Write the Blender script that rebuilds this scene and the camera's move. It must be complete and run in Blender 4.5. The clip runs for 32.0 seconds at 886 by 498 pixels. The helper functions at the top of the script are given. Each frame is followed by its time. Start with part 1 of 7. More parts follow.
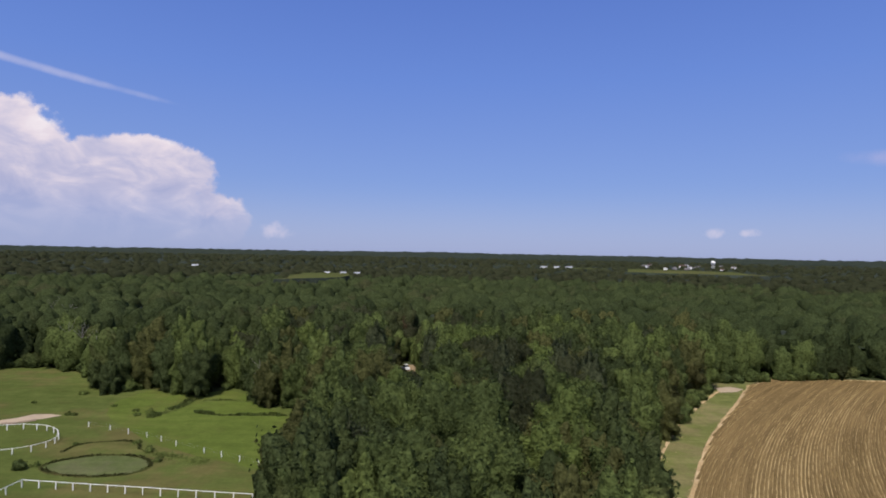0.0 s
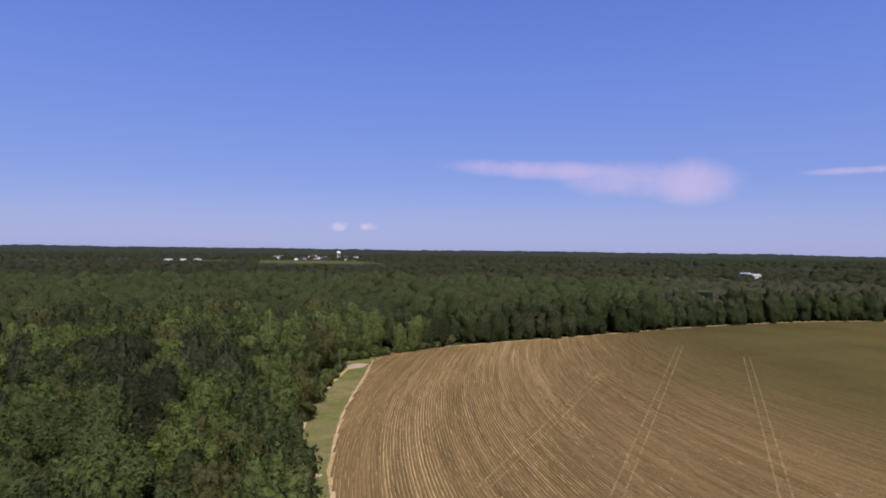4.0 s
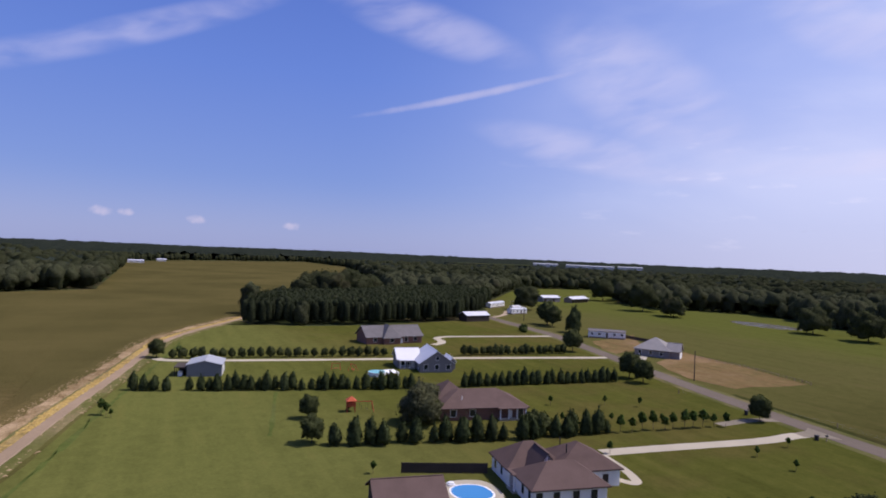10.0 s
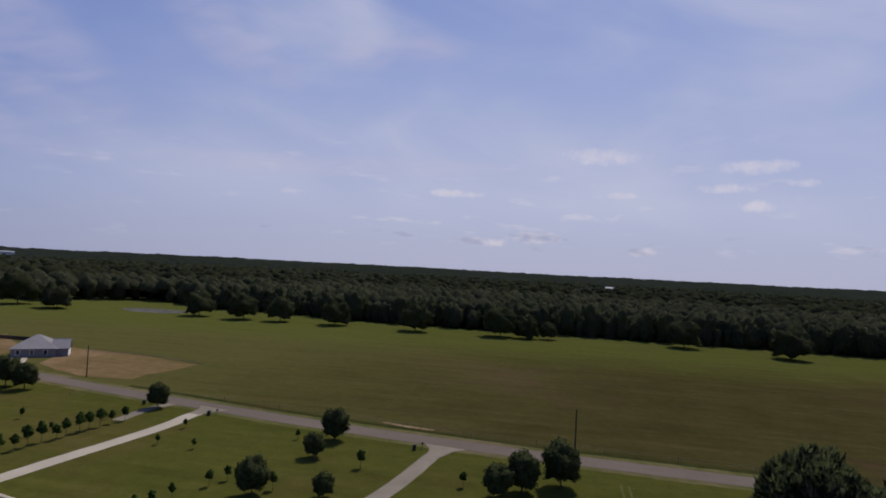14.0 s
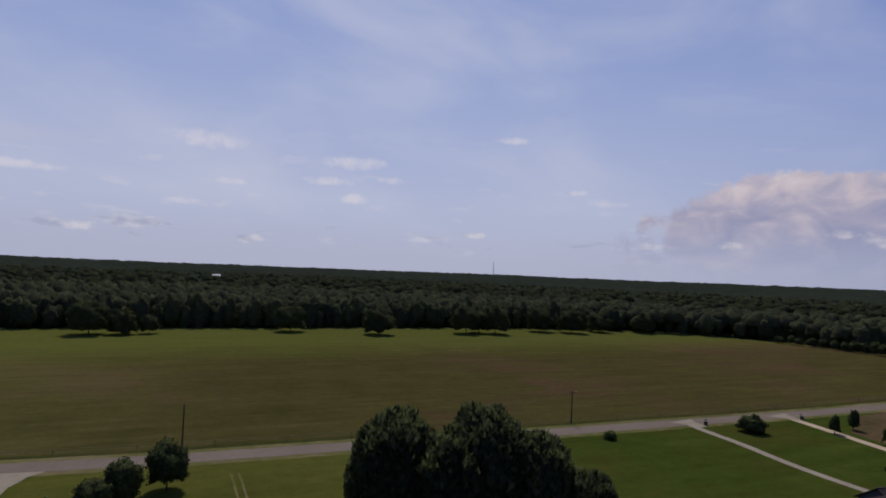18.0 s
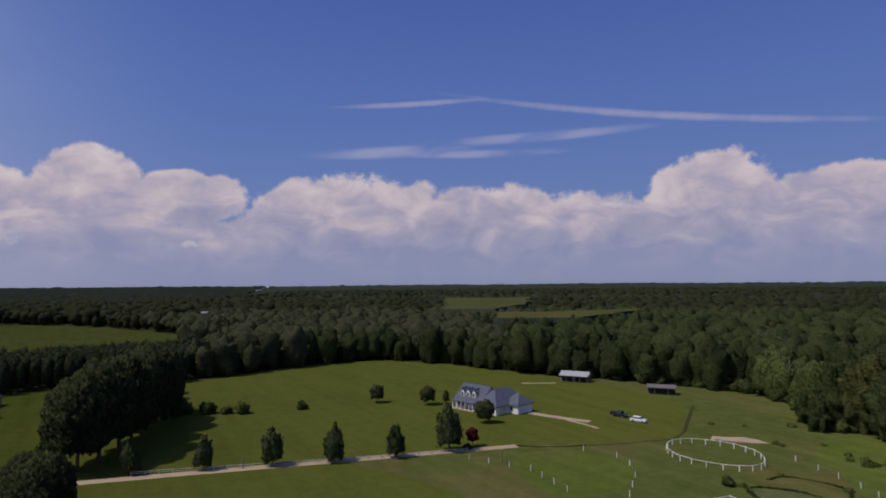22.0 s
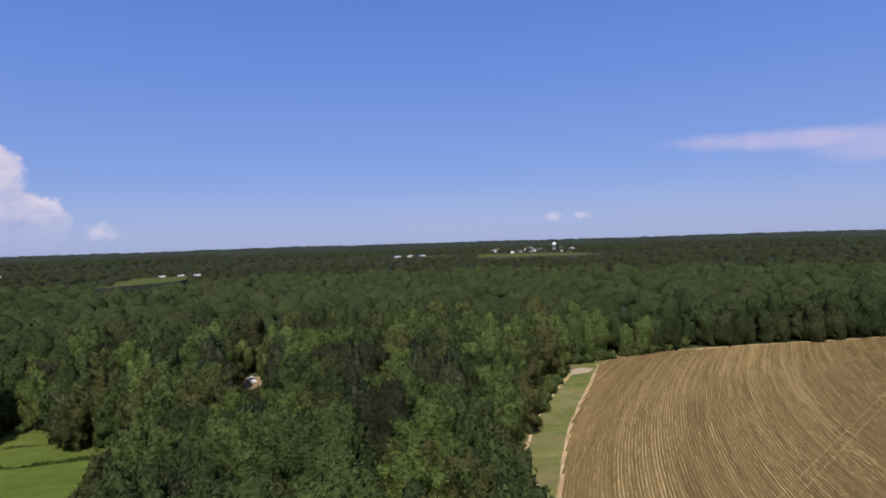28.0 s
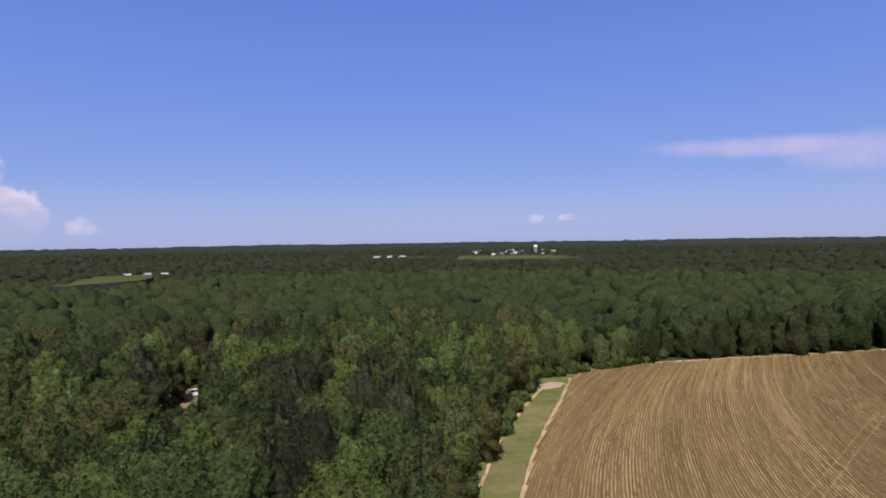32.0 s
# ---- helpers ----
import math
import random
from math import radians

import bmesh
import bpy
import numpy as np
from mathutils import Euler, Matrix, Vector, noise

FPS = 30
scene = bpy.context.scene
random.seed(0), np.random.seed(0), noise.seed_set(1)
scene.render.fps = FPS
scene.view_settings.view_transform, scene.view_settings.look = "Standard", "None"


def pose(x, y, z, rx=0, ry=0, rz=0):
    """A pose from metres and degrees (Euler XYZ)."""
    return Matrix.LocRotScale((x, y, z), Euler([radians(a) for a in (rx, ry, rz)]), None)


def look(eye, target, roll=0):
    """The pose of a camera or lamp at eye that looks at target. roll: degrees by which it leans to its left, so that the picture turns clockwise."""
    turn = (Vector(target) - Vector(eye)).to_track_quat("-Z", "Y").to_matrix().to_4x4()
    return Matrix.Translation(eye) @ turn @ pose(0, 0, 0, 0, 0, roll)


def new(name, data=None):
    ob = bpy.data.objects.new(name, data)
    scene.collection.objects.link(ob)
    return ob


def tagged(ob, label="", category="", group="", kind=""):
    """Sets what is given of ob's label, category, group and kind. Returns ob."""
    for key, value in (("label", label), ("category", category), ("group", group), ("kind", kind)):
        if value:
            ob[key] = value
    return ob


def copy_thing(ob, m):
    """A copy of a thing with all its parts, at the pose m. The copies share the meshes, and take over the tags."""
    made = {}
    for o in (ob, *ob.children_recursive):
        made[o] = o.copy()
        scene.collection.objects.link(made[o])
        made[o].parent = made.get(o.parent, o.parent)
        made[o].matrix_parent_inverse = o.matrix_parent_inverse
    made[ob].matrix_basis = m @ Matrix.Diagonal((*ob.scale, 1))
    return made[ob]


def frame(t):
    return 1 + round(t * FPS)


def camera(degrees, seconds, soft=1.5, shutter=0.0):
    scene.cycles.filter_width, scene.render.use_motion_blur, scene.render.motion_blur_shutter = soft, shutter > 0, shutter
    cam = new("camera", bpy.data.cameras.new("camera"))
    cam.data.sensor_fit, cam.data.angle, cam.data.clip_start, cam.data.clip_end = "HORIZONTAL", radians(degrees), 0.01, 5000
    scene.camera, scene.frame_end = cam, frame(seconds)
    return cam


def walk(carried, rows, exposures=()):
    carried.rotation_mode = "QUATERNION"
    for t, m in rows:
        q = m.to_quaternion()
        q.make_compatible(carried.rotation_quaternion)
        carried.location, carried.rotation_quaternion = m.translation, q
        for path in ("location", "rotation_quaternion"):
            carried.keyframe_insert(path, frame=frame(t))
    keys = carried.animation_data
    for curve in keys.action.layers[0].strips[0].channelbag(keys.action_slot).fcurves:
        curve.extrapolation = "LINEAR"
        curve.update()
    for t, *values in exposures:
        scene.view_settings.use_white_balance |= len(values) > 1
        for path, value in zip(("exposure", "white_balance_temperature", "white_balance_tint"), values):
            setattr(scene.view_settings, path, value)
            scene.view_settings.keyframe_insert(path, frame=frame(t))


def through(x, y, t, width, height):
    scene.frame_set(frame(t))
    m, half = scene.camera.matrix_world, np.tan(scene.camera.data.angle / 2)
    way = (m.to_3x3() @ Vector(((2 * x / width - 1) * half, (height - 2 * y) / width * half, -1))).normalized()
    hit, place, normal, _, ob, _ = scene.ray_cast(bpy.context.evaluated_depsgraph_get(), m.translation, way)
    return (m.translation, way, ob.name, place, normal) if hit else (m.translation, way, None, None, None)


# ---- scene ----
# seconds; x, y, z in metres; tilt, roll, heading in degrees
PATH = [
    (0, -0.00, -0.00, 41.50, 90.29, -1.11, 0.00),
    (0.5, -0.13, -0.22, 41.52, 90.27, -1.19, -2.08),
    (1, -0.26, -0.22, 41.54, 90.17, -0.95, -4.49),
    (1.5, -0.53, -0.05, 41.52, 90.18, -0.92, -8.23),
    (2, -0.92, 0.24, 41.45, 90.11, -0.92, -12.59),
    (2.5, -1.25, 0.53, 41.37, 90.09, -1.00, -17.12),
    (4.5, -0.04, 4.45, 39.30, 90.04, -0.73, -40.16),
    (5, -0.02, 4.64, 39.12, 90.00, -0.90, -46.58),
    (5.5, 0.02, 4.87, 38.82, 89.95, -0.95, -53.70),
    (6, 0.39, 5.16, 38.58, 89.98, -1.19, -60.08),
    (6.5, 1.15, 5.57, 38.48, 89.96, -0.97, -66.42),
    (7, 1.88, 6.05, 38.39, 89.86, -1.08, -73.28),
    (7.5, 2.30, 6.50, 38.24, 89.91, -1.43, -81.27),
    (8, 2.55, 6.78, 38.05, 89.97, -1.64, -89.49),
    (8.5, 2.89, 6.82, 37.77, 90.05, -1.75, -97.35),
    (9, 3.33, 6.75, 37.45, 90.31, -2.04, -103.48),
    (9.5, 3.76, 6.74, 37.32, 90.26, -2.09, -109.34),
    (10, 4.14, 6.94, 37.27, 90.38, -2.28, -115.26),
    (10.5, 4.72, 7.45, 37.29, 90.59, -2.46, -123.37),
    (11, 5.58, 7.99, 37.45, 90.82, -2.43, -131.76),
    (11.5, 6.40, 8.31, 37.70, 90.96, -2.63, -139.28),
    (12, 6.95, 8.34, 37.91, 91.07, -2.67, -146.32),
    (12.5, 7.18, 8.31, 37.93, 91.29, -2.59, -153.26),
    (13, 7.18, 8.33, 37.95, 91.63, -2.58, -159.86),
    (13.5, 7.13, 8.46, 38.29, 91.51, -2.81, -164.95),
    (14, 7.07, 8.74, 38.69, 91.52, -2.97, -169.09),
    (14.5, 7.02, 9.01, 38.90, 91.57, -3.10, -173.34),
    (16.5, 7.16, 11.16, 38.94, 91.57, -2.65, -189.50),
    (17, 7.46, 11.12, 39.03, 91.66, -2.67, -193.65),
    (17.5, 7.91, 10.89, 39.18, 91.79, -2.63, -199.02),
    (18, 8.16, 10.34, 39.30, 91.99, -2.51, -205.09),
    (18.5, 7.90, 9.64, 39.32, 92.17, -2.51, -211.83),
    (19, 7.11, 8.90, 39.28, 92.40, -2.11, -217.36),
    (19.5, 6.14, 8.27, 39.32, 92.08, -2.28, -218.64),
    (20, 5.21, 7.81, 39.38, 91.89, -2.13, -219.33),
    (20.5, 4.27, 7.56, 39.37, 92.04, -2.29, -224.00),
    (21, 3.24, 7.34, 39.26, 92.40, -2.39, -231.60),
    (21.4, 2.53, 6.99, 39.26, 93.10, -1.24, -249.34),
    (21.6, 2.14, 6.64, 39.32, 93.31, -0.81, -265.16),
    (21.8, 1.71, 6.13, 39.41, 93.50, -0.03, -281.62),
    (22, 1.17, 5.34, 39.56, 93.32, 0.51, -298.84),
    (22.3, 0.50, 4.24, 39.72, 92.76, 1.10, -326.02),
    (22.5, -0.03, 3.30, 39.83, 91.96, 1.89, -343.53),
    (23, -1.13, 1.16, 40.06, 91.46, 1.41, -358.64),
    (23.5, -1.69, -0.06, 40.32, 91.12, 1.38, -359.66),
    (24, -1.63, 0.18, 40.53, 90.77, 1.47, -359.88),
    (24.5, -1.40, 1.11, 40.68, 90.48, 1.37, -362.55),
    (25, -1.11, 2.26, 40.83, 90.23, 1.35, -367.93),
    (25.5, -0.87, 3.14, 40.98, 89.91, 1.24, -371.95),
    (27.5, 1.66, 10.56, 42.64, 89.33, 1.62, -373.87),
    (28, 2.39, 11.96, 42.77, 89.32, 1.76, -373.81),
    (28.5, 3.62, 14.14, 42.99, 89.09, 1.62, -373.81),
    (29, 5.07, 16.55, 43.24, 89.02, 1.57, -373.81),
    (29.5, 6.41, 18.83, 43.52, 89.03, 1.55, -373.93),
    (30, 7.54, 20.73, 43.73, 88.98, 1.34, -374.26),
    (30.5, 8.51, 22.12, 43.85, 88.98, 1.19, -374.49),
    (31, 9.48, 23.06, 43.88, 89.02, 1.13, -374.58),
    (31.5, 10.51, 23.62, 43.81, 89.19, 1.01, -374.79),
    (32, 11.79, 24.02, 43.54, 89.32, 0.88, -375.37),
]
cam = camera(72.5, 32.0, 1.85)
walk(cam, [(t, pose(*p)) for t, *p in PATH], exposures=[(0, -0.05, 6500, 12), (1, -0.05, 6480, 15), (2, -0.04, 6420, 21), (2.5, -0.04, 6420, 22), (6, 0.0, 6500, 24), (9, -0.04, 6350, 22), (11, -0.26, 6300, 20), (12, -0.46, 6300, 18), (13, -0.61, 6350, 17), (15, -0.70, 6400, 15), (17, -0.74, 6400, 14), (19, -0.62, 6500, 14), (21.4, -0.68, 6550, 14), (22, -0.72, 6600, 16), (22.5, -0.7, 6500, 16), (23, -0.44, 6500, 12), (24, -0.1, 6500, 12), (25, 0.0, 6450, 12), (30, 0.0, 6450, 12), (31, 0.04, 6480, 16), (32, 0.05, 6480, 17)])

# ---------------------------------------------------------------- light
SUN_AZ, SUN_EL = 196.0, 57.0
sun_dir = Vector((math.sin(radians(SUN_AZ)) * math.cos(radians(SUN_EL)), math.cos(radians(SUN_AZ)) * math.cos(radians(SUN_EL)), math.sin(radians(SUN_EL))))
sun = new("sun", bpy.data.lights.new("sun", "SUN"))
sun.data.energy, sun.data.angle, sun.data.color = 4.4, radians(0.6), (1.0, 0.95, 0.87)
sun.matrix_world = look(sun_dir * 500, (0, 0, 0))

world = bpy.data.worlds.new("sky")
scene.world = world
world.use_nodes = True


class Graph:
    """Short spelling for node graphs: numbers and sockets mix freely."""

    def __init__(self, tree):
        self.tree = tree

    def node(self, kind):
        return self.tree.nodes.new(kind)

    def plug(self, socket, v):
        if isinstance(v, bpy.types.NodeSocket):
            self.tree.links.new(v, socket)
        elif v is not None:
            socket.default_value = v

    def m(self, op, a, b=None, c=None, clamp=False):
        n = self.node("ShaderNodeMath")
        n.operation, n.use_clamp = op, clamp
        for s, v in zip(n.inputs, (a, b, c)):
            self.plug(s, v)
        return n.outputs[0]

    def step(self, v, lo, hi):
        n = self.node("ShaderNodeMapRange")
        n.interpolation_type = "SMOOTHSTEP"
        for s, q in zip(n.inputs, (v, lo, hi, 0.0, 1.0)):
            self.plug(s, q)
        return n.outputs[0]

    def mix(self, f, a, b, kind="MIX"):
        n = self.node("ShaderNodeMix")
        n.data_type, n.blend_type = "RGBA", kind
        self.plug(n.inputs[0], f)
        for s, v in ((n.inputs[6], a), (n.inputs[7], b)):
            self.plug(s, (*v, 1.0) if isinstance(v, tuple) and len(v) == 3 else v)
        return n.outputs[2]

    def ramp(self, v, stops):
        n = self.node("ShaderNodeValToRGB")
        e = n.color_ramp.elements
        while len(e) < len(stops):
            e.new(0.5)
        for q, (at, col) in zip(e, stops):
            q.position, q.color = at, (*col, 1.0)
        self.plug(n.inputs[0], v)
        return n.outputs[0]

    def noise(self, vec, scale, detail=3.0, rough=0.55, colour=False, dist=0.0):
        n = self.node("ShaderNodeTexNoise")
        self.plug(n.inputs["Vector"], vec)
        n.inputs["Scale"].default_value, n.inputs["Detail"].default_value = scale, detail
        n.inputs["Roughness"].default_value, n.inputs["Distortion"].default_value = rough, dist
        return n.outputs["Color" if colour else "Fac"]

    def split(self, vec):
        n = self.node("ShaderNodeSeparateXYZ")
        self.plug(n.inputs[0], vec)
        return n.outputs[0], n.outputs[1], n.outputs[2]

    def join(self, x, y, z):
        n = self.node("ShaderNodeCombineXYZ")
        for s, v in zip(n.inputs, (x, y, z)):
            self.plug(s, v)
        return n.outputs[0]


def build_sky():
    g = Graph(world.node_tree)
    back = world.node_tree.nodes["Background"]
    nishita = g.node("ShaderNodeTexSky")
    nishita.sky_type, nishita.sun_disc = "NISHITA", False
    nishita.sun_elevation, nishita.sun_rotation = radians(SUN_EL), radians(SUN_AZ)
    nishita.air_density, nishita.dust_density, nishita.ozone_density = 1.0, 0.6, 2.5
    way = g.node("ShaderNodeTexCoord").outputs["Generated"]
    x, y, z = g.split(way)
    deg = 180 / math.pi
    az = g.m("MULTIPLY", g.m("ARCTAN2", x, y), deg)
    el = g.m("MULTIPLY", g.m("ARCSINE", z), deg)
    azs = g.m("MULTIPLY", g.m("ARCTAN2", g.m("MULTIPLY", x, -1.0), g.m("MULTIPLY", y, -1.0)), deg)  # the same, from the south
    # clear sky: Nishita, deepened by the summer haze's own gradient
    clear = g.mix(1.0, nishita.outputs[0], (SKY_GAIN * 0.72, SKY_GAIN * 0.86, SKY_GAIN * 1.22), "MULTIPLY")
    band = g.ramp(g.m("DIVIDE", el, 45.0), [(0.0, (0.30, 0.39, 0.69)), (0.12, (0.235, 0.345, 0.71)), (0.35, (0.155, 0.277, 0.74)), (0.62, (0.095, 0.19, 0.64)), (1.0, (0.085, 0.165, 0.52))])
    col = g.mix(0.7, clear, band)
    # whiter air towards the sun
    toward = g.m("COSINE", g.m("MULTIPLY", g.m("SUBTRACT", az, -168.0), math.pi / 180))
    glow = g.m("MULTIPLY", g.step(toward, 0.04, 1.0), g.m("SUBTRACT", 1.0, g.step(el, 0.0, 52.0)))
    milk = g.ramp(g.m("DIVIDE", el, 45.0), [(0.0, (0.82, 0.87, 1.03)), (0.22, (0.75, 0.83, 1.07)), (0.6, (0.60, 0.76, 1.14)), (1.0, (0.56, 0.74, 1.16))])
    col = g.mix(g.m("MULTIPLY", glow, 0.78), col, milk)
    pink = g.m("MULTIPLY", g.m("SUBTRACT", 1.0, g.step(el, 0.0, 7.0)), 0.30)
    col = g.mix(pink, col, (0.50, 0.52, 0.74))
    # bright haze close round the sun
    near = g.m("ADD", g.m("ADD", g.m("MULTIPLY", x, sun_dir.x), g.m("MULTIPLY", y, sun_dir.y)), g.m("MULTIPLY", z, sun_dir.z))
    near = g.m("EXPONENT", g.m("MULTIPLY", g.m("SUBTRACT", near, 1.0), 20.0))
    col = g.mix(near, col, (2.2, 2.15, 2.1))
    n1 = g.noise(way, 9.0, 6.0, 0.6)
    n2 = g.noise(way, 26.0, 5.0, 0.62)
    # thin cirrus veils, thick to the south
    south = g.step(toward, 0.2, 0.9)
    veil = g.noise(g.join(g.m("MULTIPLY", g.m("ADD", azs, g.m("MULTIPLY", el, 0.3)), 0.042), g.m("MULTIPLY", g.m("ADD", el, g.m("MULTIPLY", azs, 0.06)), 0.10), 0.3), 1.3, 5.0, 0.5, dist=0.4)
    veil = g.m("MULTIPLY", g.step(veil, 0.36, 0.84), g.m("MULTIPLY", south, g.step(el, 0.0, 8.0)))
    col = g.mix(g.m("MULTIPLY", veil, 0.58), col, (0.87, 0.91, 1.06))
    flecks = g.noise(g.join(g.m("MULTIPLY", azs, 0.22), g.m("MULTIPLY", el, 0.8), 2.0), 1.1, 4.0, 0.5)
    fleck = g.m("MULTIPLY", g.step(flecks, 0.58, 0.80), g.m("MULTIPLY", south, g.m("MULTIPLY", g.step(el, 0.6, 2.2), g.m("SUBTRACT", 1.0, g.step(el, 7.0, 15.0)))))
    col = g.mix(g.m("MULTIPLY", fleck, 0.42), col, (1.06, 1.02, 1.08))
    dim = g.noise(g.join(g.m("MULTIPLY", azs, 0.30), g.m("MULTIPLY", el, 1.2), 7.0), 1.0, 4.0, 0.55)
    dim = g.m("MULTIPLY", g.step(dim, 0.60, 0.72), g.m("MULTIPLY", south, g.m("MULTIPLY", g.step(el, 1.2, 2.2), g.m("SUBTRACT", 1.0, g.step(el, 2.6, 4.2)))))
    col = g.mix(g.m("MULTIPLY", dim, 0.5), col, (0.50, 0.54, 0.70))

    def oval(a, e, wa, we, lean=0.0):
        da = g.m("SUBTRACT", az, a)
        de = g.m("SUBTRACT", g.m("SUBTRACT", el, e), g.m("MULTIPLY", da, lean))
        p, q = g.m("DIVIDE", da, wa), g.m("DIVIDE", de, we)
        return g.m("SUBTRACT", 1.0, g.m("ADD", g.m("MULTIPLY", p, p), g.m("MULTIPLY", q, q)))

    def union(spec):
        out = None
        for s in spec:
            o = oval(*s)
            out = o if out is None else g.m("MAXIMUM", out, o)
        return out

    # fibrous wisps: azimuth, elevation, half-widths, lean
    wisps = [(87, 17.0, 15, 1.4, 0.40), (129, 9.6, 11, 2.0, -0.2), (113, 20.5, 10, 2.2, -0.25), (133, 15.0, 9, 5.0, -0.5), (163, 19.4, 8, 2.0, 0.05), (149, 18.5, 6, 3.0, -0.4), (158, 8.6, 18, 1.2, 0.04), (-52, 13.6, 11, 0.5, 0.03), (-66, 12.4, 8, 0.6, 0.06), (-58, 12.2, 9, 0.4, 0.0)]
    fibre = g.noise(g.join(g.m("MULTIPLY", azs, 0.12), g.m("MULTIPLY", g.m("SUBTRACT", el, g.m("MULTIPLY", azs, 0.2)), 0.34), 1.0), 1.4, 4.0, 0.45, dist=0.3)
    w = g.m("MULTIPLY", g.step(union(wisps), -0.3, 1.0), g.step(fibre, 0.22, 0.72))
    col = g.mix(g.m("MULTIPLY", w, 0.38), col, (0.80, 0.78, 0.94))
    # vapour trails
    trails = [(117, 14.6, 10.5, 0.42, 0.22), (-42, 14.9, 19, 0.40, -0.15), (-64, 16.8, 8, 0.30, 0.06)]
    soft = g.m("ADD", union(trails), g.m("MULTIPLY", g.m("SUBTRACT", n2, 0.5), 1.0))
    col = g.mix(g.m("MULTIPLY", g.step(soft, -0.2, 1.4), 0.46), col, (0.76, 0.72, 0.84))
    # a lone flat anvil over the field
    flat = [(46, 7.4, 12, 1.0, -0.05), (52.5, 6.5, 8.0, 2.0, -0.06), (56.0, 6.2, 4.5, 2.2, 0.0), (69, 6.6, 5, 0.35, 0)]
    soft = g.m("ADD", union(flat), g.m("MULTIPLY", g.m("SUBTRACT", n1, 0.5), 2.2))
    col = g.mix(g.m("MULTIPLY", g.step(soft, -0.15, 1.3), 0.56), col, (0.68, 0.58, 0.76))
    # small fair-weather puffs near the skyline
    puffs = [(24.1, 2.05, 1.0, 0.5), (27, 2.1, 0.9, 0.4), (71.3, 2.6, 0.8, 0.42), (85.6, 2.4, 1.0, 0.5), (87.5, 2.4, 0.7, 0.4), (93, 2.1, 0.9, 0.45), (101, 1.9, 0.9, 0.4), (-15.5, 1.6, 1.6, 0.9), (-20.5, 3.4, 2.0, 1.1)]
    n3 = g.noise(way, 70.0, 4.0, 0.6)
    w = g.m("ADD", union(puffs), g.m("MULTIPLY", g.m("SUBTRACT", n3, 0.5), 2.4))
    col = g.mix(g.m("MULTIPLY", g.step(w, 0.0, 1.4), 0.52), col, (0.76, 0.70, 0.82))
    # the towering bank to the west and north-west
    bank = [(-104, 2.2, 34, 4.8), (-58, 2.6, 40, 5.2), (-122, 4.0, 15, 5.6), (-108.5, 5.5, 4.5, 3.8), (-99, 5.5, 6, 4.2), (-91.8, 7.2, 4.6, 4.5), (-83.8, 7.6, 5.2, 2.6), (-70, 4.5, 11, 5.9), (-54, 4.0, 14, 5.3), (-37, 6.5, 5.8, 5.6), (-27, 6.2, 7.2, 3.3), (-26, 2.5, 9, 3.2)]
    warp = g.m("ADD", g.m("MULTIPLY", g.m("SUBTRACT", n1, 0.5), 1.5), g.m("MULTIPLY", g.m("SUBTRACT", n2, 0.5), 0.75))
    body = g.m("ADD", union(bank), warp)
    mask = g.m("MULTIPLY", g.step(body, 0.0, 0.24), g.step(el, -1.0, 6.0))
    billow = g.noise(g.join(g.m("MULTIPLY", az, 0.10), g.m("MULTIPLY", el, 0.17), 0.0), 2.6, 5.0, 0.55, dist=0.5)
    broad = g.noise(way, 7.0, 2.0, 0.5)
    lit = g.m("ADD", g.m("ADD", g.m("MULTIPLY", el, 0.066), 0.12), g.m("ADD", g.m("MULTIPLY", g.m("SUBTRACT", billow, 0.5), 1.7), g.m("ADD", g.m("MULTIPLY", g.m("SUBTRACT", broad, 0.5), 0.7), g.m("MULTIPLY", body, -0.16))), clamp=True)
    cloud = g.ramp(lit, [(0.0, (0.42, 0.44, 0.65)), (0.35, (0.58, 0.56, 0.72)), (0.7, (0.86, 0.76, 0.81)), (1.0, (1.0, 0.92, 0.92))])
    col = g.mix(g.m("MULTIPLY", mask, 0.92), col, cloud)
    # small ragged clouds adrift in front of the bank and over the south, white above and grey below
    scud = [(-111.9, 4.9, 1.3, 0.55), (-96.5, 4.0, 0.8, 0.7), (-84.0, 3.7, 0.8, 0.4), (-106.3, 5.0, 1.2, 0.45), (-118.3, 3.7, 2.2, 0.8), (-129.3, 3.1, 1.2, 0.5), (-121.5, 4.2, 1.2, 0.4), (-45.1, 7.2, 1.2, 0.4), (177.9, 3.0, 3.5, 0.7), (172.3, 2.4, 3.0, 0.5), (-172.6, 2.1, 1.6, 0.5), (-152.1, 3.4, 1.4, 0.35)]
    puff = g.m("ADD", union(scud), g.m("MULTIPLY", g.m("SUBTRACT", n3, 0.5), 2.6))
    under = g.ramp(g.noise(g.join(g.m("MULTIPLY", az, 0.5), g.m("MULTIPLY", el, 1.1), 0.0), 1.0, 3.0, 0.5), [(0.35, (0.50, 0.53, 0.70)), (0.6, (1.05, 1.0, 1.04))])
    col = g.mix(g.m("MULTIPLY", g.step(puff, 0.0, 1.0), 0.5), col, under)
    flat = [(194.1, 7.8, 2.6, 0.45), (196.3, 9.6, 3.0, 0.6), (199.7, 8.2, 1.4, 0.4), (211.3, 12.3, 1.6, 0.35), (169.8, 6.8, 3.0, 0.4), (185.4, 7.1, 1.3, 0.35), (182.9, 10.6, 4.0, 0.8), (196.3, 6.3, 1.6, 0.5), (217.5, 7.6, 0.9, 0.3)]
    turn = g.m("ADD", az, g.m("MULTIPLY", g.m("LESS_THAN", az, 0.0), 360.0))
    thin = None
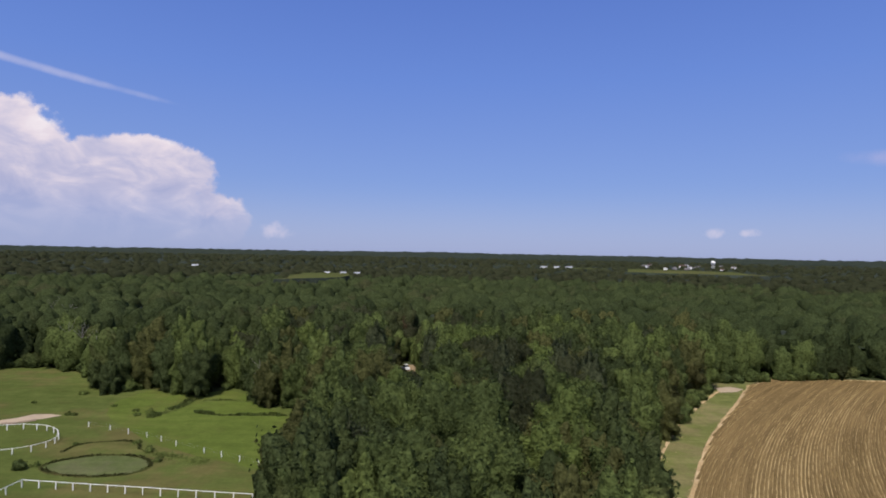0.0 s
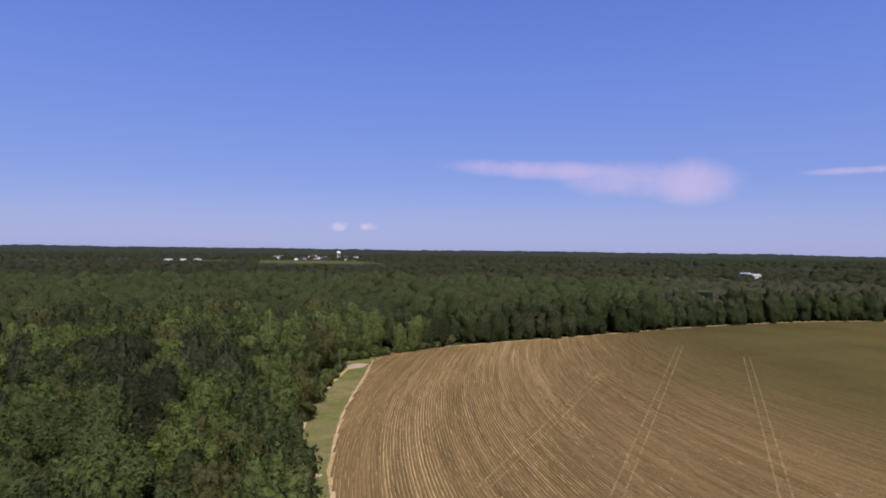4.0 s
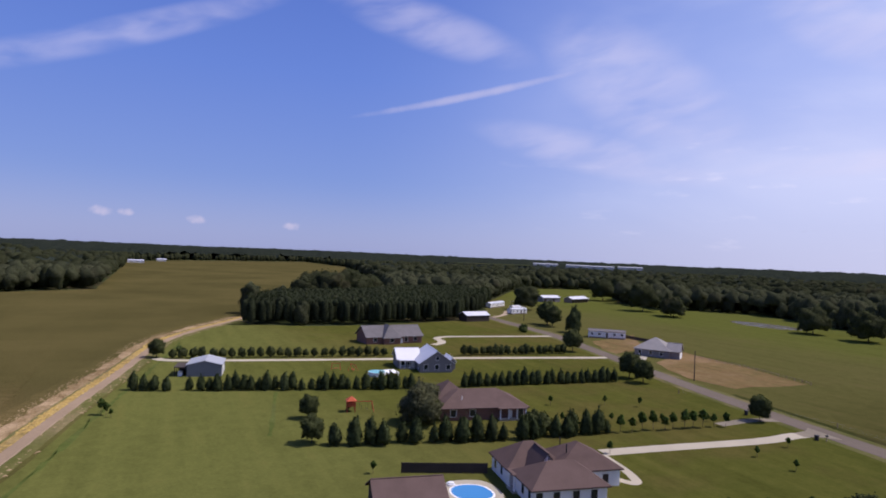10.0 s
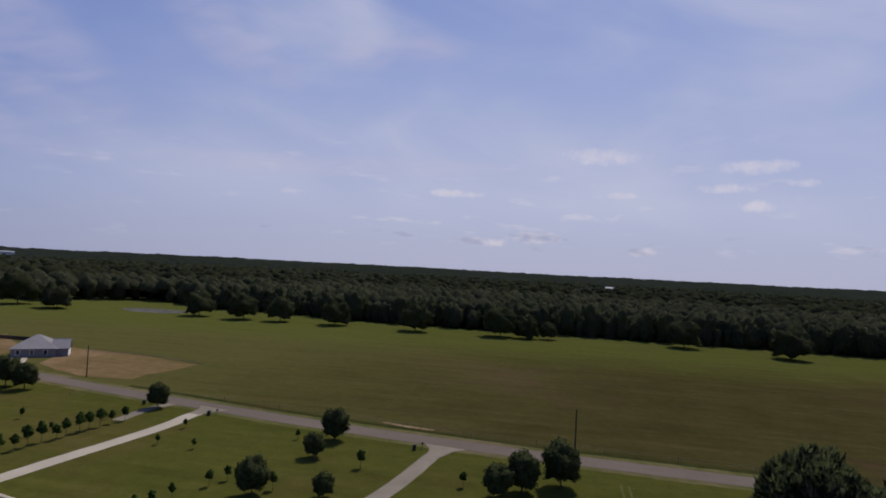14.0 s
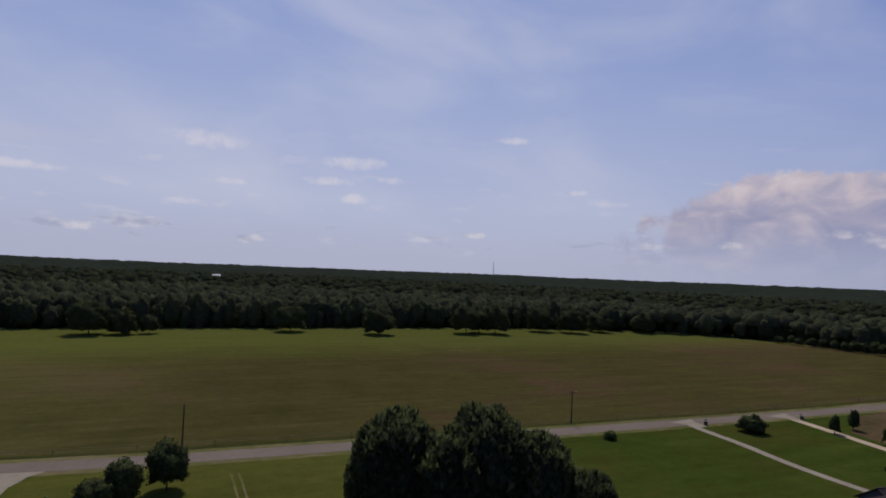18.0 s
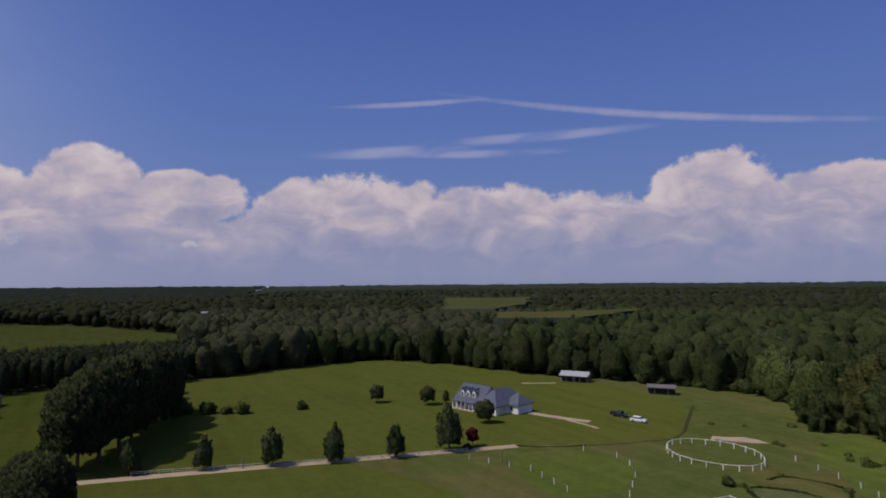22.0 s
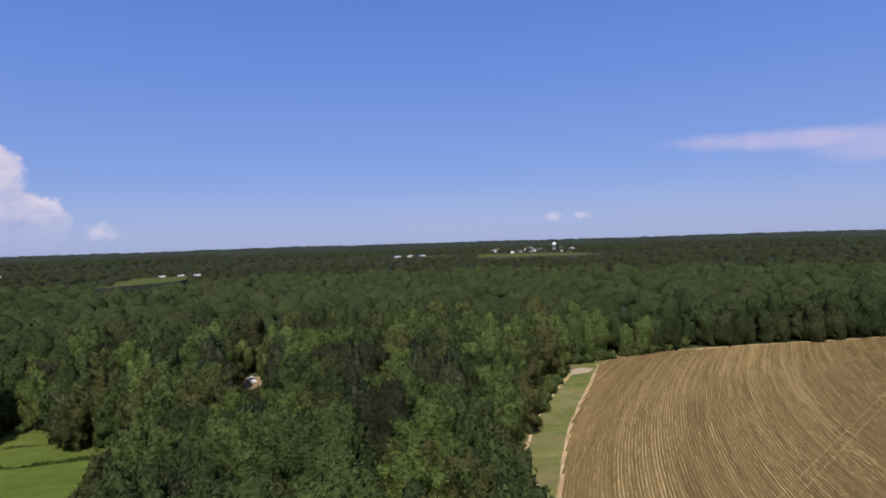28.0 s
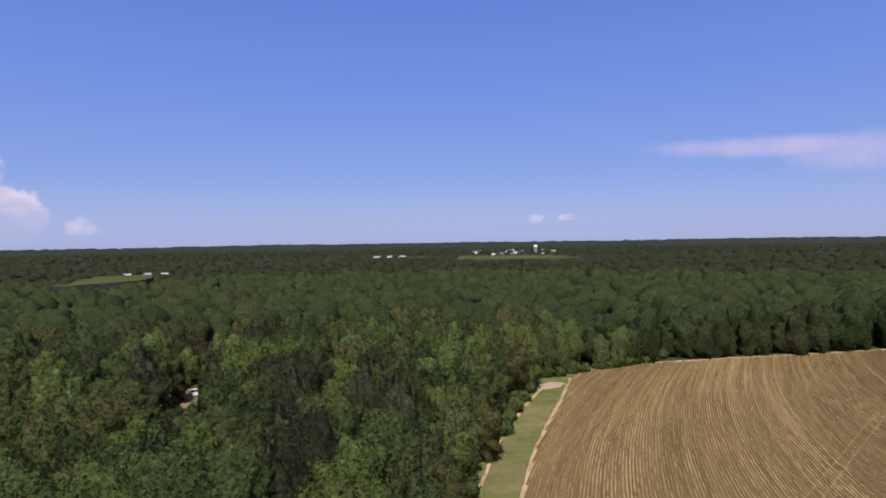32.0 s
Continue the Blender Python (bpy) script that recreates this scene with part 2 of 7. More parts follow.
    for a, e, wa, we in flat:
        u, v = g.m("DIVIDE", g.m("SUBTRACT", turn, a), wa), g.m("DIVIDE", g.m("SUBTRACT", el, e), we)
        o = g.m("SUBTRACT", 1.0, g.m("ADD", g.m("MULTIPLY", u, u), g.m("MULTIPLY", v, v)))
        thin = o if thin is None else g.m("MAXIMUM", thin, o)
    thin = g.m("ADD", thin, g.m("ADD", g.m("MULTIPLY", g.m("SUBTRACT", n2, 0.5), 2.6), g.m("MULTIPLY", g.m("SUBTRACT", n3, 0.5), 2.0)))
    col = g.mix(g.m("MULTIPLY", g.step(thin, -0.3, 1.6), 0.5), col, (1.15, 1.08, 1.10))
    world.node_tree.links.new(col, back.inputs[0])
    back.inputs[1].default_value = 1.0


SKY_GAIN = 0.10
build_sky()


# ---------------------------------------------------------------- materials
def material(name, rough=0.9, spec=0.2):
    mt = bpy.data.materials.new(name)
    mt.use_nodes = True
    g = Graph(mt.node_tree)
    b = mt.node_tree.nodes["Principled BSDF"]
    b.inputs["Roughness"].default_value = rough
    b.inputs["Specular IOR Level"].default_value = spec
    return mt, g, b


def place(g):
    return g.node("ShaderNodeNewGeometry").outputs["Position"]


def bumpy(g, b, height, strength, dist):
    n = g.node("ShaderNodeBump")
    n.inputs["Strength"].default_value, n.inputs["Distance"].default_value = strength, dist
    g.plug(n.inputs["Height"], height)
    g.tree.links.new(n.outputs[0], b.inputs["Normal"])


def plain(name, col, rough=0.7, var=0.18, scale=1.5, metal=0.0, spec=0.3, bump=0.15):
    """A surface of one colour with grain, stains and slight relief, and a shade of its own for each object."""
    mt, g, b = material(name, rough, spec)
    b.inputs["Metallic"].default_value = metal
    p = place(g)
    big, fine = g.noise(p, 0.35 * scale, 3.0), g.noise(p, 6.0 * scale, 4.0)
    rnd = g.node("ShaderNodeObjectInfo").outputs["Random"]
    f = g.m("ADD", g.m("MULTIPLY", g.m("SUBTRACT", big, 0.5), 2.2 * var), g.m("ADD", g.m("MULTIPLY", g.m("SUBTRACT", fine, 0.5), 1.4 * var), g.m("MULTIPLY", g.m("SUBTRACT", rnd, 0.5), var * 0.6)))
    f = g.m("ADD", f, 1.0)
    c = g.mix(1.0, col, g.join(f, f, f), "MULTIPLY")
    g.tree.links.new(c, b.inputs["Base Color"])
    g.plug(b.inputs["Roughness"], g.m("ADD", g.m("MULTIPLY", g.m("SUBTRACT", fine, 0.5), 0.25), rough, clamp=True))
    bumpy(g, b, fine, bump, 0.02)
    return mt


def turf(name, light, dark, dry, dry_amount, scale=1.0, east=False, paler_north=(), grain=0.55):
    mt, g, b = material(name, 0.95, 0.0)
    b.inputs["Diffuse Roughness"].default_value = 0.4
    p = place(g)
    wide, mid, fine = g.noise(p, 0.012 * scale, 4.0), g.noise(p, 0.07 * scale, 5.0, 0.6), g.noise(p, 1.4, 5.0, 0.7)
    c = g.mix(g.step(mid, 0.35, 0.68), light, dark)
    c = g.mix(g.m("MULTIPLY", g.step(g.m("ADD", wide, g.m("MULTIPLY", g.m("SUBTRACT", mid, 0.5), 0.5)), 0.46, 0.64), dry_amount), c, dry)
    if east:  # greener hay grass towards the east
        x, y, _ = g.split(p)
        f = g.step(g.m("ADD", g.m("ADD", x, g.m("MULTIPLY", g.m("ADD", y, 120.0), -0.22)), g.m("MULTIPLY", g.m("SUBTRACT", wide, 0.5), 160.0)), -30.0, 190.0)
        c = g.mix(g.m("MULTIPLY", f, 0.85), c, g.mix(mid, (0.120, 0.114, 0.034), (0.098, 0.096, 0.027)))
        f = g.step(g.m("ADD", g.m("MULTIPLY", y, -1.0), g.m("MULTIPLY", g.m("SUBTRACT", mid, 0.5), 90.0)), 225.0, 300.0)
        c = g.mix(g.m("MULTIPLY", f, 0.8), c, (0.100, 0.112, 0.022))
    if paler_north:  # paler towards the north: the side-lit look put into the colour
        x, y, _ = g.split(p)
        f = g.step(g.m("ADD", y, g.m("MULTIPLY", g.m("SUBTRACT", wide, 0.5), 90.0)), *paler_north[:2])
        c = g.mix(f, c, g.mix(mid, *paler_north[2:]))
    # mown swaths and tufts
    x, y, _ = g.split(p)
    tuft = g.noise(p, 0.33, 4.0, 0.65)
    swath = g.noise(g.join(g.m("MULTIPLY", x, 0.022), g.m("MULTIPLY", y, 0.2), 3.0), 1.0, 3.0, 0.6)
    worn = g.step(g.m("ADD", g.m("MULTIPLY", swath, 0.6), g.m("MULTIPLY", tuft, 0.4)), 0.53, 0.66)
    c = g.mix(g.m("MULTIPLY", worn, 0.4 * dry_amount), c, dry)
    s = g.m("ADD", g.m("MULTIPLY", fine, grain), 1.0 - grain / 2)
    s = g.m("ADD", s, g.m("ADD", g.m("MULTIPLY", g.m("SUBTRACT", tuft, 0.5), 0.55), g.m("MULTIPLY", g.m("SUBTRACT", swath, 0.5), 0.6)))
    c = g.mix(1.0, c, g.join(s, s, s), "MULTIPLY")
    g.tree.links.new(c, b.inputs["Base Color"])
    bumpy(g, b, g.m("ADD", fine, g.m("MULTIPLY", mid, 2.0)), 0.6, 0.12)
    return mt


def foliage(name, light, dark, odd, through=0.25, scale=1.0, relief=0.9):
    mt, g, b = material(name, 0.9, 0.0)
    geo = g.node("ShaderNodeNewGeometry")
    rnd = g.node("ShaderNodeObjectInfo").outputs["Random"]
    p = geo.outputs["Position"]
    tree = g.noise(p, 0.06 * scale, 3.0, 0.6)
    leaf = geo.outputs["Random Per Island"]
    f = g.m("ADD", g.m("MULTIPLY", leaf, 0.38), g.m("ADD", g.m("MULTIPLY", g.step(tree, 0.35, 0.65), 0.26), g.m("MULTIPLY", rnd, 0.42)), clamp=True)
    c = g.mix(f, dark, light)
    c = g.mix(g.m("MULTIPLY", g.step(g.noise(p, 0.045 * scale, 3.0), 0.56, 0.72), 0.65), c, odd)
    # Noise puts dark gaps and lit clumps of leaves into the colour.
    leaf_gaps = g.noise(p, 1.3, 4.0, 0.7)
    s = g.m("ADD", 0.50, g.m("MULTIPLY", g.step(leaf_gaps, 0.30, 0.70), 1.0))
    c = g.mix(1.0, c, g.join(s, s, s), "MULTIPLY")
    g.tree.links.new(c, b.inputs["Base Color"])
    bumpy(g, b, g.m("ADD", g.noise(p, 1.0, 3.0, 0.6), g.m("MULTIPLY", g.noise(p, 3.1, 3.0, 0.65), 0.6)), 1.0, relief)
    t = g.node("ShaderNodeBsdfTranslucent")
    g.tree.links.new(g.mix(0.2, c, (0.12, 0.18, 0.03)), t.inputs[0])
    mx = g.node("ShaderNodeMixShader")
    mx.inputs[0].default_value = through
    g.tree.links.new(b.outputs[0], mx.inputs[1])
    g.tree.links.new(t.outputs[0], mx.inputs[2])
    g.tree.links.new(mx.outputs[0], g.tree.nodes["Material Output"].inputs[0])
    return mt


def litter_material(name, light, dark):
    mt, g, b = material(name, 0.95, 0.0)
    leaf = g.node("ShaderNodeNewGeometry").outputs["Random Per Island"]
    c = g.mix(g.m("ADD", g.m("MULTIPLY", leaf, 0.7), g.m("MULTIPLY", g.noise(place(g), 4.0, 4.0, 0.7), 0.4), clamp=True), dark, light)
    g.tree.links.new(c, b.inputs["Base Color"])
    return mt


def crop_material(plants):
    """Curved rows of browning bean plants (plants) or the pale littered soil between them."""
    mt, g, b = material("crop_plants" if plants else "crop_soil", 0.95, 0.0)
    p = place(g)
    x, y, _ = g.split(p)
    s = g.m("SUBTRACT", x, g.m("ADD", g.m("MULTIPLY", y, 0.03), g.m("MULTIPLY", g.m("MULTIPLY", y, y), 0.0024)))
    along = g.m("ADD", y, g.m("MULTIPLY", x, 0.5))
    grit, wide = g.noise(p, 1.6, 6.0, 0.75), g.noise(p, 0.013, 4.0, 0.6)
    patch = g.step(g.noise(p, 0.06, 5.0, 0.65), 0.36, 0.62)
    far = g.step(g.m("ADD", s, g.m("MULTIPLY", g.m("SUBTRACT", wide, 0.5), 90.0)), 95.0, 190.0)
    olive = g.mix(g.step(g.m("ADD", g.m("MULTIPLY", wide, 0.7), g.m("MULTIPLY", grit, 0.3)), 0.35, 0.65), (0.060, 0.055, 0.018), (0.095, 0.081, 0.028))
    chaff = g.step(g.noise(p, 3.2, 4.0, 0.8), 0.54, 0.66)
    if plants:
        tone = g.noise(g.join(g.m("MULTIPLY", s, 0.5), g.m("MULTIPLY", along, 0.02), 2.0), 1.0, 4.0, 0.65)
        c = g.mix(g.m("ADD", g.m("MULTIPLY", grit, 0.55), g.m("MULTIPLY", g.step(tone, 0.3, 0.7), 0.45)), (0.080, 0.054, 0.022), (0.250, 0.172, 0.072))
        c = g.mix(g.m("MULTIPLY", chaff, g.m("ADD", 0.20, g.m("MULTIPLY", patch, 0.40))), c, (0.40, 0.285, 0.14))
    else:
        c = g.mix(grit, (0.26, 0.185, 0.082), (0.50, 0.375, 0.18))
        c = g.mix(g.step(s, 105.0, 165.0), c, (0.125, 0.086, 0.036))
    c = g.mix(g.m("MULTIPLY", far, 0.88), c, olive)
    # pairs of straight sprayer tracks
    for px, py, qx, qy in ((210.8, 149.9, 78.2, 68.9), (213.0, 122.5, 112.7, 60.7), (144.5, 132.3, 70.4, 88.2)):
        ln = math.hypot(qx - px, qy - py)
        ux, uy = (qx - px) / ln, (qy - py) / ln
        d = g.m("ABSOLUTE", g.m("SUBTRACT", g.m("MULTIPLY", g.m("SUBTRACT", x, px), uy), g.m("MULTIPLY", g.m("SUBTRACT", y, py), ux)))
        u = g.m("ADD", g.m("MULTIPLY", g.m("SUBTRACT", x, px), ux), g.m("MULTIPLY", g.m("SUBTRACT", y, py), uy))
        near = g.m("LESS_THAN", g.m("ABSOLUTE", g.m("SUBTRACT", d, 1.0)), 0.18)
        inside = g.m("LESS_THAN", g.m("ABSOLUTE", g.m("SUBTRACT", u, ln / 2)), ln * 0.62)
        patchy = g.step(g.noise(p, 0.5, 4.0, 0.7), 0.36, 0.62)
        c = g.mix(g.m("MULTIPLY", g.m("MULTIPLY", near, inside), g.m("MULTIPLY", patchy, 0.6)), c, (0.34, 0.25, 0.12))
    k = g.m("ADD", 0.55, g.m("MULTIPLY", g.noise(p, 2.2, 4.0, 0.8), 0.88))
    c = g.mix(1.0, c, g.join(k, k, k), "MULTIPLY")
    g.tree.links.new(c, b.inputs["Base Color"])
    bumpy(g, b, grit, 0.8, 0.2)
    return mt


def water_material():
    mt, g, b = material("pond_water", 0.14, 0.5)
    b.inputs["Base Color"].default_value = (0.20, 0.19, 0.15, 1)
    bumpy(g, b, g.noise(place(g), 1.5, 3.0), 0.1, 0.02)
    return mt


def glass_material():
    mt, g, b = material("window_glass", 0.06, 0.6)
    b.inputs["Base Color"].default_value = (0.02, 0.025, 0.03, 1)
    return mt


M = {
    "forest_floor": turf("forest_floor", (0.05, 0.06, 0.025), (0.035, 0.045, 0.02), (0.07, 0.05, 0.03), 0.6),
    "pasture": turf("pasture_grass", (0.072, 0.062, 0.019), (0.057, 0.051, 0.015), (0.086, 0.056, 0.027), 0.95, 0.8, True),
    "lawn": turf("mown_lawn", (0.086, 0.088, 0.018), (0.070, 0.076, 0.015), (0.102, 0.085, 0.024), 0.75, 1.0, False, (-75.0, 0.0, (0.118, 0.122, 0.032), (0.100, 0.106, 0.027))),
    # Darker, greener copy of the lawn: its backlit look is put into the colour.
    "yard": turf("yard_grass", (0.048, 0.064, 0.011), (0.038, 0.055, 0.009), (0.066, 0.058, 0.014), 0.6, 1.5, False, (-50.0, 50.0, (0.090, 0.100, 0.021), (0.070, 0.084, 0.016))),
    "clearing": turf("rough_grass", (0.080, 0.098, 0.026), (0.060, 0.078, 0.019), (0.104, 0.092, 0.034), 0.85, 2.2),
    "greenpad": turf("green_paddock", (0.082, 0.108, 0.022), (0.066, 0.090, 0.018), (0.096, 0.102, 0.028), 0.6, 3.0),
    "berm": turf("overgrown_berm", (0.050, 0.054, 0.016), (0.036, 0.042, 0.012), (0.070, 0.056, 0.022), 0.6, 5.0),
    "meadow": turf("far_meadow", (0.066, 0.076, 0.026), (0.054, 0.064, 0.021), (0.082, 0.074, 0.032), 0.6, 0.5),
    "marsh": turf("marsh_grass", (0.088, 0.104, 0.038), (0.070, 0.088, 0.030), (0.105, 0.105, 0.052), 0.7, 4.0),
    "verge": turf("dry_verge", (0.13, 0.12, 0.042), (0.090, 0.100, 0.026), (0.19, 0.15, 0.075), 0.8, 3.0),
    "strawstrip": turf("yellow_straw", (0.36, 0.25, 0.085), (0.15, 0.11, 0.045), (0.36, 0.26, 0.11), 0.7, 9.0, grain=1.2),
    "rank": turf("rank_grass", (0.092, 0.112, 0.028), (0.072, 0.092, 0.022), (0.105, 0.110, 0.035), 0.6, 5.0),
    "hayfield": turf("green_hayfield", (0.056, 0.068, 0.017), (0.047, 0.058, 0.014), (0.070, 0.066, 0.020), 0.6, 0.6),
    "chaff": turf("pale_chaff", (0.25, 0.172, 0.088), (0.12, 0.080, 0.036), (0.36, 0.26, 0.15), 0.9, 9.0, grain=1.2),
    "weeds": turf("brown_weeds", (0.096, 0.066, 0.034), (0.076, 0.060, 0.026), (0.118, 0.078, 0.044), 0.7, 3.0),
    "bare": turf("bare_soil", (0.20, 0.132, 0.058), (0.15, 0.115, 0.044), (0.25, 0.165, 0.085), 0.8, 3.0),
    "sand": plain("sandy_dirt", (0.36, 0.28, 0.19), 0.95, 0.25, 0.5, spec=0.1),
    "palesand": turf("pale_sandy_edge", (0.40, 0.29, 0.155), (0.27, 0.185, 0.09), (0.46, 0.35, 0.20), 0.8, 9.0, grain=0.9),
    "margin": turf("grass_margin", (0.118, 0.126, 0.040), (0.094, 0.106, 0.032), (0.160, 0.136, 0.062), 0.8, 4.0),
    "tan": plain("tan_earth", (0.27, 0.20, 0.12), 0.95, 0.3, 0.6, spec=0.0),
    "dirt_road": plain("graded_dirt", (0.30, 0.22, 0.145), 0.95, 0.22, 0.25, spec=0.0),
    "asphalt": plain("worn_asphalt", (0.142, 0.116, 0.092), 0.95, 0.2, 0.15, spec=0.0),
    "concrete": plain("pale_concrete", (0.40, 0.355, 0.27), 0.9, 0.14, 0.3, spec=0.0),
    # Darker and browner than the pale concrete.
    "dullconcrete": plain("stained_concrete", (0.215, 0.185, 0.14), 0.95, 0.28, 0.5, spec=0.0),
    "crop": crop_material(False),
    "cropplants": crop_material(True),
    "water": water_material(),
    "glass": glass_material(),
    "leaf": foliage("broad_leaves", (0.130, 0.166, 0.050), (0.041, 0.056, 0.022), (0.096, 0.094, 0.040), 0.30),
    "midleaf": foliage("mixed_leaves", (0.074, 0.095, 0.035), (0.033, 0.045, 0.020), (0.072, 0.068, 0.033), 0.28, 0.6, 0.9),
    "lightleaf": foliage("light_leaves", (0.150, 0.190, 0.052), (0.088, 0.118, 0.036), (0.13, 0.135, 0.044), 0.36),
    "oliveleaf": foliage("olive_leaves", (0.102, 0.106, 0.037), (0.054, 0.060, 0.024), (0.092, 0.084, 0.035), 0.28),
    "woodleaf": foliage("woodland_leaves", (0.082, 0.090, 0.045), (0.046, 0.053, 0.028), (0.076, 0.070, 0.041), 0.52, relief=0.9),
    # Brighter copy of woodleaf: haze over the southern woods put into the colour.
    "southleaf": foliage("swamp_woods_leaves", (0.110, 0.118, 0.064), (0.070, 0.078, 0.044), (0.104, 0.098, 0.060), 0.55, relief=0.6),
    "bigpine": foliage("long_pine_needles", (0.094, 0.108, 0.056), (0.056, 0.068, 0.038), (0.088, 0.090, 0.050), 0.45, relief=0.2),
    # Darker copy of bigpine: the plantation's shaded side put into the colour.
    "pine": foliage("pine_needles", (0.050, 0.059, 0.032), (0.038, 0.046, 0.026), (0.052, 0.054, 0.032), 0.40, relief=0.4),
    "cedar": foliage("cedar_leaves", (0.064, 0.080, 0.034), (0.040, 0.054, 0.024), (0.066, 0.072, 0.034), 0.25, relief=0.4),
    "oak": foliage("oak_leaves", (0.070, 0.080, 0.032), (0.042, 0.052, 0.022), (0.070, 0.070, 0.033), 0.28, relief=0.5),
    "sprig": foliage("young_leaves", (0.09, 0.14, 0.035), (0.045, 0.08, 0.02), (0.12, 0.13, 0.04), 0.3),
    "redleaf": foliage("red_leaves", (0.16, 0.035, 0.03), (0.07, 0.016, 0.016), (0.12, 0.05, 0.03), 0.25),
    "plumleaf": foliage("plum_leaves", (0.036, 0.023, 0.021), (0.020, 0.014, 0.013), (0.034, 0.029, 0.023), 0.1),
    "mauveleaf": foliage("greyish_leaves", (0.050, 0.043, 0.033), (0.027, 0.025, 0.019), (0.045, 0.042, 0.030), 0.1),
    "dustleaf": foliage("dusty_leaves", (0.095, 0.098, 0.052), (0.060, 0.064, 0.034), (0.090, 0.082, 0.046), 0.3),
    "brownleaf": foliage("browned_leaves", (0.085, 0.065, 0.035), (0.04, 0.034, 0.02), (0.10, 0.06, 0.035), 0.15),
    "straw": litter_material("golden_straw", (0.46, 0.32, 0.10), (0.28, 0.19, 0.065)),
    "palestraw": litter_material("bleached_straw", (0.33, 0.245, 0.135), (0.19, 0.135, 0.065)),
    "bark": plain("bark", (0.13, 0.10, 0.075), 0.95, 0.3, 2.0, spec=0.1),
    "deadwood": plain("grey_deadwood", (0.24, 0.22, 0.19), 0.9, 0.2, 2.0, spec=0.1),
    "white": plain("white_paint", (0.78, 0.77, 0.74), 0.6, 0.08, 0.8),
    "cream": plain("cream_siding", (0.62, 0.58, 0.50), 0.7, 0.08, 0.8),
    "brick": plain("brown_brick", (0.19, 0.10, 0.075), 0.9, 0.2, 1.5),
    "greywall": plain("grey_siding", (0.20, 0.19, 0.19), 0.7, 0.1, 0.8),
    "bluewall": plain("slate_blue_siding", (0.070, 0.078, 0.092), 0.7, 0.1, 0.8),
    "roofbrown": plain("brown_shingles", (0.110, 0.076, 0.066), 0.95, 0.22, 1.2, spec=0.03),
    "roofdark": plain("dark_brown_shingles", (0.050, 0.040, 0.037), 0.95, 0.22, 1.2, spec=0.03),
    "roofgrey": plain("grey_shingles", (0.145, 0.135, 0.135), 0.95, 0.2, 1.2, spec=0.03),
    "roofblue": plain("slate_shingles", (0.095, 0.105, 0.14), 0.9, 0.2, 1.2, spec=0.2),
    "roofpale": plain("pale_shingles", (0.25, 0.235, 0.225), 0.95, 0.15, 1.2, spec=0.05),
    "tin": plain("galvanised_sheet", (0.62, 0.62, 0.64), 0.45, 0.12, 0.6, metal=0.25, spec=0.5),
    "shedroof": plain("dull_sheet_roof", (0.33, 0.34, 0.36), 0.6, 0.12, 0.6, spec=0.3),
    "shedwall": plain("grey_sheet_wall", (0.17, 0.18, 0.195), 0.6, 0.1, 0.6, spec=0.4),
    "darkwood": plain("dark_timber", (0.055, 0.042, 0.034), 0.9, 0.2, 1.5),
    "timber": plain("weathered_timber", (0.24, 0.18, 0.13), 0.9, 0.2, 1.5),
    "redwood": plain("red_stained_wood", (0.42, 0.085, 0.035), 0.8, 0.15, 1.0),
    "steel": plain("grey_steel", (0.22, 0.22, 0.23), 0.55, 0.1, 1.0, metal=0.5),
    "black": plain("black_plastic", (0.02, 0.02, 0.022), 0.6, 0.1, 1.0),
    "rubber": plain("tyre_rubber", (0.018, 0.018, 0.018), 0.85, 0.1, 1.0),
    "carwhite": plain("white_car_paint", (0.74, 0.74, 0.74), 0.25, 0.04, 0.5, spec=0.5),
    "cardark": plain("dark_car_paint", (0.02, 0.022, 0.026), 0.25, 0.04, 0.5, spec=0.5),
    "yellow": plain("yellow_paint", (0.55, 0.42, 0.05), 0.4, 0.05, 0.5),
    "poolwater": plain("pool_water", (0.045, 0.22, 0.46), 0.08, 0.05, 0.5, spec=0.5),
    "turquoise": plain("turquoise_liner", (0.16, 0.42, 0.42), 0.3, 0.08, 0.5),
}


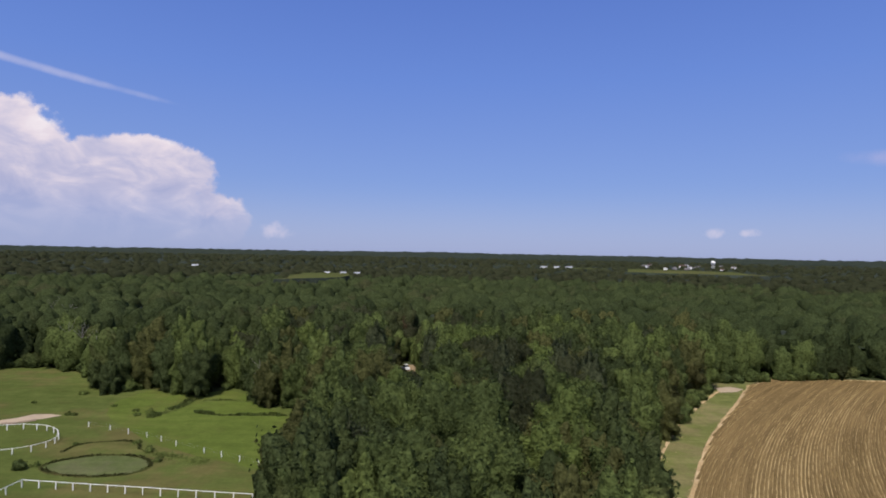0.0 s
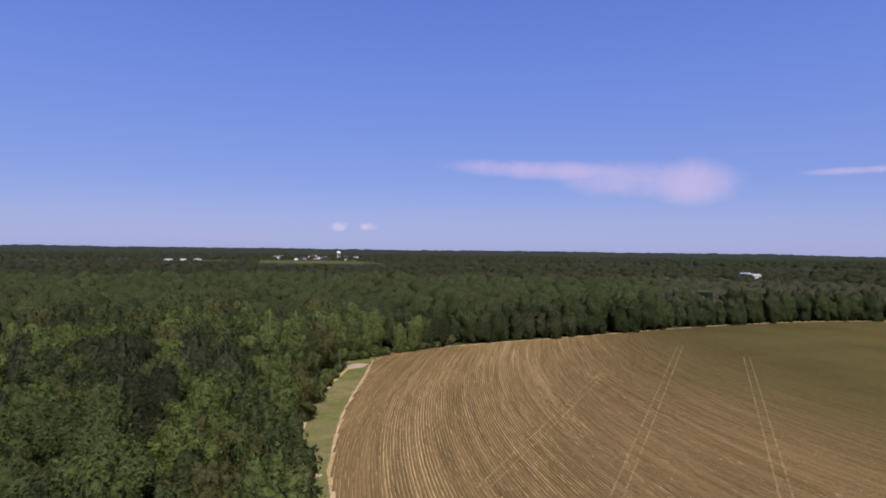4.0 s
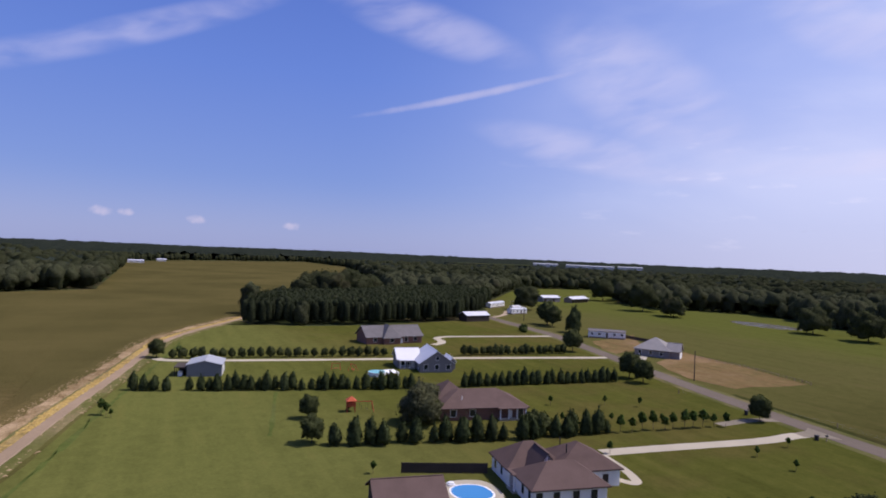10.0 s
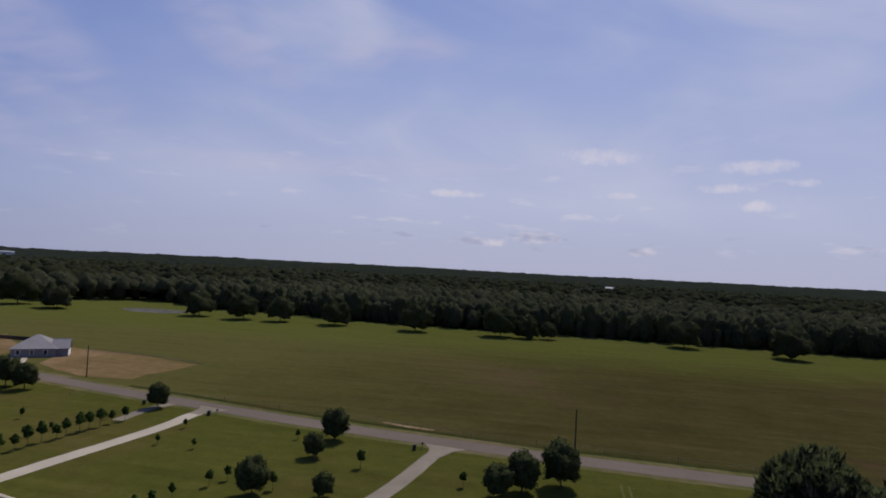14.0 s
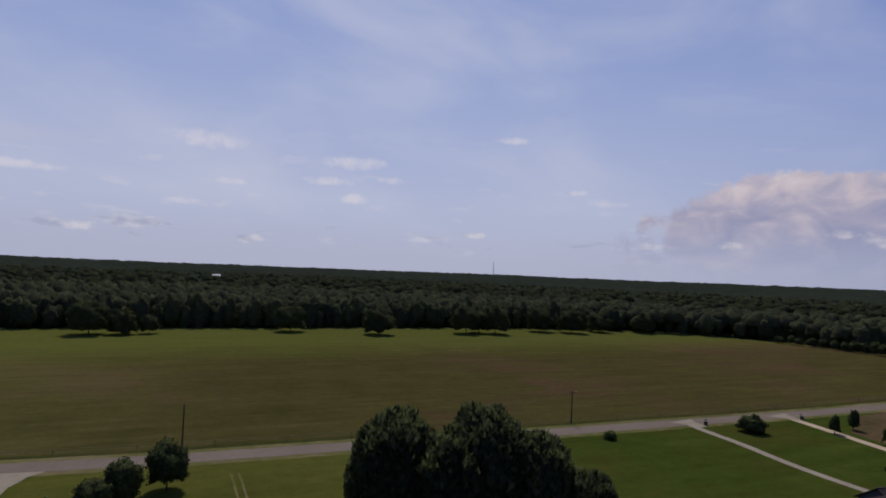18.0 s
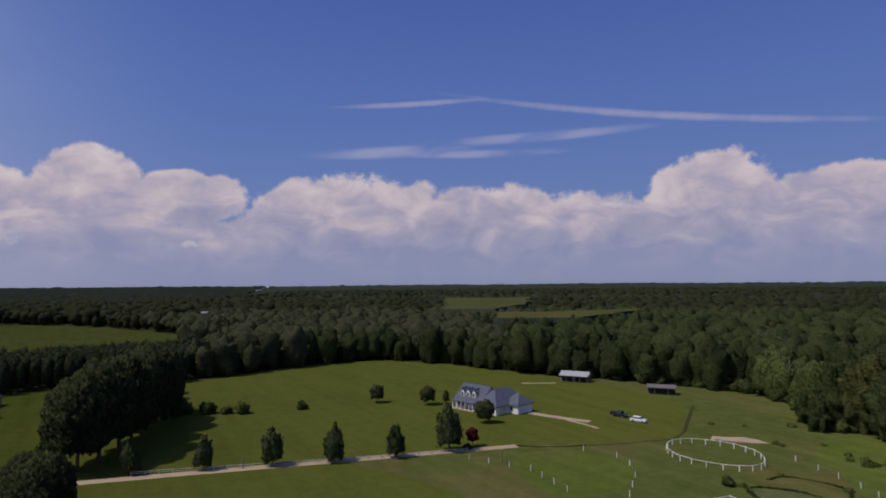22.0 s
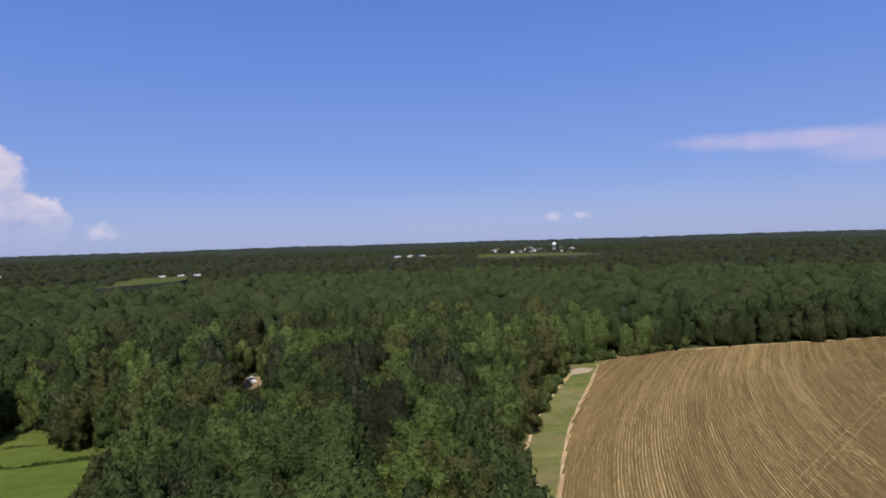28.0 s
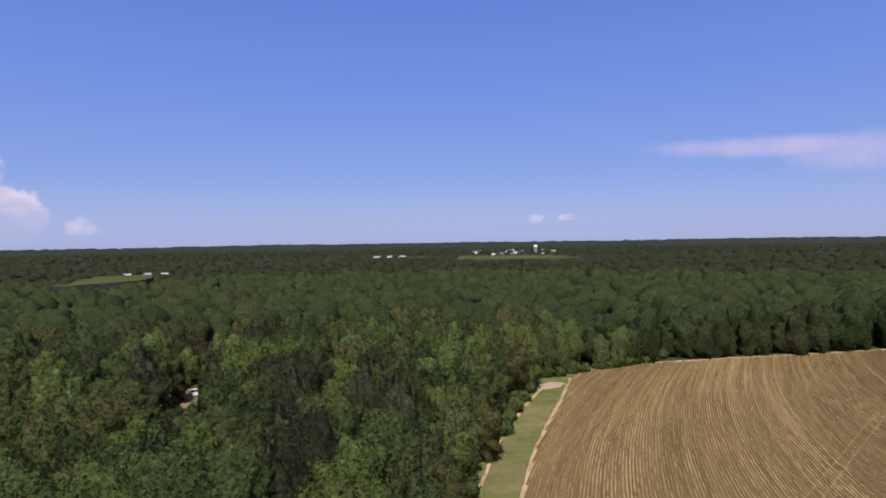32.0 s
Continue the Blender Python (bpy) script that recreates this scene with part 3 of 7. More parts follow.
# ---------------------------------------------------------------- mesh tools
class Geo:
    """Vertices and faces of one mesh."""

    def __init__(self):
        self.v, self.f = [], []

    def poly(self, pts):
        k = len(self.v)
        self.v += [tuple(p) for p in pts]
        self.f.append(tuple(range(k, k + len(pts))))
        return self

    def box(self, x0, y0, z0, x1, y1, z1, taper=0.0):
        k = len(self.v)
        tx, ty = (x1 - x0) * taper / 2, (y1 - y0) * taper / 2
        self.v += [(x0, y0, z0), (x1, y0, z0), (x1, y1, z0), (x0, y1, z0), (x0 + tx, y0 + ty, z1), (x1 - tx, y0 + ty, z1), (x1 - tx, y1 - ty, z1), (x0 + tx, y1 - ty, z1)]
        self.f += [tuple(k + i for i in q) for q in ((3, 2, 1, 0), (4, 5, 6, 7), (0, 1, 5, 4), (1, 2, 6, 5), (2, 3, 7, 6), (3, 0, 4, 7))]
        return self

    def tube(self, pts, radii, sides=6):
        k, n = len(self.v), len(pts)
        for i, (p, r) in enumerate(zip(pts, radii)):
            p = Vector(p)
            d = (Vector(pts[min(i + 1, n - 1)]) - Vector(pts[max(i - 1, 0)])).normalized()
            a = d.orthogonal().normalized()
            b = d.cross(a)
            for j in range(sides):
                w = 2 * math.pi * j / sides
                self.v.append(tuple(p + a * (r * math.cos(w)) + b * (r * math.sin(w))))
        for i in range(n - 1):
            for j in range(sides):
                q, q2 = k + i * sides + j, k + i * sides + (j + 1) % sides
                self.f.append((q, q2, q2 + sides, q + sides))
        self.f.append(tuple(k + j for j in reversed(range(sides))))
        self.f.append(tuple(k + (n - 1) * sides + j for j in range(sides)))
        return self

    def extrude(self, outline, z0, z1):
        """A prism over an outline that runs anticlockwise."""
        k, n = len(self.v), len(outline)
        self.v += [(x, y, z0) for x, y in outline] + [(x, y, z1) for x, y in outline]
        self.f.append(tuple(k + n + i for i in range(n)))
        self.f.append(tuple(k + i for i in reversed(range(n))))
        self.f += [(k + i, k + (i + 1) % n, k + n + (i + 1) % n, k + n + i) for i in range(n)]
        return self

    def mesh(self, name, smooth=False):
        me = bpy.data.meshes.new(name)
        me.from_pydata(self.v, [], self.f)
        if smooth:
            me.polygons.foreach_set("use_smooth", [True] * len(me.polygons))
        me.update()
        return me


def quads_mesh(name, v, f, normals=None):
    me = bpy.data.meshes.new(name)
    me.vertices.add(len(v))
    me.vertices.foreach_set("co", np.asarray(v, np.float32).ravel())
    me.loops.add(f.size)
    me.loops.foreach_set("vertex_index", f.astype(np.int32).ravel())
    me.polygons.add(len(f))
    me.polygons.foreach_set("loop_start", np.arange(0, f.size, 4, dtype=np.int32))
    me.update(calc_edges=True)
    if normals is not None:
        me.polygons.foreach_set("use_smooth", np.ones(len(f), bool))
        me.normals_split_custom_set_from_vertices(np.asarray(normals, np.float32))
    return me


def part(name, geo, mat, parent, label="", smooth=False):
    """One mesh object under a thing or a part."""
    me = geo.mesh(name, smooth) if isinstance(geo, Geo) else geo
    if not me.materials:
        me.materials.append(M[mat])
    ob = new(name, me)
    ob.parent = parent
    return tagged(ob, label) if label else ob


def thing(name, m, label, category, group=""):
    ob = new(name)
    ob.matrix_basis = m
    return tagged(ob, label, category, group)


def setting(name, geo, mat, label="", category=""):
    me = geo.mesh(name) if isinstance(geo, Geo) else geo
    me.materials.append(M[mat])
    return tagged(new(name, me), label, category, kind="structure")


def inside(px, py, polygon):
    """Which of the points lie in the polygon."""
    px, py = np.asarray(px, float), np.asarray(py, float)
    out = np.zeros(px.shape, bool)
    n = len(polygon)
    for i in range(n):
        (x0, y0), (x1, y1) = polygon[i], polygon[(i + 1) % n]
        if y0 != y1:
            out ^= ((y0 > py) != (y1 > py)) & (px < (x1 - x0) * (py - y0) / (y1 - y0) + x0)
    return out


def smooth_line(pts, closed=False, rounds=2):
    """Chaikin's corner cutting."""
    for _ in range(rounds):
        out = [] if closed else [pts[0]]
        n = len(pts)
        for i in range(n if closed else n - 1):
            (ax, ay), (bx, by) = pts[i], pts[(i + 1) % n]
            out += [(ax * 0.75 + bx * 0.25, ay * 0.75 + by * 0.25), (ax * 0.25 + bx * 0.75, ay * 0.25 + by * 0.75)]
        pts = out if closed else out + [pts[-1]]
    return pts


def offset_line(pts, d):
    """The line moved d metres to its left; d may be a function of the index."""
    out = []
    for i, (x, y) in enumerate(pts):
        ax, ay = pts[max(i - 1, 0)]
        bx, by = pts[min(i + 1, len(pts) - 1)]
        ln = math.hypot(bx - ax, by - ay) or 1.0
        e = d(i) if callable(d) else d
        out.append((x - (by - ay) / ln * e, y + (bx - ax) / ln * e))
    return out


def dense(pts, step):
    out = []
    for (ax, ay), (bx, by) in zip(pts, pts[1:]):
        n = max(1, int(math.hypot(bx - ax, by - ay) / step))
        out += [(ax + (bx - ax) * i / n, ay + (by - ay) * i / n) for i in range(n)]
    return out + [pts[-1]]


def ribbon(name, pts, width, top, mat, ragged=0.0, label="", category="road"):
    """A road or strip with a low shoulder down to the ground on both sides."""
    pts = dense(smooth_line(pts), 3.0 if ragged else 8.0)
    rg = random.Random(name)
    a = offset_line(pts, lambda i: width / 2 + ragged * (rg.random() - 0.5) * 2)
    b = offset_line(pts, lambda i: -width / 2 + ragged * (rg.random() - 0.5) * 2)
    a2, b2 = offset_line(pts, width / 2 + 0.15 + ragged), offset_line(pts, -width / 2 - 0.15 - ragged)
    g = Geo()
    n = len(pts)
    g.v = [(x, y, 0.0) for x, y in a2] + [(x, y, top) for x, y in a] + [(x, y, top) for x, y in b] + [(x, y, 0.0) for x, y in b2]
    for i in range(n - 1):
        for r in range(3):
            g.f.append((r * n + i, (r + 1) * n + i, (r + 1) * n + i + 1, r * n + i + 1))
    return setting(name, g, mat, label, category)


def sheet(name, outline, z, mat, label="", category="ground", wobble=0.0, step=6.0):
    """A level piece of ground inside an outline."""
    if wobble:
        rg = random.Random(name)
        outline = [(x + rg.uniform(-wobble, wobble), y + rg.uniform(-wobble, wobble)) for x, y in dense(outline + outline[:1], step)[:-1]]
    bm = bmesh.new()
    f = bm.faces.new([bm.verts.new((x, y, z)) for x, y in outline])
    f.normal_update()
    if f.normal.z < 0:
        f.normal_flip()
    bmesh.ops.triangulate(bm, faces=[f])
    me = bpy.data.meshes.new(name)
    bm.to_mesh(me)
    bm.free()
    return setting(name, me, mat, label, category)


# ---------------------------------------------------------------- plan: open land, the rest is woodland
FIELD = [(36, 84), (43, 104), (54, 125), (65, 144), (84, 172), (100, 197), (113, 207), (135, 209), (170, 207), (218, 202), (277, 199), (335, 191), (389, 176), (436, 151), (478, 120), (500, 82), (523, 48), (990, 52), (1210, 58), (1390, -40), (1560, -340), (1216, -344), (888, -275), (620, -215), (445, -156), (412, -108), (394, -73), (365, -44), (315, -27), (286, -6), (251, 11), (201, 21), (153, 31), (103, 41), (60, 50), (38, 64)]
STRIP = [(28, 84), (36, 112), (46, 130), (57, 151), (75, 178), (88, 196), (104, 209), (120, 211), (113, 207), (100, 197), (84, 172), (65, 144), (54, 125), (43, 104), (36, 84), (38, 64), (28, 64)]
HOME = [(28, 64), (38, 62), (103, 36), (251, 8), (315, -28), (299, -31), (290, -62), (291, -90), (304, -146), (330, -165), (356, -192), (403, -218), (430, -238), (600, -372), (582, -467), (485, -417), (410, -352), (352, -345), (345, -374), (312, -402), (272, -390), (243, -374), (203, -376), (162, -368), (128, -362), (83, -361), (8, -363), (-93, -364), (-150, -365), (-231, -360), (-293, -346), (-352, -306), (-386, -266), (-388, -215), (-470, -222), (-550, -215), (-545, -150), (-420, -128), (-372, -104), (-305, -92), (-297, -86), (-268, -75), (-265, -46), (-278, -18), (-283, 26), (-271, 28), (-280, 53), (-297, 97)]
HOME += [(-297, 130), (-262, 153), (-220, 163), (-200, 174), (-178, 187), (-150, 199), (-132, 205), (-116, 197), (-92, 171), (-85, 180), (-69, 169), (-60, 181), (-44, 160), (-29, 153), (-20, 126), (-25, 105), (-18, 72)]
WEST_FIELD = [(-340, -112), (-703, -138), (-800, -97), (-742, -41), (-601, 37), (-480, 70), (-350, 40), (-335, -40)]
TRUCK_GAP = [(-20, 222), (-8, 221), (-5, 205), (-4, 184), (-11, 181), (-14, 200), (-19, 212)]
ROADWAY = [(330, -20), (286, 2), (251, 20), (201, 30), (103, 50), (36, 70), (20, 60), (20, 40), (103, 20), (201, 0), (286, -25), (330, -45)]
FAR_MEADOWS = [[(-839, 472), (-745, 567), (-517, 390), (-439, 301), (-458, 260)], [(-381, 266), (-366, 288), (-356, 386), (-336, 364), (-292, 264), (-312, 218)], [(-131, 471), (-138, 609), (-93, 618), (-90, 522), (-116, 488)], [(262, 860), (330, 1060), (470, 990), (430, 800)]]
OPEN = [FIELD, STRIP, HOME, WEST_FIELD, TRUCK_GAP, ROADWAY] + FAR_MEADOWS
PINES = [(299, -31), (315, -28), (362, -46), (390, -75), (408, -110), (440, -157), (445, -215), (430, -238), (356, -190), (304, -146), (290, -90)]
PINES_WEST = [(-262, -95), (-345, -110), (-345, 60), (-262, 30)]


def is_open(px, py):
    out = np.zeros(np.shape(px), bool)
    for polygon in OPEN:
        out |= inside(px, py, polygon)
    return out


TRUCK = (-12.4, 213.0)


def sight_height(px, py):
    """Tree height limit from the truck's clearing towards the camera, fitted to its view."""
    ux, uy = 7 - TRUCK[0], 20 - TRUCK[1]
    ln = math.hypot(ux, uy)
    ux, uy = ux / ln, uy / ln
    along = (px - TRUCK[0]) * ux + (py - TRUCK[1]) * uy
    aside = np.abs((px - TRUCK[0]) * -uy + (py - TRUCK[1]) * ux)
    return np.where((aside < 5.6) & (along > -4), np.maximum(along * 0.19, 1.5), 99.0)


def near_open(px, py, d):
    out = np.zeros(np.shape(px), bool)
    for k in range(8):
        out |= is_open(px + d * math.cos(k * math.pi / 4), py + d * math.sin(k * math.pi / 4))
    return out


# ---------------------------------------------------------------- ground
def disc_ground():
    g = Geo()
    rings, n = (0.5, 40, 120, 400, 1200, 3000, 4950), 72
    for r in rings:
        g.v += [(r * math.sin(2 * math.pi * i / n), r * math.cos(2 * math.pi * i / n), 0.0) for i in range(n)]
    for k in range(len(rings) - 1):
        g.f += [(k * n + i, (k + 1) * n + i, (k + 1) * n + (i + 1) % n, k * n + (i + 1) % n) for i in range(n)]
    g.f.append(tuple(reversed(range(n))))
    for i, f in enumerate(g.f):
        g.f[i] = tuple(reversed(f))
    return g


setting("ground", disc_ground(), "forest_floor", "dark leaf-littered ground under the woods", "ground")
sheet("pasture", HOME, 0.012, "pasture", "mottled olive and brown hay pasture", "pasture")
ROAD = [(420, -196), (360, -180), (319, -173), (276, -169), (240, -166), (199, -155), (173, -149), (153, -143.5), (126, -137.3), (92, -131), (60, -125.5), (25, -121.5), (0, -119.5), (-35, -118), (-78, -115.5), (-118, -114), (-170, -111.5), (-230, -111), (-306, -111), (-372, -116), (-450, -124), (-560, -132)]
DIRT_ROAD = [(330, -36), (312, -27), (286, -11), (251, 4.5), (201, 13.4), (153, 23.6), (122, 29), (103, 33.5), (60, 42), (20, 50)]
lawn_east = [(28, 60)] + [(x, y - 4) for x, y in reversed(DIRT_ROAD[1:-1])] + [(299, -34), (290, -62), (291, -90), (304, -146), (312, -168), (276, -165), (240, -162)] + [(x, y + 5) for x, y in ROAD[5:13]] + [(-35, -113), (-55, -112.1), (-43, -92), (-30, -68), (-20, -40), (-20, 60)]
sheet("lawn", lawn_east, 0.03, "lawn", "mown green lawn round the houses", "lawn")
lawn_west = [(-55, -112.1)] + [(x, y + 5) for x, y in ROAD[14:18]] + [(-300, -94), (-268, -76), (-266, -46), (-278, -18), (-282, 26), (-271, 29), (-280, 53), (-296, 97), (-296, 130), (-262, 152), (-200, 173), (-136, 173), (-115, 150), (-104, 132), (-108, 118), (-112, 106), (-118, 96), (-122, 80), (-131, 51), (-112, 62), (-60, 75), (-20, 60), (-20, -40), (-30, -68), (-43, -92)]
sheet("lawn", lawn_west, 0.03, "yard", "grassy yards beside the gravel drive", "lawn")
clearing = [(-21, 74), (-60, 74), (-112, 60), (-135, 50), (-126, 80), (-122, 96), (-116, 106), (-112, 118), (-108, 132), (-118, 148), (-136, 170), (-160, 172), (-199, 174), (-178, 187), (-150, 199), (-132, 205), (-116, 197), (-92, 171), (-85, 180), (-69, 169), (-60, 181), (-44, 160), (-29, 153), (-20, 126), (-25, 105)]
sheet("paddock", clearing, 0.045, "clearing", "rough green horse paddock with worn patches", "paddock")
sheet("paddock_grass", smooth_line([(-118, 89), (-113, 103), (-102, 107), (-95, 105), (-83, 91), (-89, 78), (-105, 80)], True), 0.062, "greenpad", "greener grass inside the small paddock", "paddock", 0.8)
sheet("paddock_grass", smooth_line([(-86, 152), (-64, 129), (-46, 120), (-31, 111), (-28, 124), (-36, 149), (-46, 158), (-60, 179), (-70, 168), (-85, 178)], True), 0.062, "greenpad", "greener grass behind the fence posts", "paddock", 0.8)
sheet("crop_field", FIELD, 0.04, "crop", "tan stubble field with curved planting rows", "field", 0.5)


def crop_rows():
    """Low ragged ridges of plants along the curved rows; bare soil shows where a row is thin."""
    rg = np.random.default_rng(44)
    k, y = np.arange(-10, 258, 0.76), np.arange(36, 211, 1.7)
    kk, yy = np.meshgrid(k, y, indexing="ij")
    yy = yy + rg.uniform(-0.5, 0.5, yy.shape)

    def drift(rows, length):
        nodes = rg.normal(size=(len(k) // rows + 2, int(175 / length) + 2))
        a, b = np.arange(len(k)) / rows, (y - 36) / length
        i, j = a.astype(int), b.astype(int)
        f, h = (a - i)[:, None], (b - j)[None]
        n = nodes[i][:, j] * (1 - f) * (1 - h) + nodes[i + 1][:, j] * f * (1 - h) + nodes[i][:, j + 1] * (1 - f) * h + nodes[i + 1][:, j + 1] * f * h
        return n

    far = np.clip((kk - 105) / 80, 0, 1)
    gap = 0.03 + 0.14 * drift(1, 70) + 0.09 * drift(8, 50) + 0.06 * drift(1, 8) + 0.05 * rg.normal(size=kk.shape)
    gap = np.clip(gap, 0.0, 0.40) * (1 - far)
    tall = (0.20 + 0.05 * rg.normal(size=kk.shape)) * np.clip((257 - kk) / 130, 0, 1) * np.where(rg.random(kk.shape) < 0.08, 0.4, 1.0)
    mid = kk + 0.03 * yy + 0.0024 * yy * yy + 0.03 * rg.normal(size=kk.shape)
    ok = inside(mid.ravel(), (yy - 0.8).ravel(), FIELD).reshape(mid.shape) & inside((mid - 0.3).ravel(), (yy + 0.5).ravel(), FIELD).reshape(mid.shape)
    w = np.maximum(0.38 - gap / 2, 0.12)
    rag = lambda: rg.uniform(0.85, 1.1, kk.shape)
    v = np.stack([np.stack([mid - w * rag(), yy, kk * 0 + 0.03], 2), np.stack([mid - w * 0.55 * rag(), yy, 0.04 + tall], 2), np.stack([mid + w * 0.55 * rag(), yy, 0.04 + tall * rag()], 2), np.stack([mid + w * rag(), yy, kk * 0 + 0.03], 2)], 2)
    n, m = kk.shape
    idx = np.arange(n * m * 4).reshape(n, m, 4)
    good = ok[:, :-1] & ok[:, 1:]
    f = np.concatenate([np.stack([idx[:, :-1, j], idx[:, :-1, j + 1], idx[:, 1:, j + 1], idx[:, 1:, j]], 2)[good] for j in range(3)])
    me = quads_mesh("crop_rows", v.reshape(-1, 3), f)
    me.materials.append(M["cropplants"])
    tagged(new("crop_rows", me), "curved rows of low browning crop plants on pale soil", "crop", kind="stuff")


crop_rows()
sheet("field_margin", STRIP, 0.03, "margin", "green grass margin between wood and field", "margin", 0.6)
sheet("far_field", WEST_FIELD, 0.03, "hayfield", "bright green hay field behind the pines", "field")
sheet("clearing_floor", TRUCK_GAP, 0.03, "tan", "sandy clearing inside the wood", "clearing", 0.8)
ribbon("sand_border", [(36, 84), (43.5, 104), (54.5, 125), (65.5, 144), (84.5, 172), (100.5, 197), (114, 206)], 0.42, 0.07, "palesand", 0.3, "pale sandy edge of the ploughed field", "field edge")
ribbon("sand_border", [(114, 206), (135, 208.5), (170, 206.5), (218, 201.5), (277, 198.5), (335, 190.5), (389, 175.5), (436, 150.5)], 1.2, 0.06, "palesand", 0.6, "pale sandy edge of the ploughed field", "field edge")
ribbon("wheel_track", [(31.5, 84), (38.4, 112), (48.4, 130), (58.6, 149), (75, 173), (87.5, 189)], 0.45, 0.05, "palesand", 0.3, "pale worn path between wood and grass", "track")
sheet("sand_patch", [(86, 186), (92, 187), (96, 191), (93, 194), (87, 192)], 0.06, "sand", "pale sandy patch beside the wood", "sand patch", 0.4, 2.0)
ribbon("dirt_road", offset_line(DIRT_ROAD, -0.9), 2.3, 0.10, "dirt_road", 0.2, "graded tan dirt road beside the field", "road")
ribbon("straw_strip", offset_line(DIRT_ROAD, -3.1), 1.5, 0.09, "strawstrip", 0.5, "strip of yellow cut straw along the road", "straw")
ribbon("field_edge", offset_line(DIRT_ROAD, -9.6), 4.2, 0.07, "cropplants", 0.8, "trampled brown plants at the field's end", "field edge")
ribbon("weedy_strip", offset_line(DIRT_ROAD, -4.5), 0.35, 0.085, "verge", 0.3, "thin weedy strip beside the cut straw", "verge")
ribbon("chaff_strip", offset_line(DIRT_ROAD, -6.6), 2.1, 0.08, "chaff", 1.0, "pale chaff along the field edge", "chaff")
ribbon("dry_verge", offset_line(DIRT_ROAD, 1.6), 1.5, 0.07, "verge", 0.6, "dry grass verge of the dirt road", "verge")
ribbon("ditch_grass", offset_line(DIRT_ROAD[3:], 6.6), 0.55, 0.05, "rank", 0.6, "rank green grass along the ditch", "ditch")
ribbon("country_road", ROAD, 6.0, 0.09, "asphalt", 0.1, "worn grey two-lane country road", "road")
ribbon("ditch_grass", offset_line(ROAD[8:19], 6.4), 1.3, 0.05, "berm", 0.5, "dark rank grass in the roadside ditch", "ditch")
ribbon("mown_track", [(161.8, -21.8), (143, -18), (125.2, -14.3)], 0.6, 0.05, "rank", 0.3, "dark worn line across the lawn", "track")
for k in (0.0, 1.4):
    ribbon("wheel_track", [(-5.8 - k, -108), (-5.7 - k, -100), (-5.6 - k, -92), (-4.5 - k, -80)], 0.22, 0.05, "verge", 0.08, "faint wheel track across the lawn", "track")
# A short strip of pale straw chaff beside the road.
ribbon("gravel_spill", [(47, -133.2), (40, -131.6), (34, -131.0)], 0.5, 0.1, "chaff", 0.4, "pale straw lying beside the road", "gravel")
ribbon("road_verge", offset_line(ROAD, 4.2), 1.6, 0.06, "verge", 0.4, "dry verge beside the country road", "verge")
ribbon("road_verge", offset_line(ROAD, -4.2), 1.6, 0.06, "verge", 0.4, "dry verge beside the country road", "verge")
for pts, wd, mt, lb in (
    ([(217, 6), (213, 4), (209, -13.6), (199.5, -69), (196.3, -94), (184, -152)], 3.0, "concrete", "pale concrete drive between two tree rows"),
    ([(226, -95), (232, -103), (248, -104.5), (245, -128), (240, -164)], 3.0, "concrete", "pale concrete drive to the grey-roofed house"),
    ([(84, -65), (80.5, -67), (86, -69.5), (95, -71)], 1.4, "concrete", "curved concrete garden path"),
    ([(96, -72), (94.5, -85), (92.7, -97), (90.6, -113), (91.5, -122), (90, -129)], 3.2, "concrete", "pale concrete drive to the brown-roofed house"),
    ([(103, -112), (104, -124), (101, -131)], 2.4, "dullconcrete", "short concrete drive beside young trees"),
    ([(29.5, -118), (31, -110), (32.6, -97), (36, -82), (44, -66)], 3.0, "dullconcrete", "dull concrete drive from the road"),
    ([(-126, -115), (-124.4, -108), (-123.6, -100), (-122.6, -92), (-119.2, -77), (-118.3, -62), (-118.6, -54)], 2.0, "dullconcrete", "dull concrete drive to the slate-blue house"),
    ([(-163, -112), (-162, -104), (-155, -76), (-151, -53), (-149, -31), (-146.6, -10), (-142.6, 6), (-139, 22), (-132, 50), (-125.5, 76), (-121.5, 93)], 2.6, "sand", "long pale gravel drive past the tall shrubs"),
    ([(-121.5, 93), (-116.6, 99.8), (-111.6, 111.2), (-108.3, 122.8), (-106, 133), (-119.4, 152), (-131.9, 169.4)], 0.8, "berm", "overgrown grassy bank along the paddock"),
    ([(-121.5, 93), (-117, 100), (-113, 108)], 1.0, "verge", "worn end of the gravel drive"),
    ([(-196, 149), (-189.5, 161)], 1.2, "sand", "pale sandy ground before the hut"),
    ([(-137, 122), (-131, 122.6), (-124.6, 122.5)], 0.7, "sand", "faint sandy wheel marks on the grass"),
    ([(33.6, 97.5), (35.6, 101.9), (38, 102.9), (41.7, 103.5)], 0.8, "sand", "sandy crossing at the corner of the field"),
    ([(40.2, 106), (42, 110)], 0.25, "sand", "short pale rut in the margin"),
    ([(-222, -112), (-221, -102), (-214, -79), (-208, -57)], 2.6, "dullconcrete", "dull drive to the brown-roofed house"),
    ([(-268, -112), (-267, -103), (-257, -72), (-252, -46)], 2.6, "dullconcrete", "dull drive to the grey house"),
    ([(-152, 118), (-143, 121), (-132, 126)], 2.6, "sand", "worn sandy path beside the farmhouse"),
    ([(-380, -118), (-520, -112), (-704, -134)], 4.0, "sand", "pale lane along the far field"),
    ([(187, -168), (180, -160), (172, -151)], 5.0, "concrete", "pale concrete apron of the garage"),
    ([(316, -173), (330, -192), (352, -206)], 3.0, "sand", "sandy lane to the white trailers"),
):
    ribbon("driveway", pts, wd, 0.085, mt, 0.15, lb, "drive")
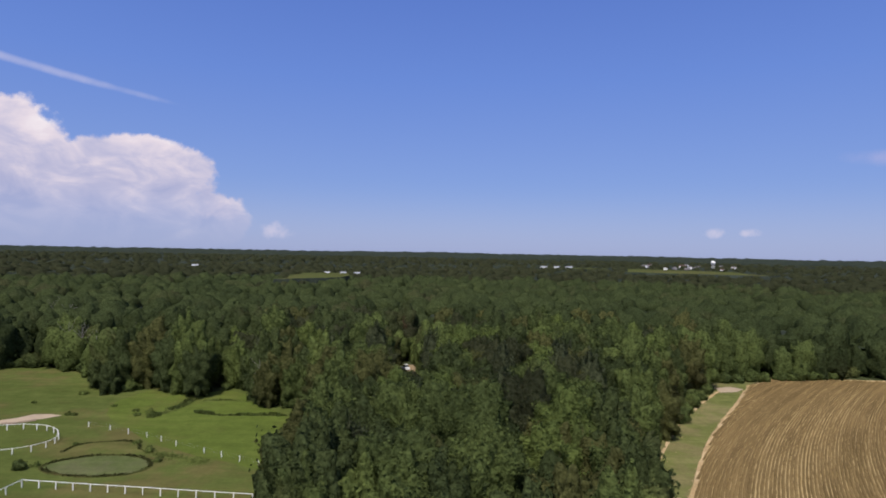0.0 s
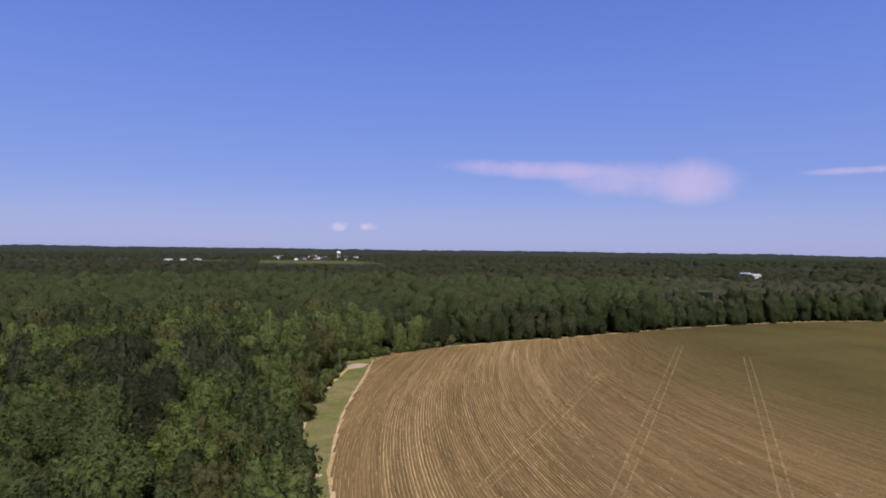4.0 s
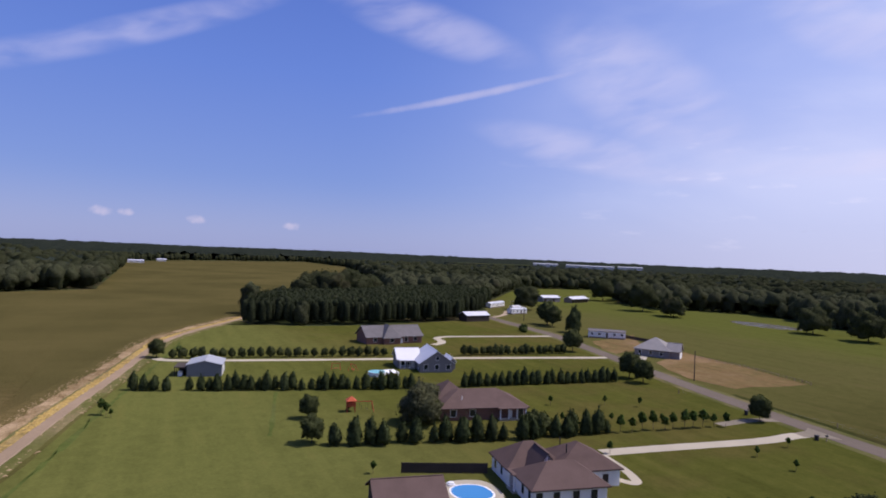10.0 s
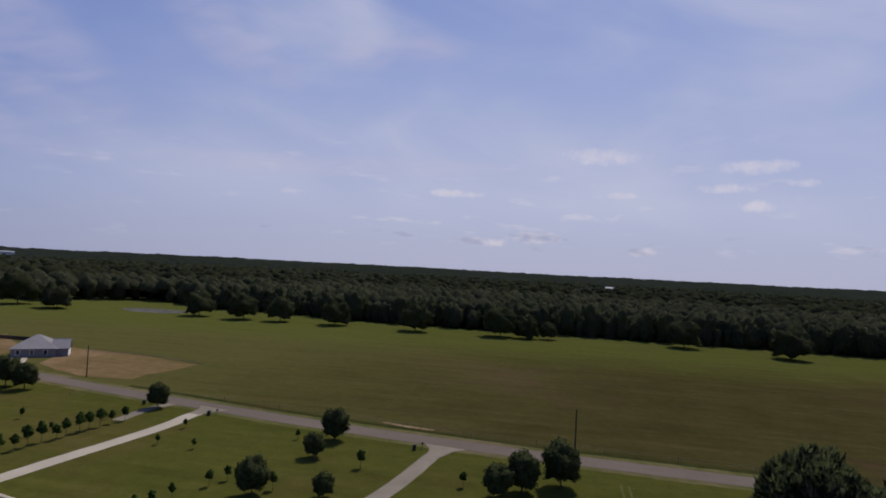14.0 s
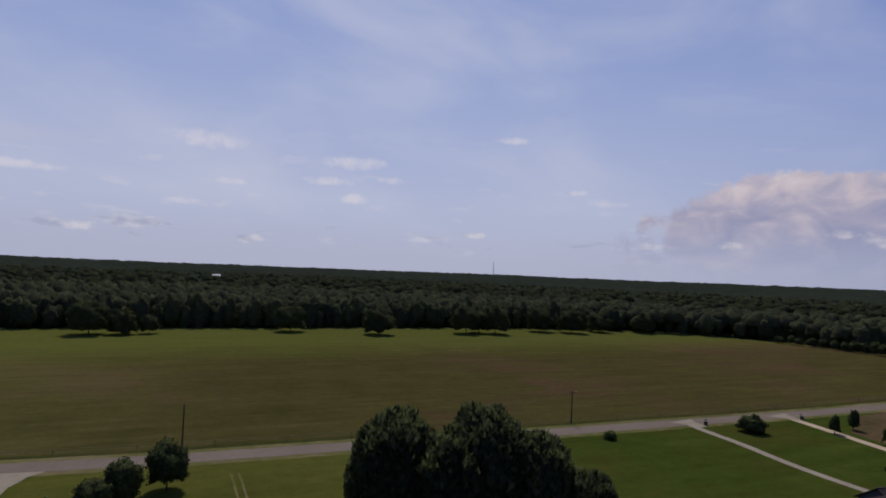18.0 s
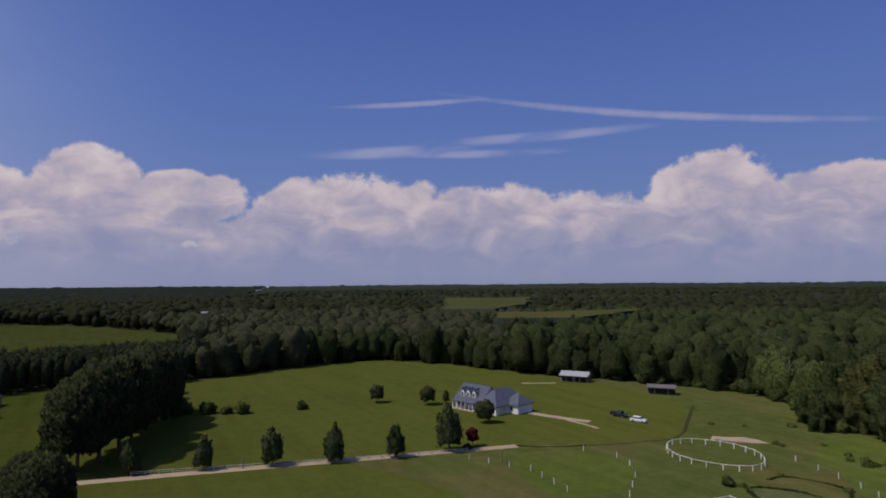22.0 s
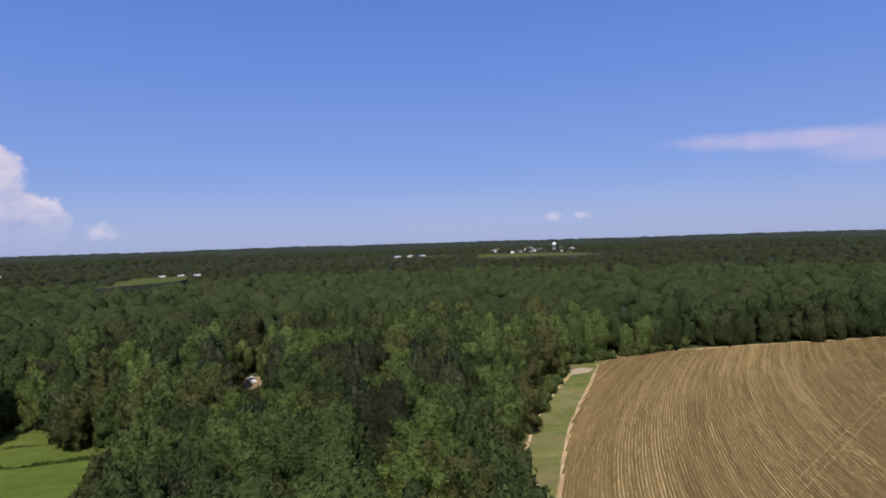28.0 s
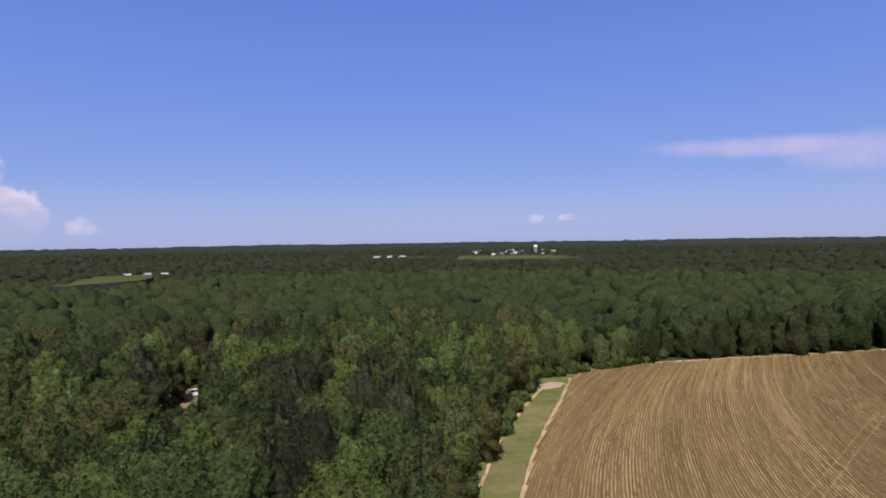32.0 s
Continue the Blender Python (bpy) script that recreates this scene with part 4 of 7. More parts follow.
for x, y, a in ((29.5, -117.0, -8), (90.3, -128.0, -10), (-126.4, -113.0, 8), (-162.8, -110.5, 8), (-221.8, -110.0, 5)):
    c, d = math.cos(radians(a)), math.sin(radians(a))
    mouth = [(x + c * u - d * v, y + d * u + c * v) for u, v in ((-4.6, -2.2), (4.6, -2.2), (2.6, 0.4), (1.5, 5.0), (-1.5, 5.0), (-2.6, 0.4))]
    sheet("drive_mouth", mouth, 0.093, "dullconcrete", "flared mouth of a drive at the road", "drive")
sheet("bare_yard", [(188, -192), (172, -160), (147, -149), (131, -152), (127, -181), (150, -187)], 0.05, "bare", "dry brown yard beside the garage house", "yard", 1.0)
sheet("bare_yard", [(236, -209), (222, -172), (200, -160), (192, -160), (198, -180)], 0.055, "bare", "dry brown yard beside the white mobile home", "yard", 1.0)
sheet("bare_yard", [(-188, -104), (-216, -107), (-206, -57), (-186, -44), (-168, -50), (-157, -66), (-164, -92)], 0.05, "weeds", "brown unmown yard between two drives", "yard", 1.0)
sheet("bare_patch", [(-103.5, 141.0), (-101, 144), (-98.5, 147.4), (-95, 147.4), (-91.9, 146.8), (-93.4, 144.4), (-97, 142.4), (-98.3, 139.8), (-102, 137.6)], 0.065, "sand", "pale worn earth beside the round pen", "bare patch", 0.6, 3.0)


# ---------------------------------------------------------------- plants
CUBE = []
for axis in range(3):
    for sign in (-1, 1):
        for i in range(2):
            for j in range(2):
                q = []
                for a, b in ((i, j), (i + 1, j), (i + 1, j + 1), (i, j + 1)):
                    p = [0, 0, 0]
                    p[axis], p[(axis + 1) % 3], p[(axis + 2) % 3] = sign, a - 1, b - 1
                    q.append(p)
                CUBE.append(q if sign > 0 else q[::-1])
CUBE = np.array(CUBE, float)
CUBE /= np.linalg.norm(CUBE, axis=2, keepdims=True)


def crown_arrays(seed, lobes, leaves, size, low=-0.45):
    """Leaf clumps scattered over a set of ellipsoids (x, y, z, rx, ry, rz), with a core that closes the gaps."""
    rg = np.random.default_rng(seed)
    lobes = np.array(lobes, float)
    area = (lobes[:, 3] * lobes[:, 4] + lobes[:, 4] * lobes[:, 5] + lobes[:, 3] * lobes[:, 5])
    k = rg.choice(len(lobes), leaves * 3, p=area / area.sum())
    d = rg.normal(size=(leaves * 3, 3))
    d /= np.linalg.norm(d, axis=1, keepdims=True)
    keep = d[:, 2] > low
    k, d = k[keep], d[keep]
    p = lobes[k, :3] + lobes[k, 3:] * d * rg.uniform(0.84, 1.08, (len(k), 1))
    free = np.ones(len(p), bool)
    for i, lb in enumerate(lobes):
        r = (((p - lb[:3]) / lb[3:]) ** 2).sum(1)
        free &= (k == i) | (r > 0.72)
    p, d, k = p[free][:leaves], d[free][:leaves], k[free][:leaves]
    n = d / lobes[k, 3:]
    n /= np.linalg.norm(n, axis=1, keepdims=True)
    n += rg.normal(size=n.shape) * 0.38
    n /= np.linalg.norm(n, axis=1, keepdims=True)
    t = np.cross(n, rg.normal(size=n.shape))
    t /= np.linalg.norm(t, axis=1, keepdims=True) + 1e-9
    b = np.cross(n, t)
    s = size * rg.uniform(0.55, 1.3, (len(p), 1))
    asp = rg.uniform(0.5, 0.85, (len(p), 1))
    v = np.stack([p - t * s, p + b * s * asp - n * s * 0.25, p + t * s, p - b * s * asp - n * s * 0.25], 1).reshape(-1, 3)
    soft = lobes[k, :3] - lobes[:, :3].mean(0)
    soft = d * 0.8 + soft / (np.linalg.norm(soft, axis=1, keepdims=True) + 1e-6) * 0.35 + n * 0.22 + np.array([0, 0, 0.12])
    soft = np.repeat(soft / np.linalg.norm(soft, axis=1, keepdims=True), 4, axis=0)
    h = [lb[:3] + CUBE * lb[3:] * 0.8 * (0.92 + 0.16 * rg.random()) for lb in lobes]
    v = np.concatenate([v, np.concatenate(h).reshape(-1, 3)])
    soft = np.concatenate([soft, np.tile(CUBE.reshape(-1, 3), (len(lobes), 1))])
    q, sq = v.reshape(-1, 4, 3), soft.reshape(-1, 4, 3)
    away = (np.cross(q[:, 2] - q[:, 0], q[:, 3] - q[:, 1]) * sq.mean(1)).sum(1) < 0
    q[away], sq[away] = q[away][:, ::-1], sq[away][:, ::-1]
    v, soft = q.reshape(-1, 3), sq.reshape(-1, 3)
    return v, np.arange(len(v)).reshape(-1, 4), soft


def broad_lobes(seed, height, radius, base=0.25, count=7):
    rg = random.Random(seed)
    top, bot = height, height * base
    mid, hz = (top + bot) / 2, (top - bot) / 2
    out = [(0, 0, mid, radius * 0.72, radius * 0.72, hz * 0.86)]
    for i in range(count):
        w = 2 * math.pi * (i + rg.random() * 0.7) / count
        rr = radius * rg.uniform(0.42, 0.62)
        zz = mid + hz * rg.uniform(-0.5, 0.55)
        r = radius * rg.uniform(0.34, 0.5)
        out.append((rr * math.cos(w), rr * math.sin(w), zz, r, r, r * rg.uniform(0.8, 1.15)))
    out.append((rg.uniform(-0.2, 0.2) * radius, rg.uniform(-0.2, 0.2) * radius, top - radius * 0.34, radius * 0.38, radius * 0.38, radius * 0.36))
    return out


def lump_arrays(seed, height, radius, depth, lobes=20, rings=10, segs=18, leaves=900, size=0.3, low=-0.5, spiky=False, cone=0.0, swell=0.46, proud=1.12, sprays=0, square=2.0):
    """A crown of rounded boughs: a closed leafy body that swells over each bough, with small leaf clumps standing off it."""
    rg = np.random.default_rng(seed)
    k = np.arange(lobes) + 0.5
    zz = 1 - k / lobes * (1 - low)
    ww = k * 2.39996 + rg.normal(size=lobes) * 0.35
    zz = np.clip(zz + rg.normal(size=lobes) * 0.10, low, 0.98)
    boughs = np.stack([np.sqrt(1 - zz * zz) * np.cos(ww), np.sqrt(1 - zz * zz) * np.sin(ww), zz], 1)
    wide = rg.uniform(0.75, 1.2, lobes) * math.sqrt(2.6 / lobes)
    tall = rg.uniform(0.55, 1.0, lobes) * swell
    if sprays:  # small sprays of foliage over the boughs
        small = rg.normal(size=(sprays, 3))
        small /= np.linalg.norm(small, axis=1, keepdims=True)
        fine = rg.uniform(0.7, 1.2, sprays) * math.sqrt(3.0 / sprays)
        tuft = rg.uniform(0.07, 0.56, sprays) * swell
    rz = depth / (1 - low)
    lean = rg.uniform(-0.12, 0.12, 2) * radius

    def skin(d):
        near = 2 * (1 - d @ boughs.T)
        r = 0.66 + (tall * np.exp(-near / wide ** 2)).max(1)
        if sprays:
            r += (tuft * np.exp(-2 * (1 - d @ small.T) / fine ** 2)).max(1)
        full = (1 - np.abs(d[:, 2]) ** square + 1e-6) ** (1 / square) / np.sqrt(1 - d[:, 2] ** 2 + 1e-6)  # 2: an ellipsoid; more: fuller shoulders
        p = d * r[:, None] * np.stack([full, full, np.ones_like(full)], 1)
        thin = 1 - cone * np.clip((p[:, 2] - low) / (1 - low), 0, 1)
        return np.stack([p[:, 0] * radius * thin + lean[0] * p[:, 2], p[:, 1] * radius * thin + lean[1] * p[:, 2], height - rz * 1.04 + p[:, 2] * rz], 1)

    th = np.linspace(0.02, math.acos(low), rings + 1)
    ph = np.arange(segs) * 2 * np.pi / segs
    a, b = np.meshgrid(th, ph, indexing="ij")
    b = b + a * 0.5
    v = skin(np.stack([np.sin(a) * np.cos(b), np.sin(a) * np.sin(b), np.cos(a)], 2).reshape(-1, 3))
    idx = np.arange((rings + 1) * segs).reshape(rings + 1, segs)
    nxt = np.roll(idx, -1, axis=1)
    f = np.stack([idx[:-1], idx[1:], nxt[1:], nxt[:-1]], 2).reshape(-1, 4)
    fn = np.cross(v[f[:, 2]] - v[f[:, 0]], v[f[:, 3]] - v[f[:, 1]])
    n = np.zeros_like(v)
    for j in range(4):
        np.add.at(n, f[:, j], fn)
    n[:segs] = n[:segs].sum(0)
    n /= np.linalg.norm(n, axis=1, keepdims=True) + 1e-9
    if leaves:
        d = rg.normal(size=(leaves * 4, 3))
        d /= np.linalg.norm(d, axis=1, keepdims=True)
        d = d[d[:, 2] > low][:leaves]
        t1 = np.cross(d, rg.normal(size=d.shape))
        t1 /= np.linalg.norm(t1, axis=1, keepdims=True)
        t2 = np.cross(d, t1)
        p = skin(d)
        out = np.cross(skin(d + t1 * 0.02) - p, skin(d + t2 * 0.02) - p)
        out /= np.linalg.norm(out, axis=1, keepdims=True)
        base = np.array([0, 0, height - rz * 1.04])
        p = base + (p - base) * rg.uniform(0.95, proud, (len(p), 1))
        m = out + rg.normal(size=out.shape) * 0.5
        m /= np.linalg.norm(m, axis=1, keepdims=True)
        t = np.cross(m, rg.normal(size=m.shape))
        if spiky:
            t = out * 0.6 + np.array([0, 0, 0.9]) + rg.normal(size=m.shape) * 0.3
            m = np.cross(t, rg.normal(size=m.shape))
            m /= np.linalg.norm(m, axis=1, keepdims=True)
        t /= np.linalg.norm(t, axis=1, keepdims=True) + 1e-9
        c = np.cross(m, t)
        sz = size * rg.uniform(0.55, 1.35, (len(p), 1))
        asp = rg.uniform(0.25, 0.42, (len(p), 1)) if spiky else rg.uniform(0.5, 0.9, (len(p), 1))
        q = np.stack([p - t * sz, p + c * sz * asp - m * sz * 0.2, p + t * sz, p - c * sz * asp - m * sz * 0.2], 1)
        soft = out * 0.55 + m * (0.15 if spiky else 0.7) + np.array([0, 0, 0.1])
        soft = np.repeat((soft / np.linalg.norm(soft, axis=1, keepdims=True))[:, None], 4, 1)
        away = (np.cross(q[:, 2] - q[:, 0], q[:, 3] - q[:, 1]) * soft[:, 0]).sum(1) < 0
        q[away] = q[away][:, ::-1]
        f = np.concatenate([f, np.arange(len(q) * 4).reshape(-1, 4) + len(v)])
        v, n = np.concatenate([v, q.reshape(-1, 3)]), np.concatenate([n, soft.reshape(-1, 3)])
    return v, f, n


def trunk_geo(seed, height, r, limbs=4):
    rg = random.Random(seed)
    g = Geo().tube([(0, 0, -0.3), (0.1 * r, 0, height * 0.25), (0.3 * r, 0.2 * r, height * 0.6), (0, 0.3 * r, height * 0.9)], [r * 1.35, r, r * 0.7, r * 0.2], 7)
    for i in range(limbs):
        w, z = rg.uniform(0, 6.28), height * rg.uniform(0.3, 0.6)
        ln = height * rg.uniform(0.16, 0.26)
        g.tube([(0, 0, z), (math.cos(w) * ln * 0.55, math.sin(w) * ln * 0.55, z + ln * 0.45), (math.cos(w) * ln, math.sin(w) * ln, z + ln * 1.0)], [r * 0.45, r * 0.3, r * 0.08], 5)
    return g.mesh("trunk", True)


def tree_model(name, seed, height, radius, kind, leaves, size, label, category="tree", base=0.25, mat="leaf", trunk=None):
    """A pattern tree; the first placing uses it, the rest are copies."""
    root = thing(name, pose(0, 0, 0), label, category)
    part("trunk", trunk_geo(seed, height * 0.8, trunk or max(0.06, height * 0.016), 4 if kind == "broad" else 0), "bark", root)
    if kind == "broad":
        shape = crown_arrays(seed, broad_lobes(seed, height, radius, base), leaves, size, -0.6 if base < 0.15 else -0.45)
    else:
        shape = lump_arrays(seed, height, radius, leaves=leaves, size=size, **kind)
    part("crown", quads_mesh("crown", *shape), mat, root)
    return root


class Stock:
    """Pattern trees of one kind, handed out in turn at any place and size."""

    def __init__(self, *models):
        self.models, self.used, self.turn = models, set(), 0
        self.rg = random.Random(models[0].name + "stock")

    def plant(self, x, y, scale=1.0, label="", group="", tall=1.0, z=0.0):
        i = self.turn % len(self.models)
        self.turn += 1
        m = pose(x, y, z, 0, 0, self.rg.uniform(0, 360)) @ Matrix.Diagonal((scale, scale, scale * tall, 1))
        if i not in self.used:
            self.used.add(i)
            ob = self.models[i]
            ob.matrix_basis = m
        else:
            ob = copy_thing(self.models[i], m @ Matrix.Diagonal([1 / s for s in self.models[i].scale] + [1]))
        return tagged(ob, label, group=group)


# ---------------------------------------------------------------- woodland
def spread(seed, spacing, reach, keep):
    """Points of a jittered grid that lie in woodland and pass keep(x, y)."""
    rg = np.random.default_rng(seed)
    a = np.arange(-reach, reach, spacing)
    x, y = np.meshgrid(a, a)
    x, y = x.ravel() + rg.uniform(-0.42, 0.42, x.size) * spacing, y.ravel() + rg.uniform(-0.42, 0.42, y.size) * spacing
    ok = keep(x, y)
    x, y = x[ok], y[ok]
    ok = ~is_open(x, y)
    return x[ok], y[ok]


def woods_mesh(name, patterns, x, y, lo, hi, seed):
    """Many trees of a few patterns in one mesh."""
    rg = np.random.default_rng(seed)
    pick, vs, fs, ns, k = rg.integers(0, len(patterns), len(x)), [], [], [], 0
    for i, (pv, pf, pn) in enumerate(patterns):
        sel = np.where(pick == i)[0]
        n = len(sel)
        if not n:
            continue
        a, s = rg.uniform(0, 2 * np.pi, n), rg.uniform(lo, hi, n)
        w = s * rg.uniform(0.85, 1.15, n)
        c, d = np.cos(a)[:, None], np.sin(a)[:, None]
        v = np.stack([(pv[:, 0] * c - pv[:, 1] * d) * w[:, None] + x[sel][:, None], (pv[:, 0] * d + pv[:, 1] * c) * w[:, None] + y[sel][:, None], pv[:, 2] * s[:, None]], 2)
        vs.append(v.reshape(-1, 3))
        ns.append(np.stack([pn[:, 0] * c - pn[:, 1] * d, pn[:, 0] * d + pn[:, 1] * c, np.broadcast_to(pn[:, 2], (n, len(pn)))], 2).reshape(-1, 3))
        fs.append((pf[None] + (np.arange(n) * len(pv))[:, None, None] + k).reshape(-1, 4))
        k += n * len(pv)
    return quads_mesh(name, np.concatenate(vs), np.concatenate(fs), np.concatenate(ns))


def woods(name, mesh, mat, label):
    mesh.materials.append(M[mat])
    return tagged(new(name, mesh), label, "woods", kind="stuff")


def dist(x, y):
    return np.hypot(x, y)


def north(x, y):
    return (y > 60) & (np.abs(np.arctan2(x, y)) < radians(75))


# single trees of the near wood
KINDS = (("leaf", "tall leafy forest tree in full summer green"), ("midleaf", "dark leafy forest tree in full summer green"), ("leaf", "tall leafy forest tree in full summer green"), ("oliveleaf", "dull olive-leaved forest tree"), ("midleaf", "dark leafy forest tree in full summer green"), ("lightleaf", "bright yellow-green leafy forest tree"), ("woodleaf", "dark green dense forest tree"))
DOMES = ({"depth": 9.0, "lobes": 13, "swell": 0.66}, {"depth": 9.5, "lobes": 18, "swell": 0.58}, {"depth": 10.0, "lobes": 10, "swell": 0.76}, {"depth": 9.2, "lobes": 15, "swell": 0.64})


def forest_stock(seed, leaves, size, rings, segs):
    return Stock(*[tree_model("forest_tree", seed + i, 16.4 + 0.9 * (i % 3), 4.3 + 0.45 * (i % 4), dict(DOMES[i % 4], rings=rings, segs=segs, sprays=130), leaves, size, lb, mat=mt) for i, (mt, lb) in enumerate(KINDS)])


near_stock = forest_stock(11, 1900, 0.30, 20, 36)
fine_stock = forest_stock(211, 3200, 0.23, 28, 50)
edge_stock = Stock(*[tree_model("forest_tree", 311 + i, 14.5 + 1.2 * (i % 3), 4.6 + 0.4 * (i % 2), {"depth": 13.6 + 1.2 * (i % 3), "lobes": 24, "rings": 24, "segs": 36, "low": -0.8, "swell": 0.62, "sprays": 130}, 2400, 0.26, lb, mat=mt) for i, (mt, lb) in enumerate(KINDS[:5])])
near_pines = Stock(*[tree_model("forest_pine", 31 + i, 17.0, 3.9, {"depth": 12.0, "lobes": 26, "spiky": True, "cone": 0.3, "proud": 1.2, "sprays": 60}, 2600, 0.34, "tall dark green pine among the leafy trees", mat="bigpine") for i in range(3)])
nx, ny = spread(5, 6.3, 250, lambda x, y: north(x, y) & (dist(x, y) < 245) & (dist(x, y) > 66))
order = np.argsort(np.hypot(nx - 10, ny - 10))
nx, ny = nx[order], ny[order]
cap = sight_height(nx, ny) / 19.0
rim = near_open(nx, ny, 9.0)
for i in range(300):
    size = min(random.triangular(0.72, 1.14, 0.97), cap[i])
    (edge_stock if rim[i] else near_pines if random.random() < 0.2 else fine_stock if i < 130 else near_stock).plant(nx[i], ny[i], size, group="trees of the near wood", tall=random.uniform(0.9, 1.12) if cap[i] > 1 else 1.0)
nx, ny = nx[300:], ny[300:]
low = sight_height(nx, ny) < 18
lx, ly = nx[low], ny[low]
for x, y, c in zip(lx, ly, sight_height(lx, ly)):
    near_stock.plant(x, y, c / 19.0, group="trees of the near wood")
nx, ny = nx[~low], ny[~low]
mid_pats = [lump_arrays(60 + i, 16.6, 4.8, 11.0, 10 + 4 * (i % 3), 11, 20, 420, 0.40, swell=0.66, sprays=60) for i in range(6)]
rim = near_open(nx, ny, 10.0)
edge_pats = [lump_arrays(80 + i, 15.6, 4.9, 15.2, 14 + 5 * (i % 3), 10, 16, 220, 0.5, -0.8, swell=0.55, sprays=60, square=2.6) for i in range(6)]
woods("woods", woods_mesh("woods", edge_pats, nx[rim], ny[rim], 0.6, 1.15, 27), "leaf", "leafy woods edge beyond the clearing")
nx, ny = nx[~rim], ny[~rim]
woods("woods", woods_mesh("woods", mid_pats, nx[0::2], ny[0::2], 0.58, 1.24, 7), "midleaf", "dense leafy summer woods beyond the clearing")
woods("woods", woods_mesh("woods", mid_pats, nx[1::4], ny[1::4], 0.6, 1.15, 17), "woodleaf", "darker trees of the woods beyond the clearing")
woods("woods", woods_mesh("woods", mid_pats, nx[3::4], ny[3::4], 0.6, 1.2, 18), "oliveleaf", "olive-leaved trees of the woods beyond the clearing")
# trees along the open edges, seen from top to foot
ex, ey = spread(8, 6.2, 460, lambda x, y: (dist(x, y) < 455) & ~(north(x, y) & (dist(x, y) < 245)) & (dist(x, y) > 66))
sel = near_open(ex, ey, 15.0)
ex, ey = ex[sel], ey[sel]
pine = inside(ex, ey, PINES) | inside(ex, ey, PINES_WEST)
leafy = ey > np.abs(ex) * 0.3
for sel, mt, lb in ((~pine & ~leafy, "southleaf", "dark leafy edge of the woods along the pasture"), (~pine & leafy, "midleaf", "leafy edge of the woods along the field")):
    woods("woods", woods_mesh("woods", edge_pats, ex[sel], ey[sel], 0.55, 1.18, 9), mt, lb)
px, py = spread(31, 3.7, 460, lambda x, y: inside(x, y, PINES) | inside(x, y, PINES_WEST))
rank = near_open(px, py, 11.0)
pine_pats = [lump_arrays(90 + i, 16.5, 2.9, 15.2, 12, 7, 8, 70, 0.7, -0.8, True, 0.08, swell=0.34, proud=1.35, square=2.7) for i in range(5)]
woods("pine_woods", woods_mesh("pine_woods", pine_pats, px[rank], py[rank], 0.73, 0.82, 10), "pine", "dark planted pines in close ranks")
pine_tops = [lump_arrays(110 + i, 16.5, 3.5, 5.5, 7, 4, 7, 24, 0.7, -0.2, True, 0.0, swell=0.30, proud=1.3) for i in range(4)]
woods("pine_woods", woods_mesh("pine_woods", pine_tops, px[~rank], py[~rank], 0.73, 0.82, 14), "pine", "tops of the planted pines")
# inner woods: only their tops show
ix, iy = spread(12, 9.4, 620, lambda x, y: (dist(x, y) < 610) & (dist(x, y) > 120) & ~(north(x, y) & (dist(x, y) < 245)))
sel = ~near_open(ix, iy, 13.0) | (dist(ix, iy) > 450)
ix, iy = ix[sel], iy[sel]
pine = inside(ix, iy, PINES) | inside(ix, iy, PINES_WEST)
inner_pats = [lump_arrays(100 + i, 16.0, 6.5, 8.0, 9 + 3 * (i % 3), 6, 15, 0, 0.75, -0.2, swell=0.40, sprays=60) for i in range(6)]
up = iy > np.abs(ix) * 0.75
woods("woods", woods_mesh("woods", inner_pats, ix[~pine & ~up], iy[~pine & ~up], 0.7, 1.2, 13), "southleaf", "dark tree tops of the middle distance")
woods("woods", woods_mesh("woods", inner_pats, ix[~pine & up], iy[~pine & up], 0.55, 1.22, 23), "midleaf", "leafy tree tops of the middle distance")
ox, oy = spread(15, 18.5, 1250, lambda x, y: (dist(x, y) < 1240) & (dist(x, y) > 600))
far_pats = [lump_arrays(120 + i, 16.4, 7.6, 6.5, 6, 3, 10, 0, 1.0, -0.1, swell=0.6) for i in range(5)]
woods("woods", woods_mesh("woods", far_pats, ox, oy, 0.75, 1.2, 16), "woodleaf", "far tree tops towards the skyline")
qx, qy = spread(25, 27.0, 2300, lambda x, y: (dist(x, y) < 2290) & (dist(x, y) > 1240) & (y > np.abs(x) * 0.4 - 300))
woods("woods", woods_mesh("woods", far_pats, qx, qy, 1.0, 1.45, 26), "woodleaf", "farthest tree tops below the northern skyline")
fx, fy = spread(18, 12.0, 1720, lambda x, y: (dist(x, y) < 1700) & (dist(x, y) > 450))
sel = near_open(fx, fy, 22.0)
fx, fy = fx[sel], fy[sel]
rim_pats = [lump_arrays(130 + i, 16.0, 6.0, 15.6, 12, 6, 10, 20, 1.0, -0.8) for i in range(4)]
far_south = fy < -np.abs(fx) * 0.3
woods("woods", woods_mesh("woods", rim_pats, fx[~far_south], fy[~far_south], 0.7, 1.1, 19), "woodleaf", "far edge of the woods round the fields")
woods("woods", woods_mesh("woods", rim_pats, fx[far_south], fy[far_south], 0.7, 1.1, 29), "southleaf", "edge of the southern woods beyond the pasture")


